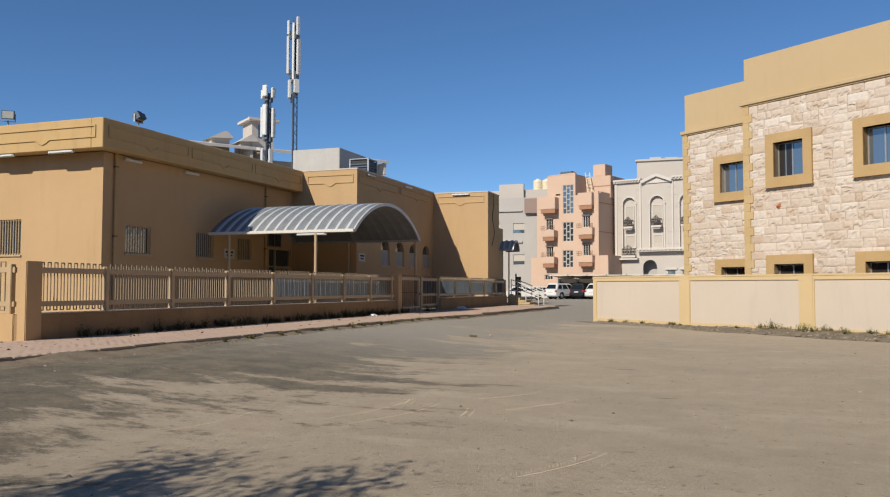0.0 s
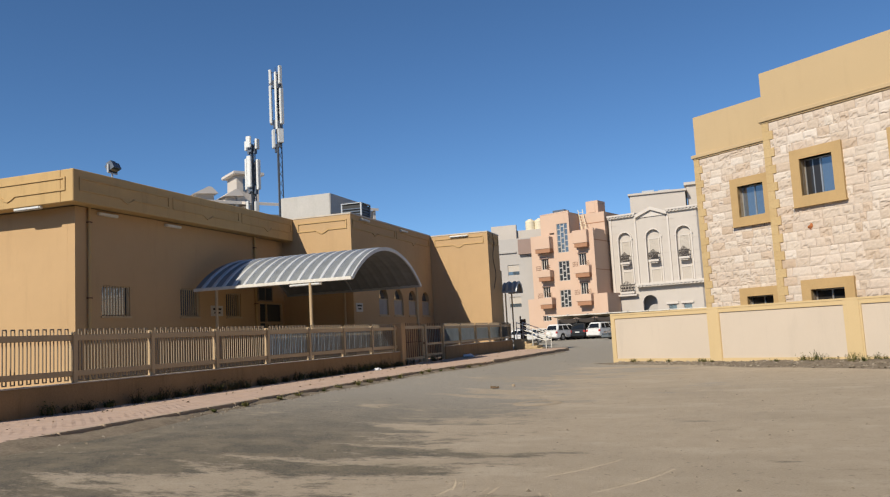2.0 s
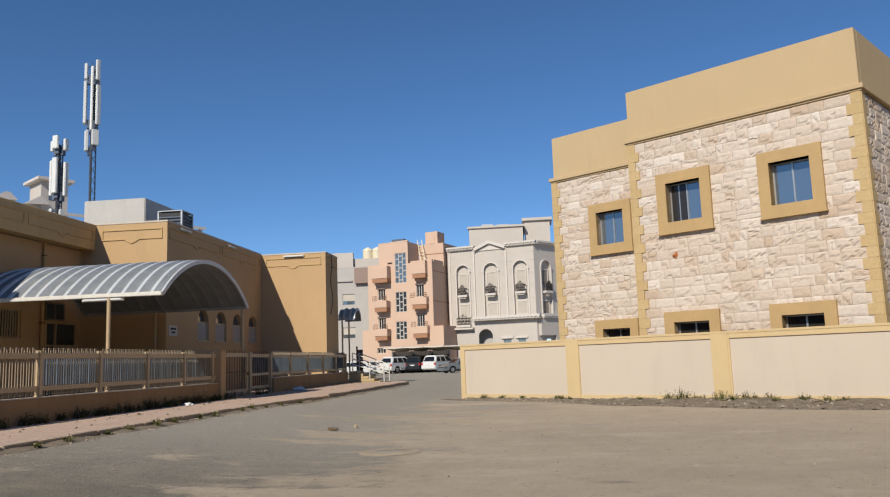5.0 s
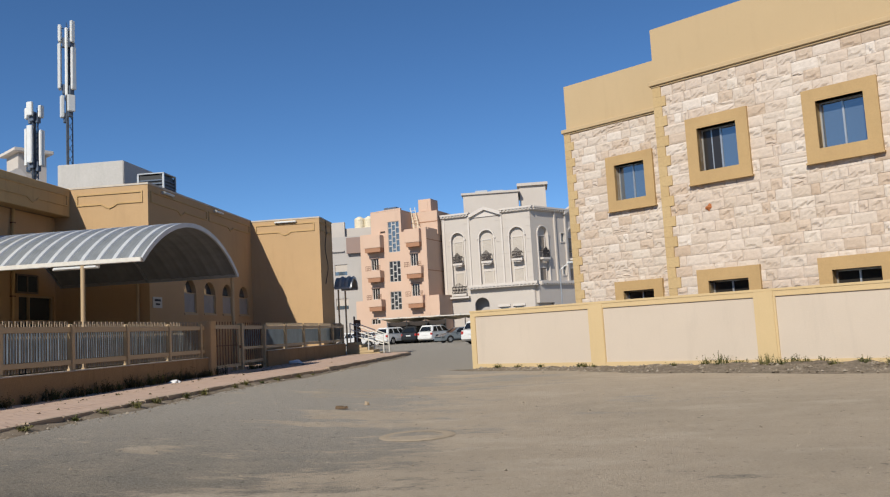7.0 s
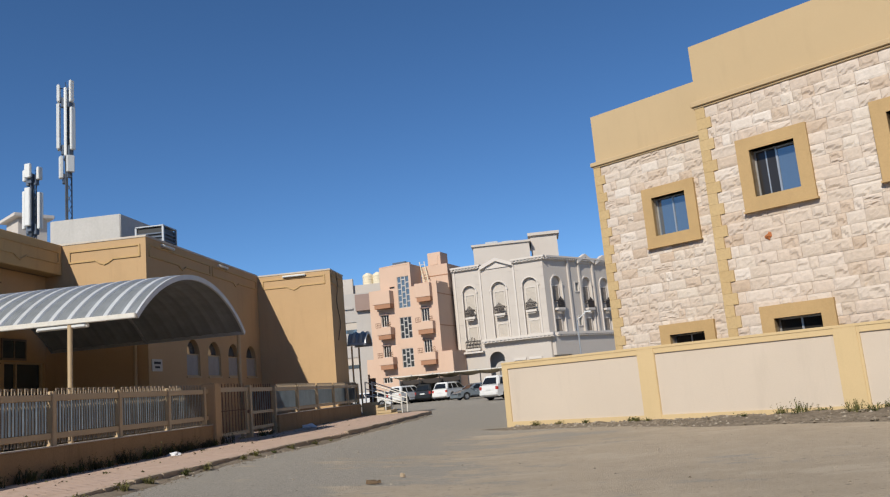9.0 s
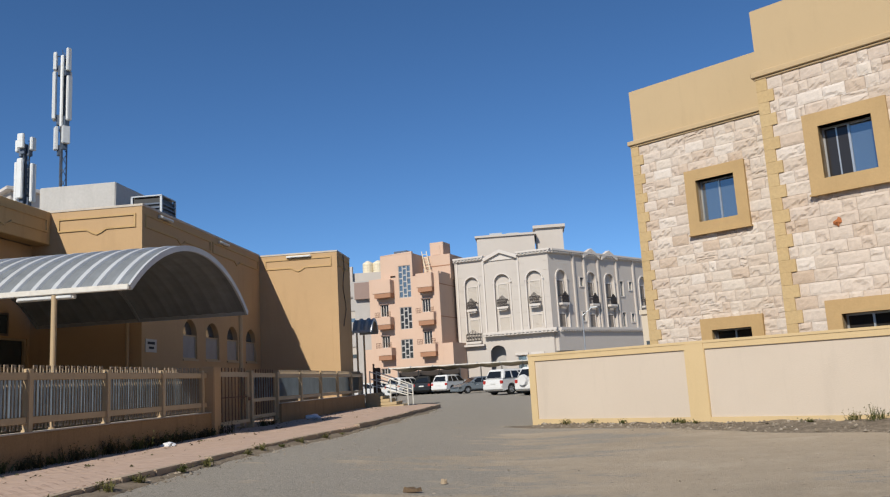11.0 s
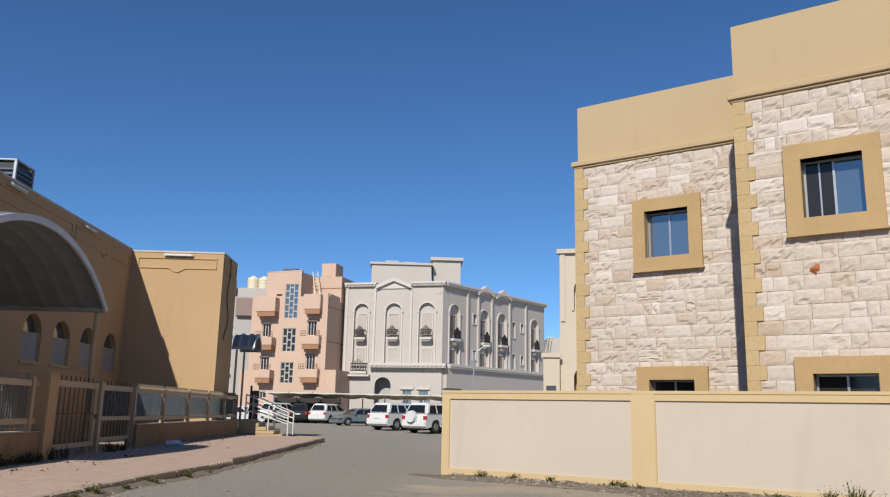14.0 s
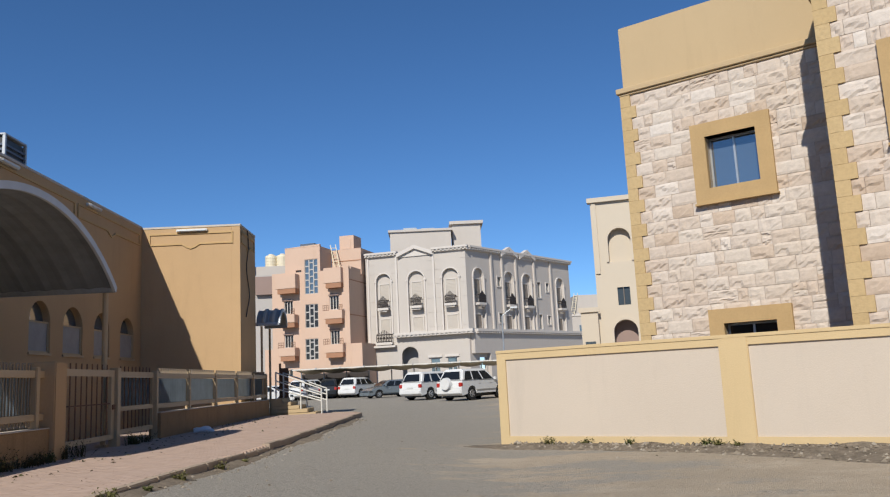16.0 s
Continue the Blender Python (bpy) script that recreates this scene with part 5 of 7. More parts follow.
def peach_balcony(x0, x1, z0, z1, depth, rail):
    b = part("balcony", boxes((x0, x1, -depth, -0.002, z0, z1), bevel=0.03), M_PEACH, peach)
    # balcony shade is painted into the soffit colour
    part("soffit", boxes((x0 + 0.2, x1 - 0.03, -depth + 0.06, -0.002, z0 - 0.5, z0 - 0.002)), M_PEACH_DARK, b, "stepped corbel, brown deepened for the balcony shade")
    if rail:
        for a, c in ((x0 - 0.05, x0 + 0.55), (x1 - 0.42, x1 + 0.02)):
            bm = bmesh.new()
            n = 3
            for i in range(n + 1):
                xx = a + (c - a) * i / n
                tube(bm, (xx, -depth + 0.05, z1 - 0.02), (xx, -depth + 0.05, z1 + 0.58), 0.022, n=5)
            for dz in (0.06, 0.3, 0.56):
                tube(bm, (a, -depth + 0.05, z1 + dz), (c, -depth + 0.05, z1 + dz), 0.026, n=5)
            part("railing", bm, M_RUST, b, "brown metal railing panel")


for z in (8.02, 4.56):
    peach_balcony(-7.82, -5.95, z, z + 0.85, 1.0, True)
    peach_balcony(-2.66, -0.58, z + 0.08, z + 0.93, 1.0, True)
peach_balcony(-8.08, -5.78, 11.6, 13.12, 1.0, False)
peach_balcony(-2.56, -0.62, 11.8, 13.4, 1.0, False)


def ladder(parent, p0, p1, w):
    bm = bmesh.new()
    p0, p1 = Vector(p0), Vector(p1)
    for o in (-w / 2, w / 2):
        tube(bm, p0 + Vector((o, 0, 0)), p1 + Vector((o, 0, 0)), 0.05, n=6)
    for i in range(1, 9):
        q = p0.lerp(p1, i / 9)
        tube(bm, q - Vector((w / 2, 0, 0)), q + Vector((w / 2, 0, 0)), 0.035, n=6)
    return part("ladder", bm, M_TANK, parent, "pale roof ladder")


ladder(peach, (-2.0, 1.6, 12.9), (-3.1, 2.9, 16.5), 0.6)

# ---- grey building behind with water tanks ----
grey = thing("grey_building", Matrix(), "plain grey-white rendered building with a brown top band", "building", "far buildings")
bm = bmesh.new()
wall(bm, -33, -24.0, 0, 13.8, 106, 106.3, [(-27.6, -26.0, 8.9, 10.3), (-27.6, -26.0, 4.6, 6.0), (-31, -29.4, 8.9, 10.3)])
part("front_wall", bm, M_GREY, grey)
part("side_wall", boxes((-24.3, -24.0, 106.301, 116, 0, 13.8)), M_GREY, grey)
part("top_band", boxes((-25.9, -23.9, 105.5, 106.0, 11.6, 13.6)), M_BROWN, grey, "brown projecting band")
for z in (7.6, 11.9):
    part("ledge", boxes((-33, -26.3, 105.8, 105.999, z, z + 0.2)), M_GREY, grey)
part("penthouse", boxes((-33, -22.6, 108, 116, 13.801, 15.1), (-30, -26.5, 107.5, 107.999, 13.801, 15.9)), M_WHITE, grey)
for s0, s1, z0, z1 in ((-27.6, -26.0, 8.9, 10.3), (-27.6, -26.0, 4.6, 6.0), (-31, -29.4, 8.9, 10.3)):
    win = part("window", boxes((s0, s1, 106.1, 106.2, z0, z1)), M_SHUTTER, grey, "window with closed pale shutter")
    part("pane", boxes((s0 + 0.05, s1 - 0.05, 106.08, 106.098, z0 + 0.05, z0 + 0.5)), M_GLASS, win)
for tx in (-24.9, -23.6):
    tank = thing("water_tank", at(tx, 109.5, 15.1), "cream plastic water tank on a flat roof", "water tank", "roof water tanks")
    bm = bmesh.new()
    turned(bm, [(0.62, 0), (0.68, 0.05), (0.68, 1.25), (0.62, 1.4), (0.3, 1.55), (0.28, 1.62)], 20)
    part("shell", bm, M_TANK, tank, smooth=False)
    bm = bmesh.new()
    for zz in (0.35, 0.7, 1.05):
        turned(bm, [(0.685, zz), (0.71, zz + 0.03), (0.685, zz + 0.06)], 20)
    part("ribs", bm, M_TANK, tank)

# ---- white corner house ----
white = thing("corner_house", at(-2.8, 100, 0.0), "three-storey white stone corner house with arched niches", "house", "far buildings")
WL, WR = Matrix.Rotation(radians(-16.95), 4, "Z"), Matrix.Rotation(radians(49.6), 4, "Z")
WT = 14.75


def iron_balconet(s0, s1, z0, z1, m):
    b = part("balconet", boxes((s0 - 0.1, s1 + 0.1, -0.5, -0.002, z0 - 0.25, z0), (s0 + 0.1, s1 - 0.1, -0.35, -0.002, z0 - 0.42, z0 - 0.252)), M_WHITE_TRIM, white, "white balcony slab", m=m)
    bm = bmesh.new()
    n = 9
    for i in range(n + 1):
        x = s0 + (s1 - s0) * i / n
        k = 1 - abs(i / n - 0.5) * 2
        top = z0 + (z1 - z0) * (0.6 + 0.4 * k)
        box(bm, x - 0.035, x + 0.035, -0.47, -0.43, z0, top)
    box(bm, s0, s1, -0.48, -0.425, z0 + 0.02, z0 + 0.1)
    box(bm, s0, s1, -0.48, -0.425, z0 + (z1 - z0) * 0.55, z0 + (z1 - z0) * 0.64)
    for sx in (s0, s1):
        box(bm, sx - 0.03, sx + 0.03, -0.42, -0.01, z0 + (z1 - z0) * 0.55, z0 + (z1 - z0) * 0.64)
    for k in range(5):
        cx = s0 + (s1 - s0) * (k + 0.5) / 5
        prism(bm, [(cx + 0.11 * math.cos(t), z0 + (z1 - z0) * 0.33 + 0.13 * math.sin(t)) for t in [i * math.tau / 8 for i in range(8)]], -0.465, -0.435)
    part("iron_railing", bm, M_IRON, b, "dark wrought-iron railing with a pointed crest", m=m.copy())


def niche(s0, s1, m, balconet=True, low_balconet=False, narrow=False, blind=M_SHUTTER):
    c, r = (s0 + s1) / 2, (s1 - s0) / 2
    bm = bmesh.new()
    arch_band(bm, s0, s1, 6.5, 12.9 - r, 0.14, -0.12, -0.001)
    box(bm, s0 - 0.25, s0 + 0.05, -0.16, -0.121, 12.9 - r - 0.12, 12.9 - r + 0.05)
    box(bm, s1 - 0.05, s1 + 0.25, -0.16, -0.121, 12.9 - r - 0.12, 12.9 - r + 0.05)
    nb = part("niche_moulding", bm, M_WHITE_TRIM, white, "white arched moulding", m=m)
    part("niche_back", boxes((s0 - 0.02, s1 + 0.02, 0.28, 0.34, 6.4, 13.0)), M_WHITE, nb, m=m.copy())
    wv = r * (0.62 if not narrow else 0.75)
    for z0, z1 in ((10.0, 11.75), (6.55, 8.0)):
        bm = bmesh.new()
        wall(bm, c - wv - 0.1, c + wv + 0.1, z0 - 0.08, z1 + 0.1, 0.18, 0.279, [(c - wv, c + wv, z0, z1)])
        wf = part("window", bm, M_WHITE_TRIM, white, "window with closed roller shutter", m=m.copy())
        bm = bmesh.new()
        k = 12
        edge = []
        for i in range(k):
            za, zb = z0 + (z1 - z0) * i / k, z0 + (z1 - z0) * (i + 1) / k
            edge += [(0.235, za + 0.01), (0.235, zb - 0.02), (0.255, zb - 0.01), (0.255, zb)]
        lo = [bm.verts.new((c - wv, d, z)) for d, z in edge]
        hi = [bm.verts.new((c + wv, d, z)) for d, z in edge]
        for i in range(len(edge) - 1):
            bm.faces.new((lo[i], hi[i], hi[i + 1], lo[i + 1]))
        part("shutter", bm, blind, wf, m=m.copy())
    if balconet:
        iron_balconet(c - r * 0.62, c + r * 0.62, 9.2, 10.5, m)
    if low_balconet:
        iron_balconet(c - r * 1.0, c + r * 1.0, 5.55, 6.9, m)


l_niches = [(-10.0, -8.35), (-6.4, -4.6), (-2.62, -0.85)]
bm = bmesh.new()
l_ground = [(-7.4, -5.6, 0.0, 4.95), (-4.3, -3.2, 1.4, 3.65), (-2.48, -1.37, 1.4, 3.65)]
wall(bm, -11.0, 0.0, 0, WT, 0, 0.3, [(a, b, 6.5, 12.9) for a, b in l_niches] + l_ground)
for a, b in l_niches:
    spandrel(bm, a, b, 12.9 - (b - a) / 2, 12.9, 0.002, 0.298)
spandrel(bm, -7.4, -5.6, 4.1, 4.95, 0.002, 0.298)
part("wall_left", bm, M_WHITE, white, m=WL)
for i, (a, b) in enumerate(l_niches):
    niche(a, b, WL, low_balconet=(i == 0))
r_niches = [(1.15, 2.95), (6.8, 8.55), (10.35, 12.2), (17.65, 19.4)]
r_small = [(5.5, 6.15, 11.2, 12.2), (13.45, 14.15, 10.3, 12.1), (15.4, 16.0, 11.1, 12.1), (5.5, 6.15, 7.2, 8.2), (13.45, 14.15, 6.6, 8.3), (15.4, 16.0, 7.2, 8.2)]
bm = bmesh.new()
wall(bm, 0.0, 21.0, 0, WT, 0, 0.3, [(a, b, 6.5, 12.9) for a, b in r_niches] + r_small + [(1.6, 2.8, 2.0, 3.5), (14.3, 17.6, 1.2, 4.6)])
for a, b in r_niches:
    spandrel(bm, a, b, 12.9 - (b - a) / 2, 12.9, 0.002, 0.298)
part("wall_right", bm, M_WHITE, white, m=WR)
for a, b in r_niches:
    niche(a, b, WR, blind=M_SHUTTER_DARK)
for s0, s1, z0, z1 in r_small:
    bm = bmesh.new()
    wall(bm, s0 - 0.12, s1 + 0.12, z0 - 0.12, z1 + 0.12, -0.08, -0.001, [(s0, s1, z0, z1)])
    wf = part("window", bm, M_WHITE_TRIM, white, "small window with white surround", m=WR)
    part("pane", boxes((s0, s1, 0.15, 0.17, z0, z1)), M_GLASS, wf, m=WR)
part("garage_front", boxes((14.3, 17.6, 0.1, 0.2, 1.2, 4.6)), M_SHUTTER, white, "brown garage door", m=WR)
for zz in (6.9, 8.4, 9.9, 11.4, 12.9, 13.9):
    for s0, s1 in ((-10.75, -10.2), (-8.3, -7.8), (-4.3, -3.65), (-3.35, -2.8), (-0.6, -0.02)):
        part("course_line", boxes((s0, s1, -0.03, -0.001, zz, zz + 0.06)), M_WHITE, white, m=WL)
# pilasters, cornices, pediments
for dims in ((-7.75, -7.55, -0.15, -0.001, 6.4, WT), (-3.6, -3.4, -0.15, -0.001, 6.4, WT), (-11.0, -10.8, -0.1, -0.001, 0.2, WT)):
    part("pilaster", boxes(dims), M_WHITE_TRIM, white, m=WL)
for s in (4.25, 6.3, 9.0, 12.75, 16.35):
    part("pilaster", boxes((s, s + 0.25, -0.2, -0.001, 6.4, WT - 0.002)), M_WHITE, white, m=WR)


def top_cornice(s0, s1, m):
    bm = boxes((s0, s1, -0.42, 0.3, WT + 0.25, WT + 0.45), (s0, s1, -0.25, 0.3, WT, WT + 0.249))
    n = int((s1 - s0) / 0.4)
    for i in range(n):
        x = s0 + (i + 0.25) * (s1 - s0) / n
        box(bm, x, x + 0.2, -0.38, -0.251, WT + 0.08, WT + 0.249)
    part("cornice", bm, M_WHITE_TRIM, white, "white dentilled cornice", m=m)


top_cornice(-11.2, -7.5, WL)
top_cornice(-3.6, 0.35, WL)
top_cornice(0.351, 21.2, WR)
for c, hw, m in ((-5.5, 2.0, WL), (7.7, 1.6, WR), (11.3, 1.6, WR)):
    bm = bmesh.new()
    for sgn in (-1, 1):
        prism(bm, [(c + sgn * hw, WT - 0.25), (c + sgn * hw, WT + 0.15), (c, WT + 0.95), (c, WT + 0.55)], -0.4, 0.1)
    prism(bm, [(c - hw, WT - 0.24), (c + hw, WT - 0.24), (c, WT + 0.54)], -0.12, 0.09)
    part("pediment", bm, M_WHITE_TRIM, white, "white pointed pediment", m=m)


def low_cornice(s0, s1, m, wall_part=None):
    bm = boxes((s0, s1, -0.75, -0.001, 6.15, 6.42), (s0, s1, -0.6, -0.001, 5.95, 6.149))
    n = int((s1 - s0) / 0.45)
    for i in range(n):
        x = s0 + (i + 0.25) * (s1 - s0) / n
        box(bm, x, x + 0.22, -0.72, -0.601, 5.98, 6.149)
    part("string_course", bm, M_WHITE_TRIM, white, "white bracketed string course", m=m)


low_cornice(-7.9, 0.6, WL)
low_cornice(0.601, 23.4, WR)
part("slab", boxes((-10.95, -7.91, -0.6, -0.001, 5.0, 5.2)), M_WHITE_TRIM, white, m=WL)
part("ground_floor", boxes((0.3, 23.2, -0.45, -0.002, 3.9, 5.94), (3.0, 14.0, -0.45, -0.002, 0, 3.899), (17.8, 23.2, -0.45, -0.002, 0, 3.899)), M_WHITE, white, m=WR)
part("doorway_back", boxes((-8.2, -4.8, 1.4, 1.5, 0, 5.2)), M_GREY, white, m=WL)
for a, b in ((-4.3, -3.2), (-2.48, -1.37)):
    bm = bmesh.new()
    wall(bm, a, b, 1.4, 3.65, 0.05, 0.12, [(a + 0.08, (a + b) / 2 - 0.05, 1.5, 2.75), ((a + b) / 2 + 0.05, b - 0.08, 1.5, 2.75), (a + 0.08, b - 0.08, 2.9, 3.55)])
    box(bm, a - 0.2, b + 0.2, -0.15, -0.001, 3.70, 3.95)
    wf = part("window", bm, M_WHITE_TRIM, white, "white-framed ground-floor window", m=WL)
    part("pane", boxes((a, b, 0.14, 0.15, 1.4, 3.65)), M_GLASS, wf, m=WL)
pl, pr = WL @ Vector((-11, 0.31, 0)), WR @ Vector((21, 0.31, 0))
pm = Vector((0.05, 0.5, 0))
back = pl + pr
bm = bmesh.new()
ring0 = [bm.verts.new((p.x, p.y, WT - 0.5)) for p in (pl, pm, pr, back)]
ring1 = [bm.verts.new((p.x, p.y, WT - 0.2)) for p in (pl, pm, pr, back)]
bm.faces.new(ring0[::-1])
bm.faces.new(ring1)
for i in range(4):
    bm.faces.new((ring0[i], ring0[(i + 1) % 4], ring1[(i + 1) % 4], ring1[i]))
part("roof", bm, M_CONC, white)
part("end_wall", boxes((21.0, 21.3, 0.3, 10, 0, WT)), M_WHITE, white, m=WR)
part("end_wall", boxes((-11.3, -11.0, 0.3, 10, 0, WT)), M_WHITE, white, m=WL)
part("penthouse", boxes((-8.0, -1.2, 5, 12, WT - 0.2, 17.8), (-8.2, -1.0, 4.8, 12.1, 17.801, 18.05), (-1.0, 2.2, 6, 10, WT - 0.2, 18.6), (-1.3, 2.5, 5.7, 10.3, 18.601, 18.95)), M_WHITE, white, "white rooftop storey")
part("roof_clutter", boxes((-6.5, -5.0, 6, 7, 18.06, 18.45), (-4.5, -3.0, 6, 7, 18.06, 18.35)), M_STEEL, white)

# ---- cream house and white blocks further off ----
cream = thing("cream_house", at(2.2, 60, 0, -17), "cream stone house with arched niche and green-glazed window", "house", "far buildings")
bm = bmesh.new()
wall(bm, 0, 12, 0, 10.5, 0, 0.3, [(0.8, 2.0, 7.2, 9.0), (1.1, 1.75, 4.85, 5.8), (0.75, 2.0, 0.5, 4.05)])
spandrel(bm, 0.8, 2.0, 8.4, 9.0, 0.002, 0.298)
spandrel(bm, 0.75, 2.0, 3.45, 4.05, 0.002, 0.298)
part("front_wall", bm, M_CREAM_FAR, cream)
part("side_wall", boxes((0, 0.3, 0.301, 14, 0, 10.5)), M_CREAM_FAR, cream)
part("parapet", boxes((-0.15, 12, -0.18, 0.3, 10.501, 10.75), (0.05, 0.3, -0.08, -0.001, 6.6, 10.5)), M_CREAM_FAR, cream)
part("terrace_wall", boxes((-0.9, -0.001, -0.4, 0.0, 0, 4.7), (-1.0, 0.1, -0.5, -0.401, 4.55, 4.8)), M_CREAM_FAR, cream)
bm = bmesh.new()
arch_band(bm, 0.8, 2.0, 7.2, 8.4, 0.12, -0.09, -0.001)
arch_band(bm, 0.75, 2.0, 0.5, 3.45, 0.14, -0.09, -0.001)
part("arch_moulding", bm, M_CREAM_FAR, cream)
part("niche_back", boxes((0.7, 2.1, 0.31, 0.4, 7.1, 9.1)), M_CREAM_FAR, cream)
wf = part("window", boxes((1.05, 1.1, 0.02, 0.1, 4.8, 5.85), (1.75, 1.8, 0.02, 0.1, 4.8, 5.85), (1.1, 1.75, 0.02, 0.1, 5.8, 5.85), (1.1, 1.75, 0.02, 0.1, 4.8, 4.85), (1.4, 1.44, 0.02, 0.1, 4.85, 5.8)), M_BRONZE, cream)
part("pane", boxes((1.1, 1.75, 0.12, 0.13, 4.85, 5.8)), M_GLASS_BLOCK, wf)
part("dark_arch", boxes((0.7, 2.1, 0.6, 0.65, 0.4, 4.1)), M_BROWN, cream)
part("terrace_window", boxes((-0.75, -0.2, -0.41, -0.402, 2.2, 3.0)), M_GLASS, cream)
far_block = thing("far_white_building", at(12.8, 130, 0), "distant white building with roof stair and water tank", "building", "far buildings")
part("body", boxes((0, 7, 0, 8, 0, 9.5), (1.2, 7, 0.5, 8, 9.5, 12.3)), M_WHITE, far_block)
part("roof_wall", boxes((0, 7, -0.1, -0.001, 9.3, 9.6)), M_WHITE_TRIM, far_block)
part("window", boxes((1.5, 2.3, -0.05, -0.001, 6.5, 8.0)), M_GLASS, far_block)
ladder(far_block, (0.6, -0.2, 9.5), (1.4, 0.4, 12.6), 0.5)

# ---- white villa and antenna masts behind the mosque ----
villa = thing("white_villa", at(-52.0, 68.5, 0, 53), "large white villa with projecting sloped eaves", "villa", "far buildings")
part("body", boxes((0.5, 22, 2, 14, 0, 15.7)), M_WHITE, villa)
for x0, x1 in ((-0.5, 6.6), (7.0, 14.2), (14.6, 23.0)):
    bm = bmesh.new()
    v = [bm.verts.new(p) for p in ((x0, -0.6, 16.2), (x1, -0.6, 16.2), (x1, 3.5, 17.0), (x0, 3.5, 17.0), (x0, -0.6, 16.5), (x1, -0.6, 16.5), (x1, 3.5, 17.3), (x0, 3.5, 17.3))]
    for f in ((3, 2, 1, 0), (4, 5, 6, 7), (0, 1, 5, 4), (1, 2, 6, 5), (2, 3, 7, 6), (3, 0, 4, 7)):
        bm.faces.new([v[i] for i in f])
    part("eave", bm, M_WHITE_TRIM, villa, "white sloping eave slab")
    for xr in (x0 + 0.3, x1 - 0.6):
        part("rib", boxes((xr, xr + 0.3, -0.4, 2.0, 14.9, 16.25)), M_WHITE_TRIM, villa)
for x0, w0, z0 in ((2.4, 2.6, 17.6), (5.6, 2.2, 17.5)):
    bm = bmesh.new()
    prism(bm, [(x0, z0), (x0 + w0, z0 + 0.15), (x0 + w0 * 0.75, z0 + 0.8), (x0 + w0 * 0.6, z0 + 0.85)], 2, 5)
    part("roof_vent", bm, M_WHITE_TRIM, villa)
    part("vent_wall", boxes((x0 + 0.3, x0 + w0 - 0.3, 2.6, 4.5, 15.6, z0 + 0.1)), M_WHITE, villa)
part("tower", boxes((7.2, 9.7, 2.5, 5.5, 15.6, 20.0)), M_WHITE, villa)
part("tower_cap", boxes((6.7, 10.2, 2.0, 6.0, 20.001, 20.35), bevel=0.05), M_WHITE_TRIM, villa)
part("tower_window", boxes((7.9, 8.25, 2.45, 2.499, 18.2, 19.6)), M_GLASS, villa)


def mast(x, y, top, base, head, label):
    t = thing("antenna_mast", at(x, y, 0), label, "antenna mast", "antenna masts")
    bm = bmesh.new()
    for k in range(3):
        a = k * math.tau / 3 + 0.4
        tube(bm, (0.28 * math.cos(a), 0.28 * math.sin(a), 0), (0.2 * math.cos(a), 0.2 * math.sin(a), top - 0.4), 0.05, n=6)
    for i in range(int(top / 0.8)):
        z = i * 0.8
        for k in range(3):
            a, b = k * math.tau / 3 + 0.4, (k + 1) * math.tau / 3 + 0.4
            tube(bm, (0.24 * math.cos(a), 0.24 * math.sin(a), z), (0.24 * math.cos(b), 0.24 * math.sin(b), z + 0.8), 0.022, n=5)
    part("lattice", bm, M_TOWER, t, "dark lattice mast")
    bm = bmesh.new()
    for dx in (0.1, -0.05):
        tube(bm, (dx, -0.24, 0), (dx, -0.24, top - 1.5), 0.035, n=6)
    part("feeder_cable", bm, M_BLACK, t)
    bm = bmesh.new()
    tube(bm, (0, 0.05, top - 6.8), (0, 0.05, top - 0.5), 0.09, 0.08, 10)
    part("cable_bundle", bm, M_TOWER, t)
    for ang, z0, z1, r, w in head:
        a = radians(ang)
        px, py = r * math.cos(a), r * math.sin(a)
        part("antenna_panel", boxes((-w / 2, w / 2, -0.11, 0.11, z0, z1), bevel=0.04), M_ANT, t, "white antenna panel", m=at(px, py, 0, ang + 90))
        bm = bmesh.new()
        for zz in (z0 + 0.2, z1 - 0.2):
            tube(bm, (0.15 * math.cos(a), 0.15 * math.sin(a), zz), (px, py, zz), 0.03, n=5)
        part("bracket", bm, M_TOWER, t)
        part("radio_unit", boxes((-0.16, 0.16, -0.1, 0.1, z0 - 0.35, z0 + 0.35), bevel=0.02), M_TOWER, t, m=at(px * 0.55, py * 0.55, 0, ang + 90))
    return t


mast(-35.1, 60, 24.8, 0, [(205, 19.9, 23.2, 0.58, 0.62), (205, 23.35, 24.6, 0.56, 0.56), (335, 19.8, 22.9, 0.55, 0.34), (335, 23.3, 24.9, 0.45, 0.3), (90, 20.5, 23.5, 0.4, 0.5), (225, 17.8, 19.4, 0.45, 0.42), (320, 18.2, 19.4, 0.48, 0.5), (270, 19.4, 24.4, 0.24, 0.2)], "tall dark lattice mast carrying white antenna panels")
mast(-37.7, 60, 19.0, 0, [(180, 14.6, 17.3, 0.6, 0.34), (265, 14.7, 17.4, 0.5, 0.42), (350, 14.5, 17.1, 0.58, 0.32), (180, 18.0, 18.8, 0.58, 0.34), (265, 18.1, 19.1, 0.5, 0.46), (350, 18.0, 18.9, 0.55, 0.4), (200, 12.4, 13.6, 0.5, 0.36), (330, 12.2, 13.5, 0.5, 0.36), (60, 14.6, 17.2, 0.5, 0.5), (120, 14.4, 17.0, 0.5, 0.5)], "shorter mast ringed with white antenna panels")

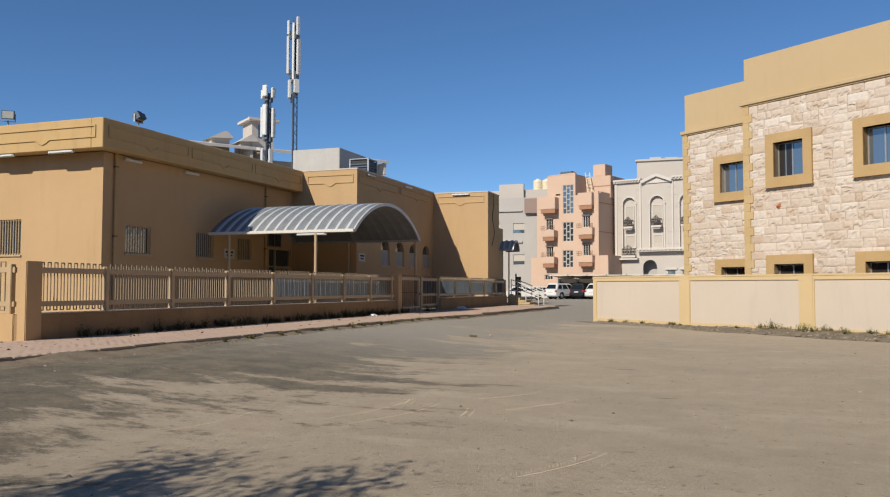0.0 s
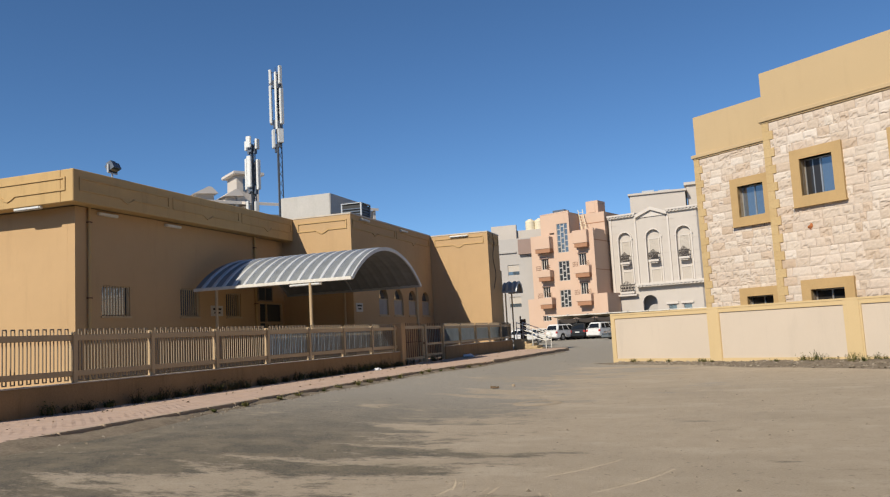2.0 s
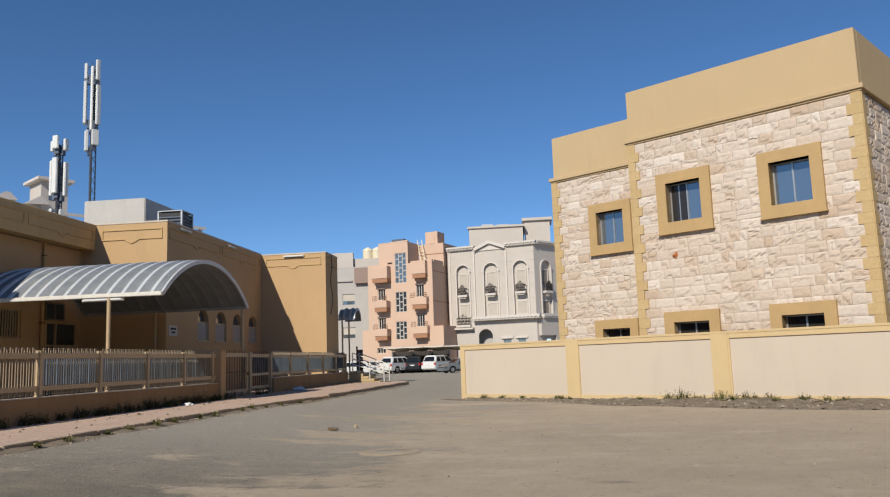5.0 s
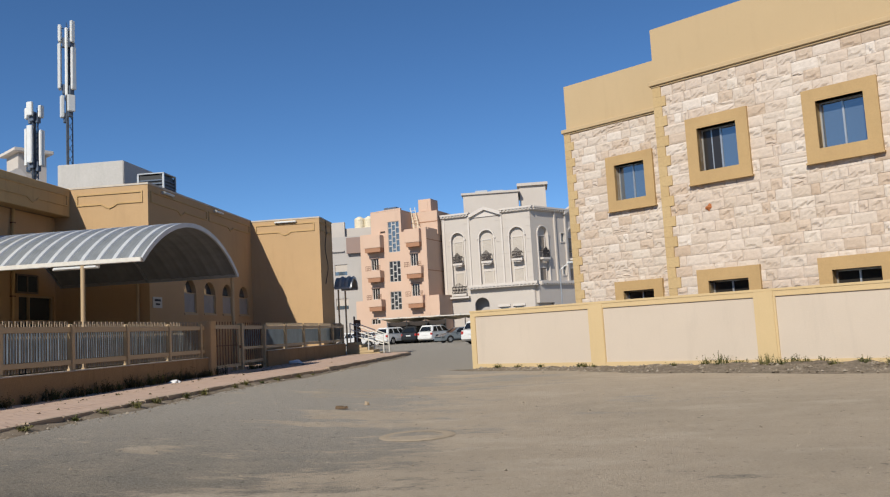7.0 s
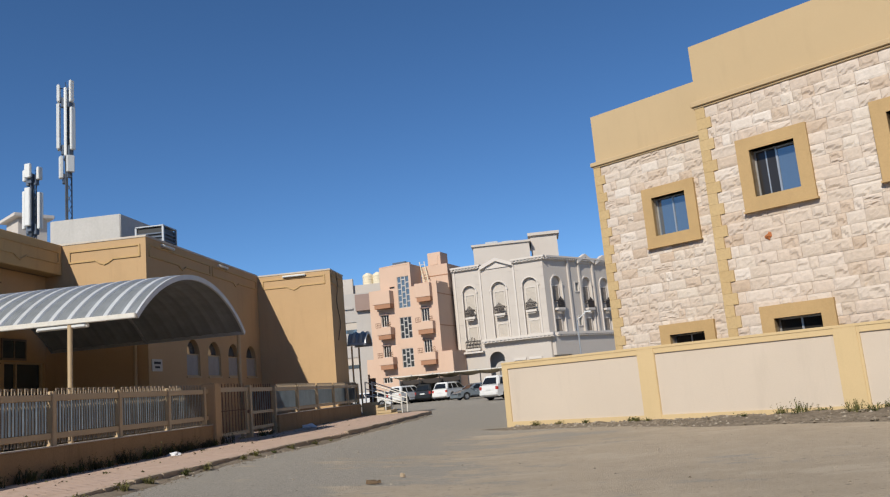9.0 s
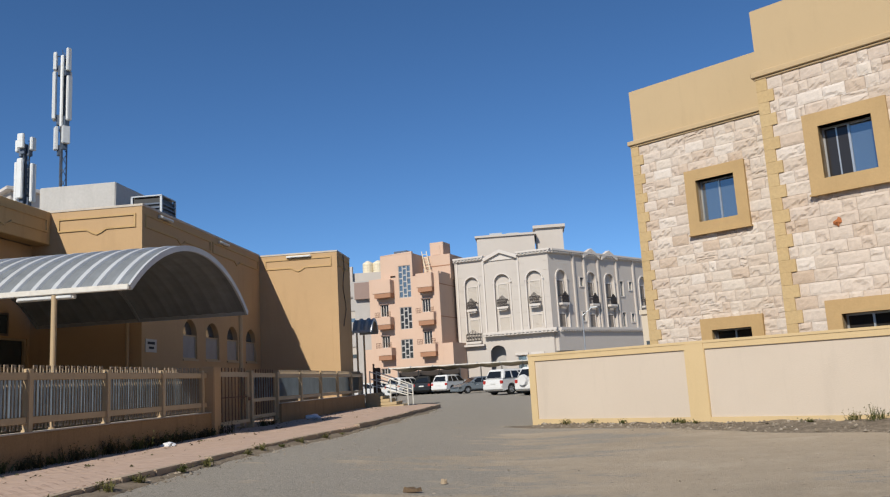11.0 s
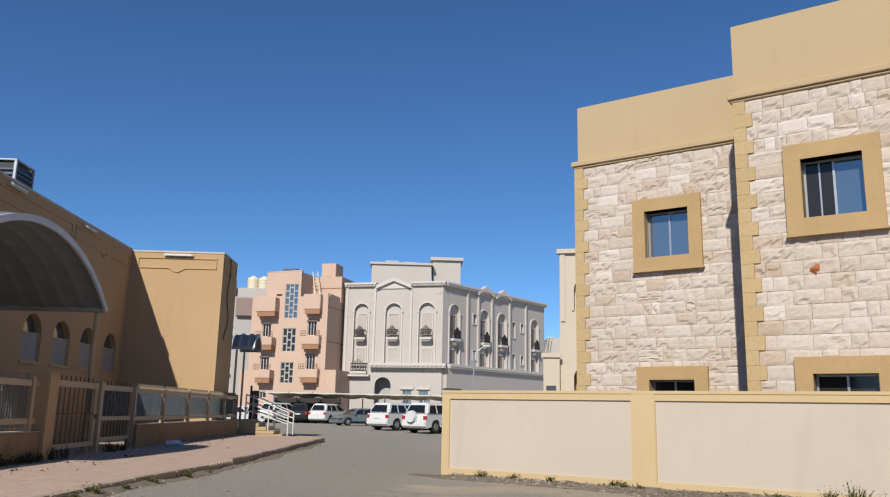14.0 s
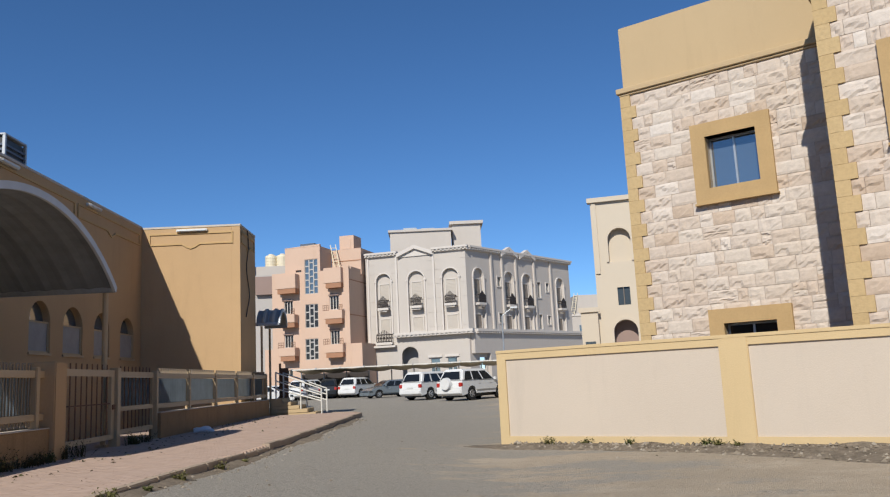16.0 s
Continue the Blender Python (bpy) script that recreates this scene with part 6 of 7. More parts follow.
# ---- minaret ----
minaret = thing("minaret", at(-36.0, 28.5, 0), "round tan minaret with balcony and weathered white dome", "minaret")
bm = bmesh.new()
turned(bm, [(0.80, 0), (0.80, 11.9), (0.86, 12.05)], 28)
part("shaft", bm, M_MINARET, minaret, smooth=True)
bm = bmesh.new()
turned(bm, [(0.84, 12.0), (1.15, 12.12), (1.36, 12.35), (1.40, 12.5), (1.40, 13.45), (1.30, 13.45), (1.30, 12.7), (0.7, 12.7)], 16)
part("balcony", bm, M_MINARET, minaret, smooth=False)
for k in range(16):
    a = k * math.tau / 16
    part("merlon", boxes((-0.19, 0.19, -0.05, 0.05, 13.452, 13.68), bevel=0.02), M_MINARET, minaret, m=at(1.34 * math.cos(a), 1.34 * math.sin(a), 0, math.degrees(a) + 90))
    part("rib", boxes((-0.035, 0.035, -0.05, 0.03, 12.55, 13.62)), M_MINARET, minaret, m=at(1.40 * math.cos(a + 0.2), 1.40 * math.sin(a + 0.2), 0, math.degrees(a + 0.2) - 90))
bm = bmesh.new()
turned(bm, [(0.76, 12.72), (0.76, 14.85), (0.84, 14.92), (0.86, 15.04)], 28)
part("lantern", bm, M_MINARET, minaret, smooth=False)
for k in range(8):
    a = k * math.tau / 8 + 0.2
    bm = boxes((-0.15, 0.15, -0.03, 0.03, 13.5, 14.35))
    prism(bm, [(0.15 * math.cos(q * math.pi / 6), 14.351 + 0.26 * math.sin(q * math.pi / 6)) for q in range(7)], -0.03, 0.03)
    part("arched_opening", bm, M_BROWN, minaret, m=at(0.755 * math.cos(a), 0.755 * math.sin(a), 0, math.degrees(a) + 90))
    part("lantern_pier", boxes((-0.05, 0.05, -0.05, 0.05, 12.73, 14.85)), M_MINARET, minaret, m=at(0.79 * math.cos(a + 0.39), 0.79 * math.sin(a + 0.39), 0, math.degrees(a + 0.39) + 90))
bm = bmesh.new()
turned(bm, [(0.86, 15.05), (0.88, 15.4), (0.87, 15.95), (0.82, 16.35), (0.70, 16.72), (0.52, 16.99), (0.3, 17.17), (0.08, 17.25)], 28)


def peeling(name):
    """Off-white limewash flaking from tan render."""
    m, nt, b = material(name, 0.9)
    flake = noise_node(nt, 1.5, 5, 0.6)
    fine = noise_node(nt, 25, 4, 0.7)
    c = ramp(nt, flake, [(0.42, (0.40, 0.31, 0.20)), (0.46, (0.54, 0.46, 0.35)), (0.6, (0.60, 0.54, 0.44))])
    c = mix(nt, 0.3, c, ramp(nt, fine, [(0.3, (0.42, 0.36, 0.27)), (0.7, (0.66, 0.6, 0.5))]))
    nt.links.new(c, b.inputs["Base Color"])
    bump(nt, b, flake, 0.5, 0.03)
    return m


part("dome", bm, peeling("dome_limewash"), minaret, "off-white dome with flaking limewash", smooth=True)
bm = bmesh.new()
turned(bm, [(0.17, 17.2), (0.12, 17.6), (0.05, 18.2), (0.03, 18.35)], 14)
part("finial_cone", bm, M_STEEL, minaret, "grey metal finial")
bm = bmesh.new()
for i in range(18):
    a0, a1 = radians(110 + i * 18), radians(110 + (i + 1) * 18)
    tube(bm, (0.2 * math.cos(a0), 0, 18.5 + 0.2 * math.sin(a0)), (0.2 * math.cos(a1), 0, 18.5 + 0.2 * math.sin(a1)), 0.055, n=6)
part("crescent", bm, M_STEEL, minaret, "grey metal crescent")
for ang, tall in ((20, 13.85), (-48, 13.9), (-30, 14.0)):
    a = radians(ang)
    ls = thing("horn_loudspeaker", at(-36.0 + 1.28 * math.cos(a), 28.5 + 1.28 * math.sin(a), tall, ang + 90), "grey horn loudspeaker on the minaret balcony", "loudspeaker", "minaret horns")
    bm = bmesh.new()
    tube(bm, (0, 0, 0), (0, -0.4, 0.02), 0.06, 0.2, 16)
    part("horn", bm, M_TOWER, ls)
    bm = bmesh.new()
    tube(bm, (0, 0.22, 0), (0, 0, 0), 0.1, 0.1, 12)
    box(bm, -0.03, 0.03, -0.03, 0.1, -0.42, -0.05)
    part("driver", bm, M_TOWER, ls)


# ---- cars ----
def hull(bm, lo, hi):
    """A frustum between two rectangles (x0, x1, half width, z)."""
    v = []
    for x0, x1, w2, z in (lo, hi):
        v += [bm.verts.new(p) for p in ((x0, -w2, z), (x1, -w2, z), (x1, w2, z), (x0, w2, z))]
    for f in ((3, 2, 1, 0), (4, 5, 6, 7), (0, 1, 5, 4), (1, 2, 6, 5), (2, 3, 7, 6), (3, 0, 4, 7)):
        bm.faces.new([v[i] for i in f])


def car(name, x, y, deg, paint, label, suv=True, spare=False):
    c = thing(name, at(x, y, ground_z(x, y), deg), label, "car", "parked cars")
    if suv:
        L, W, belt, roof, R, gc = 4.85, 0.94, 1.13, 1.84, 0.39, 0.30
        nose, tail = 0.98, 1.13
        lo, hi = (-2.36, 1.15, 0.90, belt - 0.005), (-2.0, 0.30, 0.70, roof)
    else:
        L, W, belt, roof, R, gc = 4.6, 0.89, 0.94, 1.46, 0.32, 0.2
        nose, tail = 0.76, 0.98
        lo, hi = (-1.95, 1.2, 0.85, belt - 0.005), (-1.25, 0.35, 0.66, roof)
    fx, rx = 1.42, -1.42
    prof = [(-L / 2, gc + 0.12), (-L / 2 - 0.02, 0.75), (-L / 2 + 0.06, tail), (lo[0], belt), (lo[1], belt), (L / 2 - 0.45, nose + 0.05), (L / 2 - 0.04, nose - 0.14), (L / 2, gc + 0.2), (L / 2 - 0.1, gc)]
    arch = []
    for cx in (fx, rx):
        arch += [(cx + (R + 0.07) * math.cos(t), R + (R + 0.07) * math.sin(t)) for t in [math.pi * k / 8 for k in range(9)] if R + (R + 0.07) * math.sin(t) >= gc]
    prof += arch + [(-L / 2 + 0.1, gc)]
    bm = bmesh.new()
    prism(bm, prof, -W, W)
    bmesh.ops.bevel(bm, geom=[e for e in bm.edges if abs(e.verts[0].co.y - e.verts[1].co.y) < 0.01 and e.calc_length() > 0.2 and min(e.verts[0].co.z, e.verts[1].co.z) > gc + 0.05], offset=0.085, segments=3, affect="EDGES", clamp_overlap=True)
    body = part("body", bm, paint, c)
    bm = bmesh.new()
    hull(bm, lo, hi)
    bmesh.ops.bevel(bm, geom=bm.edges[:], offset=0.09, segments=3, affect="EDGES", clamp_overlap=True)
    part("cabin", bm, paint, c)

    def pt(u, v, side):
        x0 = lo[0] + (hi[0] - lo[0]) * v
        x1 = lo[1] + (hi[1] - lo[1]) * v
        return Vector((x0 + (x1 - x0) * u, side * (lo[2] + (hi[2] - lo[2]) * v + 0.006), lo[3] + (hi[3] - lo[3]) * v))

    def glass(corners, push):
        bm = bmesh.new()
        a = [bm.verts.new(p) for p in corners]
        b = [bm.verts.new(p + push) for p in corners]
        bm.faces.new(a)
        bm.faces.new(b[::-1])
        n = len(a)
        for i in range(n):
            bm.faces.new((a[i], a[(i + 1) % n], b[(i + 1) % n], b[i]))
        part("window", bm, M_GLASS_CAR, c, "dark tinted glass")

    for side in (-1, 1):
        for u0, u1 in ((0.08, 0.30), (0.34, 0.60), (0.64, 0.88)):
            glass([pt(u0, 0.10, side), pt(u1 if u1 < 0.87 else 0.93, 0.10, side), pt(u1, 0.80, side), pt(u0 + (0.03 if u0 < 0.1 else 0), 0.80, side)], Vector((0, -side * 0.02, 0)))
    for u, sgn in ((0.0, -1), (1.0, 1)):
        q = []
        for v, k in ((0.14, -0.84), (0.14, 0.84), (0.80, 0.76), (0.80, -0.76)):
            p = pt(u, v, 1)
            q.append(Vector((p.x + sgn * 0.008, p.y * k, p.z)))
        glass(q, Vector((-sgn * 0.02, 0, 0)))
    for cx in (fx, rx):
        for side in (-1, 1):
            bm = bmesh.new()
            tube(bm, (cx, side * (W - 0.24), R), (cx, side * (W - 0.005), R), R, R * 0.97, 20)
            wh = part("wheel", bm, M_TYRE, c, "black tyre")
            bm = bmesh.new()
            tube(bm, (cx, side * (W - 0.03), R), (cx, side * (W + 0.006), R), R * 0.62, R * 0.58, 16)
            rim = part("rim", bm, M_RIM, wh, "alloy rim")
            bm = bmesh.new()
            for k in range(5):
                a = k * math.tau / 5
                tube(bm, (cx + 0.12 * math.cos(a) * R / 0.39, side * (W + 0.004), R + 0.12 * math.sin(a) * R / 0.39), (cx + R * 0.5 * math.cos(a), side * (W + 0.004), R + R * 0.5 * math.sin(a)), 0.04, n=6)
            part("rim_gap", bm, M_BLACK, wh)
    part("bumper", boxes((-L / 2 - 0.1, -L / 2 + 0.15, -W + 0.02, W - 0.02, gc + 0.1, gc + 0.36), bevel=0.04), paint if suv else M_BLACK, c)
    part("bumper", boxes((L / 2 - 0.12, L / 2 + 0.09, -W + 0.03, W - 0.03, gc + 0.02, gc + 0.3), bevel=0.04), paint, c)
    part("licence_plate", boxes((-L / 2 - 0.045, -L / 2 - 0.02, -0.26, 0.26, 0.78, 0.9)), M_ANT, c)
    part("grille", boxes((L / 2 - 0.03, L / 2 + 0.012, -0.5, 0.5, nose - 0.36, nose - 0.16)), M_BLACK, c)
    for side in (-1, 1):
        ya, yb = sorted((side * (W - 0.22), side * (W + 0.004)))
        part("tail_lamp", boxes((-L / 2 - 0.03, -L / 2 + 0.12, ya, yb, tail - 0.32, tail - 0.08), bevel=0.02), M_REDLAMP, c, "red tail lamp")
        part("headlight", boxes((L / 2 - 0.28, L / 2 - 0.01, ya, yb, nose - 0.3, nose - 0.12), bevel=0.02), M_GLASS_BLOCK, c)
        ya, yb = sorted((side * (W + 0.005), side * (W + 0.18)))
        part("wing_mirror", boxes((0.75, 0.9, ya, yb, belt, belt + 0.17), bevel=0.03), paint, c)
        ya, yb = sorted((side * (W - 0.002), side * (W + 0.012)))
        for hx in (-0.75, 0.35):
            part("door_handle", boxes((hx, hx + 0.2, ya, yb, belt - 0.2, belt - 0.16)), M_RIM, c)
        if suv:
            part("side_trim", boxes((-0.95, 0.95, ya, yb, 0.52, 0.62)), M_RIM, c)
    part("underside", boxes((-L / 2 + 0.2, L / 2 - 0.2, -W + 0.26, W - 0.26, 0.2, gc + 0.1)), M_BLACK, c)
    if spare:
        bm = bmesh.new()
        tube(bm, (-L / 2 - 0.03, 0.12, 1.0), (-L / 2 - 0.27, 0.12, 1.0), 0.37, 0.34, 22)
        part("spare_wheel_cover", bm, paint, c, "white spare wheel cover")
    return c


car("suv", -4.3, 67.0, 50, M_CARW, "white off-road car with a covered spare wheel on its back door", spare=True)
car("suv", -6.75, 72.6, 50, M_CARW, "white off-road car parked with its back to the road")
car("sedan", -10.5, 86.0, 212, M_CARG, "grey saloon car parked on the open lot", suv=False)
car("suv", -13.6, 94.2, 62, M_CARW, "white off-road car parked under the shade roof")
car("suv", -16.0, 95.2, 75, M_CARB, "dark off-road car parked under the shade roof")
car("suv", -18.2, 93.6, 60, M_CARW, "white off-road car parked under the shade roof")
car("sedan", -21.0, 94.0, 30, M_CARW, "white saloon car parked under the shade roof", suv=False)
car("sedan", -20.6, 84.0, 12, M_CARW, "white saloon car parked beyond the side steps", suv=False)

# ---- shade roof over the parking ----
port = thing("parking_shade", Matrix(), "long parking shade roof with pale cloth and steel frame", "carport")
for i in range(9):
    x0 = -19.8 + i * 2.25
    bm = bmesh.new()
    n = 6
    rows = []
    for j in range(n + 1):
        f = j / n
        sag = 0.16 * math.sin(f * math.pi)
        rows.append([bm.verts.new((x0 + 2.2 * f, yy, zz - sag)) for yy, zz in ((92.6, 3.0), (95.0, 2.96), (98.2, 2.7))])
    for a, b in zip(rows, rows[1:]):
        for k in range(2):
            bm.faces.new((a[k], b[k], b[k + 1], a[k + 1]))
    ob = part("shade_cloth", bm, M_SHADE, port, "sagging pale shade cloth")
    ob.modifiers.new("thickness", "SOLIDIFY").thickness = 0.02
    part("valance", boxes((x0, x0 + 2.2, 92.52, 92.56, 2.88, 2.98)), M_CANOPY_EDGE, port)
for i in range(10):
    x0 = -19.85 + i * 2.25
    bm = bmesh.new()
    tube(bm, (x0, 98.3, 0.1), (x0, 98.3, 2.8), 0.06, n=8)
    tube(bm, (x0, 98.3, 2.78), (x0, 92.5, 3.02), 0.05, n=8)
    part("frame", bm, M_STEEL, port)
# near-black colour stands in for the deep shade under the roof
port_wall = tagged(part("yard_wall", boxes((-19.9, -13.2, 98.8, 99.1, 0, 2.6)), M_IRON), "yard wall behind the parked cars, coloured dark for the roof shade", "wall", kind="structure")

lamp = thing("street_lamp", at(-0.1, 91.5, 0.14), "slim grey street lamp with one arm", "street lamp")
bm = bmesh.new()
tube(bm, (0, 0, 0), (0, 0, 6.8), 0.09, 0.06, 10)
part("pole", bm, M_STEEL, lamp)
bm = bmesh.new()
tube(bm, (0, 0, 6.78), (0.95, 0, 7.5), 0.045, n=8)
part("arm", bm, M_STEEL, lamp)
part("lamp_head", boxes((0.8, 1.5, -0.13, 0.13, 7.46, 7.62), bevel=0.04), M_ANT, lamp)

# ---- tree behind the walker, whose shadow falls on the lot ----
tree = thing("tree", at(-4.85, -0.8, 0.0), "small broadleaf tree at the edge of the lot", "tree")
bm = bmesh.new()
tube(bm, (0, 0, -0.1), (0.1, 0.1, 2.6), 0.16, 0.1, 10)
rng = random.Random(8)
tips = []
for k in range(9):
    a = k * math.tau / 9 + rng.uniform(-0.3, 0.3)
    tip = Vector((3.0 * math.cos(a) * rng.uniform(0.5, 1.1), 1.5 * math.sin(a) * rng.uniform(0.5, 1.1), rng.uniform(3.6, 4.8)))
    tube(bm, (0.1, 0.1, 2.3), tip, 0.06, 0.015, 6)
    tips.append(tip)
part("trunk", bm, M_BARK, tree)
lv, lf = [], []
for tip in tips:
    for _ in range(900):
        q = Vector((0.1, 0.1, 2.6)).lerp(tip, rng.uniform(0.4, 1.12)) + Vector((rng.gauss(0, 0.28), rng.gauss(0, 0.28), rng.gauss(0, 0.22)))
        d1 = Vector((rng.uniform(-1, 1), rng.uniform(-1, 1), rng.uniform(-1, 0.5))).normalized() * rng.uniform(0.06, 0.12)
        d2 = d1.orthogonal().normalized() * 0.03
        b0 = len(lv)
        lv += [q, q + d1 * 0.5 + d2, q + d1, q + d1 * 0.5 - d2]
        lf.append((b0, b0 + 1, b0 + 2, b0 + 3))
me = bpy.data.meshes.new("crown")
me.from_pydata([tuple(v) for v in lv], [], lf)
me.materials.append(M_LEAF)
ob = new("crown", me)
ob.parent = tree
# ---- manhole rim in the lot ----
bm = bmesh.new()
n = 40
mx, my = -5.05, 18.45
prof = [(0.36, 0.004), (0.38, 0.008), (0.5, 0.008), (0.53, 0.0)]
rings = []
for i in range(n):
    a = i * math.tau / n
    rings.append([bm.verts.new((mx + r * math.cos(a), my + r * math.sin(a), ground_z(mx, my) + noise.noise((mx * 0.25, my * 0.25, 0)) * 0.03 + h)) for r, h in prof])
for i in range(n):
    a, b = rings[i], rings[(i + 1) % n]
    for k in range(3):
        bm.faces.new((a[k], b[k], b[k + 1], a[k + 1]))
tagged(part("manhole_rim", bm, painted("worn_rim", (0.345, 0.28, 0.20), 0.95, 1.5, 30, 0.5, 0.25), smooth=True), "round worn concrete manhole rim flush with the asphalt", "manhole")

# ---- pebbles and scraps on the lot ----
rng = random.Random(31)
pv, pf = [], []
octa = [(1, 0, 0), (0, 1, 0), (-1, 0, 0), (0, -1, 0), (0, 0, 0.8), (0, 0, -0.4)]
for i in range(1100):
    yy = 3 + 34 * rng.random() ** 1.3
    xx = rng.uniform(-10.3, 9)
    s = 0.008 + 0.022 * rng.random() ** 4
    b0 = len(pv)
    z = ground_z(xx, yy) + noise.noise((xx * 0.25, yy * 0.25, 0)) * 0.03 + noise.noise((xx * 1.1, yy * 1.1, 3)) * 0.008
    for o in octa:
        pv.append((xx + o[0] * s * rng.uniform(0.7, 1.4), yy + o[1] * s * rng.uniform(0.7, 1.4), z + o[2] * s))
    pf += [(b0 + a, b0 + (a + 1) % 4, b0 + 4) for a in range(4)] + [(b0 + (a + 1) % 4, b0 + a, b0 + 5) for a in range(4)]
me = bpy.data.meshes.new("pebbles")
me.from_pydata(pv, [], pf)
me.materials.append(M_PEBBLE)
tagged(new("pebbles", me), "loose pebbles and grit scattered over the dusty lot", "pebbles", kind="stuff")
for i, (xx, yy, s, mt, lab) in enumerate([(-6.9, 21.9, 0.065, M_BARK, "flattened dark scrap lying on the dusty asphalt"), (-6.6, 22.7, 0.035, M_CONC, "flattened pale scrap lying on the dusty asphalt")]):
    bm = bmesh.new()
    ring = [bm.verts.new((s * 1.6 * rng.uniform(0.6, 1.2) * math.cos(k * math.tau / 9), s * rng.uniform(0.6, 1.2) * math.sin(k * math.tau / 9), 0.0)) for k in range(9)]
    f = bm.faces.new(ring)
    ex = bmesh.ops.extrude_face_region(bm, geom=[f])
    for v in [g for g in ex["geom"] if isinstance(g, bmesh.types.BMVert)]:
        v.co.z += rng.uniform(0.02, 0.07)
        v.co.x *= 0.85
    ob = part("scrap", bm, mt)
    ob.location = (xx, yy, ground_z(xx, yy) + 0.012)
    tagged(ob, lab, "litter", "scraps on the lot")

# tyre prints pressed up in the dust
tv, tf = [], []
for x0, y0, ang, n in ((-4.4, 8.2, 62, 34), (-4.0, 8.0, 60, 34), (-2.6, 9.6, 50, 26), (-5.6, 6.9, 70, 26), (-1.6, 6.2, 55, 24), (-3.2, 10.4, 48, 22), (-3.9, 9.6, 100, 12), (-2.9, 8.9, 95, 12)):
    for k in range(n):
        a = radians(ang + k * 0.5)
        cx, cy = x0 + math.cos(a) * k * 0.055, y0 + math.sin(a) * k * 0.055
        zz = ground_z(cx, cy) + noise.noise((cx * 0.25, cy * 0.25, 0)) * 0.03 + noise.noise((cx * 1.1, cy * 1.1, 3)) * 0.008
        for side in (-0.045, 0.045):
            qx, qy = cx - math.sin(a) * side, cy + math.cos(a) * side
            ux, uy = math.cos(a + 0.9 * (1 if side > 0 else -1)), math.sin(a + 0.9 * (1 if side > 0 else -1))
            b0 = len(tv)
            tv += [(qx - ux * 0.04 - uy * 0.011, qy - uy * 0.04 + ux * 0.011, zz - 0.004), (qx + ux * 0.04 - uy * 0.011, qy + uy * 0.04 + ux * 0.011, zz - 0.004), (qx + ux * 0.04 + uy * 0.011, qy + uy * 0.04 - ux * 0.011, zz - 0.004), (qx - ux * 0.04 + uy * 0.011, qy - uy * 0.04 - ux * 0.011, zz - 0.004), (qx, qy, zz + 0.006)]
            tf += [(b0, b0 + 1, b0 + 4), (b0 + 1, b0 + 2, b0 + 4), (b0 + 2, b0 + 3, b0 + 4), (b0 + 3, b0, b0 + 4)]
me = bpy.data.meshes.new("tyre_prints")
me.from_pydata(tv, [], tf)
me.materials.append(M_GROUND)
tagged(new("tyre_prints", me), "tyre tread prints pressed into the dust", "tyre tracks", kind="stuff")

# ---- stones of the house ----
lay_stones(far_wall, FAR_S, 7.2, 1.02, CORN, far_holes, quoin_right=False)
for ob in far_wall.children:
    ob.location[1] += FAR_D
quoins(far_wall, FAR_S, 1.02, CORN, 1)
lay_stones(near_wall, NEAR_S, END_S, 1.02, CORN, near_holes)
for ob in near_wall.children:
    ob.location[1] += NEAR_D
for wl, d in ((far_wall, FAR_D),):
    for ob in wl.children:
        if ob.name.startswith("quoin"):
            ob.location[1] += d
n0 = set(near_wall.children)
quoins(near_wall, NEAR_S, 1.02, CORN, 1)
quoins(near_wall, END_S, 1.02, CORN, -1)
for ob in near_wall.children:
    if ob not in n0:
        ob.location[1] += NEAR_D
side = bmesh.new()
lay_stones(None, NEAR_D, 14, 1.02, CORN, [], quoin_left=True, quoin_right=False, joined=side)
ob = part("side_stones", side, M_STONE_J, side_wall, m=side_frame)
ob["kind"] = "stuff"
n0 = set(side_wall.children)
quoins(side_wall, NEAR_D, 1.02, CORN, 1)
for ob in side_wall.children:
    if ob not in n0:
        ob.data.transform(side_frame)

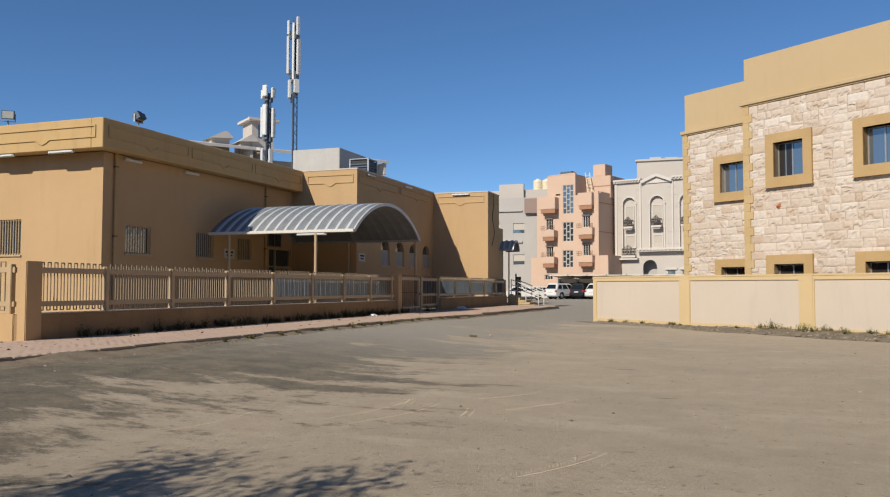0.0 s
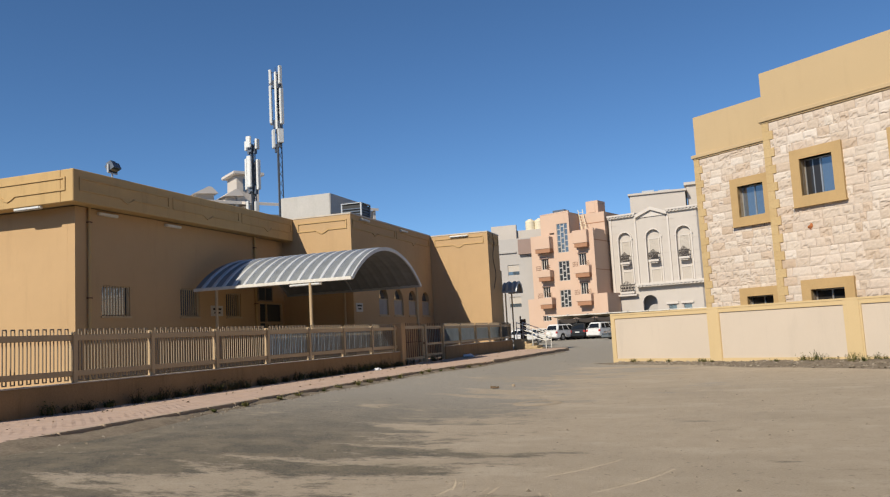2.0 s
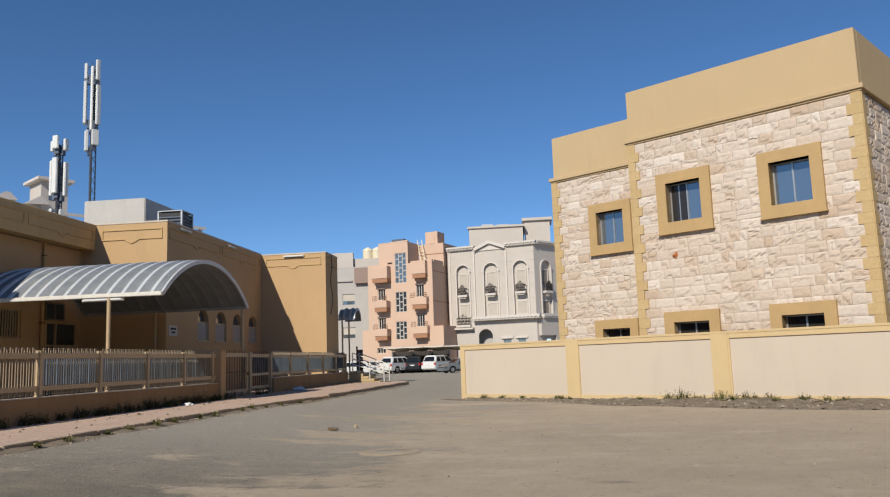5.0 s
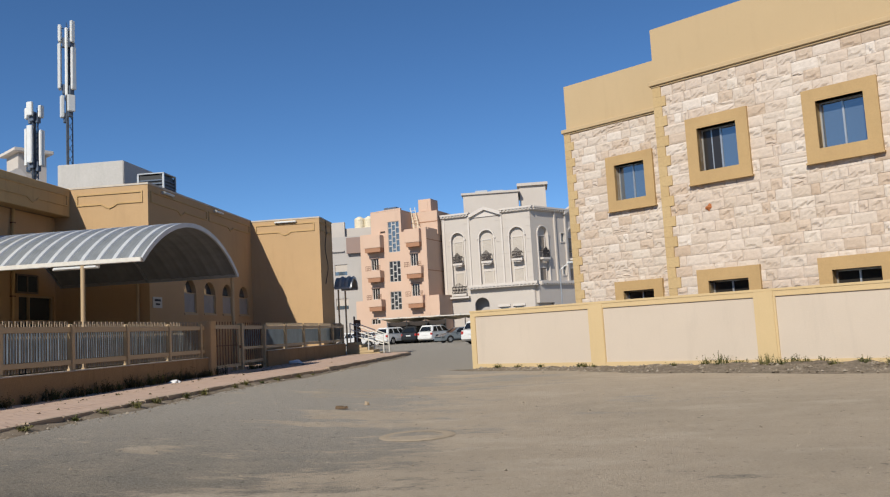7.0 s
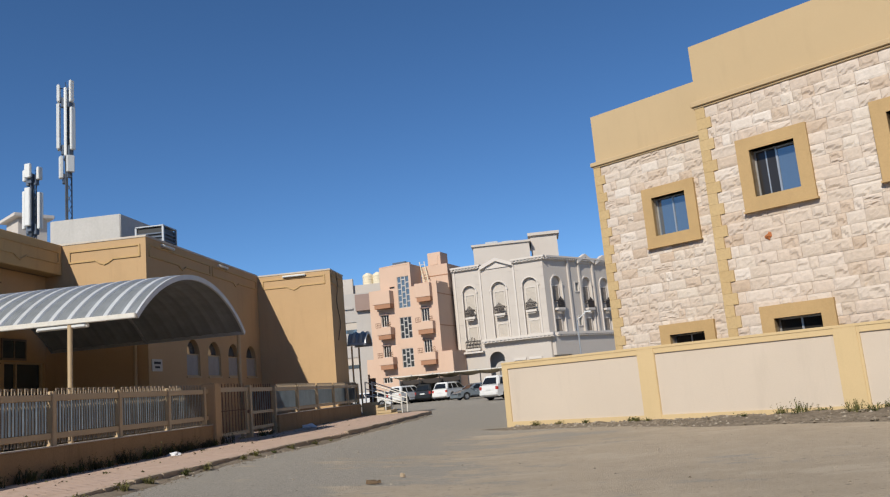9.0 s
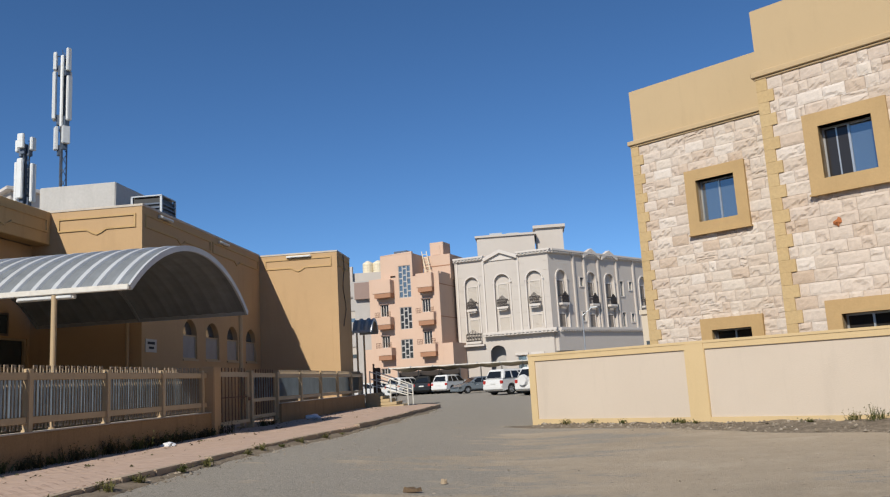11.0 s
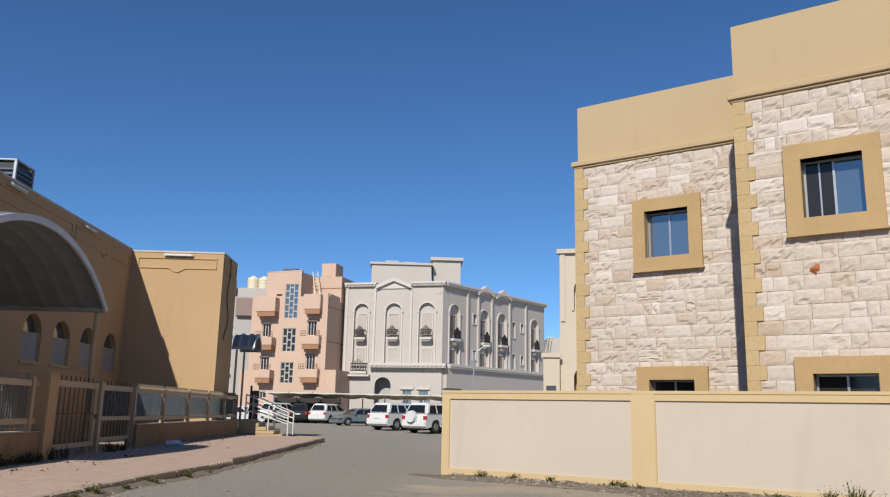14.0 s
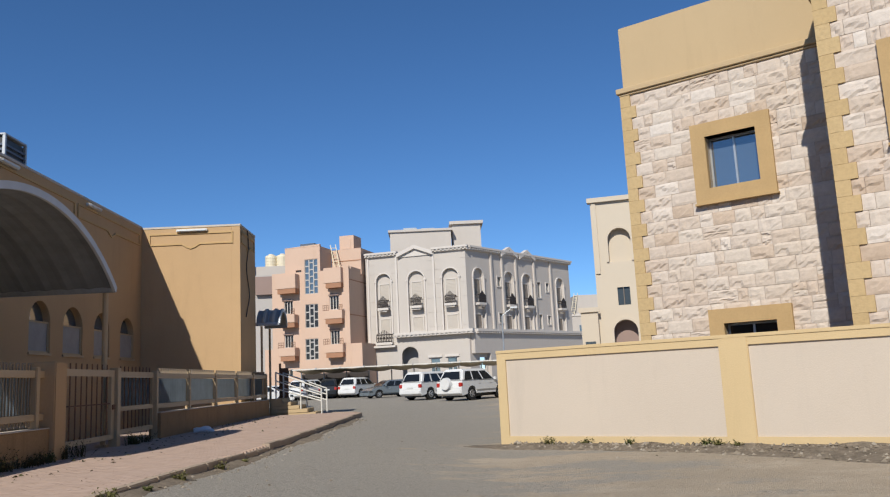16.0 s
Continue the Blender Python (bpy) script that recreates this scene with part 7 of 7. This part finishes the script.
# ---- pavers ----
paver_bm = boxes((-0.097, 0.097, -0.047, 0.047, -0.03, 0.0))
paver_me = bpy.data.meshes.new("paver")
paver_bm.to_mesh(paver_me)
paver_bm.free()
paver_me.materials.append(M_PAVER)
pv, pf = [], []
rng = random.Random(77)
single = 0
yy = 4.0
row = 0
while yy < 48.2:
    x1 = kerb_x(yy) - 0.15
    xx = x1 - (0.0 if row % 2 else 0.1)
    while xx > fence_x(max(yy, 13)) - 0.1:
        z = WALK_Z - 0.008 + rng.uniform(-0.001, 0.001) + 0.006 * noise.noise((xx * 0.8, yy * 0.8, 4))
        if single < 300 and 26.0 < yy < 28.2 and xx > x1 - 2.9:
            piece("paver", paver_me, pavement, (xx, yy, z))
            single += 1
        else:
            b0 = len(pv)
            pv += [(xx + a, yy + b, z + c) for c in (-0.03, 0.0) for a, b in ((-0.097, -0.047), (0.097, -0.047), (0.097, 0.047), (-0.097, 0.047))]
            pf += [(b0 + 4, b0 + 5, b0 + 6, b0 + 7), (b0, b0 + 1, b0 + 5, b0 + 4), (b0 + 1, b0 + 2, b0 + 6, b0 + 5), (b0 + 2, b0 + 3, b0 + 7, b0 + 6), (b0 + 3, b0, b0 + 4, b0 + 7)]
        xx -= 0.2
    yy += 0.1
    row += 1
me = bpy.data.meshes.new("pavers")
me.from_pydata(pv, [], pf)
me.materials.append(M_PAVER_J)
ob = new("pavers", me)
ob.parent = pavement
ob["kind"] = "stuff"

# broken rust-stained stone in the front wall
bm = bmesh.new()
rng = random.Random(5)
ring = [bm.verts.new((8.1 + 0.10 * rng.uniform(0.3, 1.2) * math.cos(k * math.tau / 9), NEAR_D - 0.04, 4.40 + 0.13 * rng.uniform(0.3, 1.2) * math.sin(k * math.tau / 9))) for k in range(9)]
tip = bm.verts.new((8.09, NEAR_D - 0.085, 4.42))
for k in range(9):
    bm.faces.new((ring[k], ring[(k + 1) % 9], tip))
part("stained_stone", bm, plain("rust_stain", (0.36, 0.13, 0.05), 0.9, 0.0, 0.3, 25), stone_house, "rust-red broken stone in the wall")
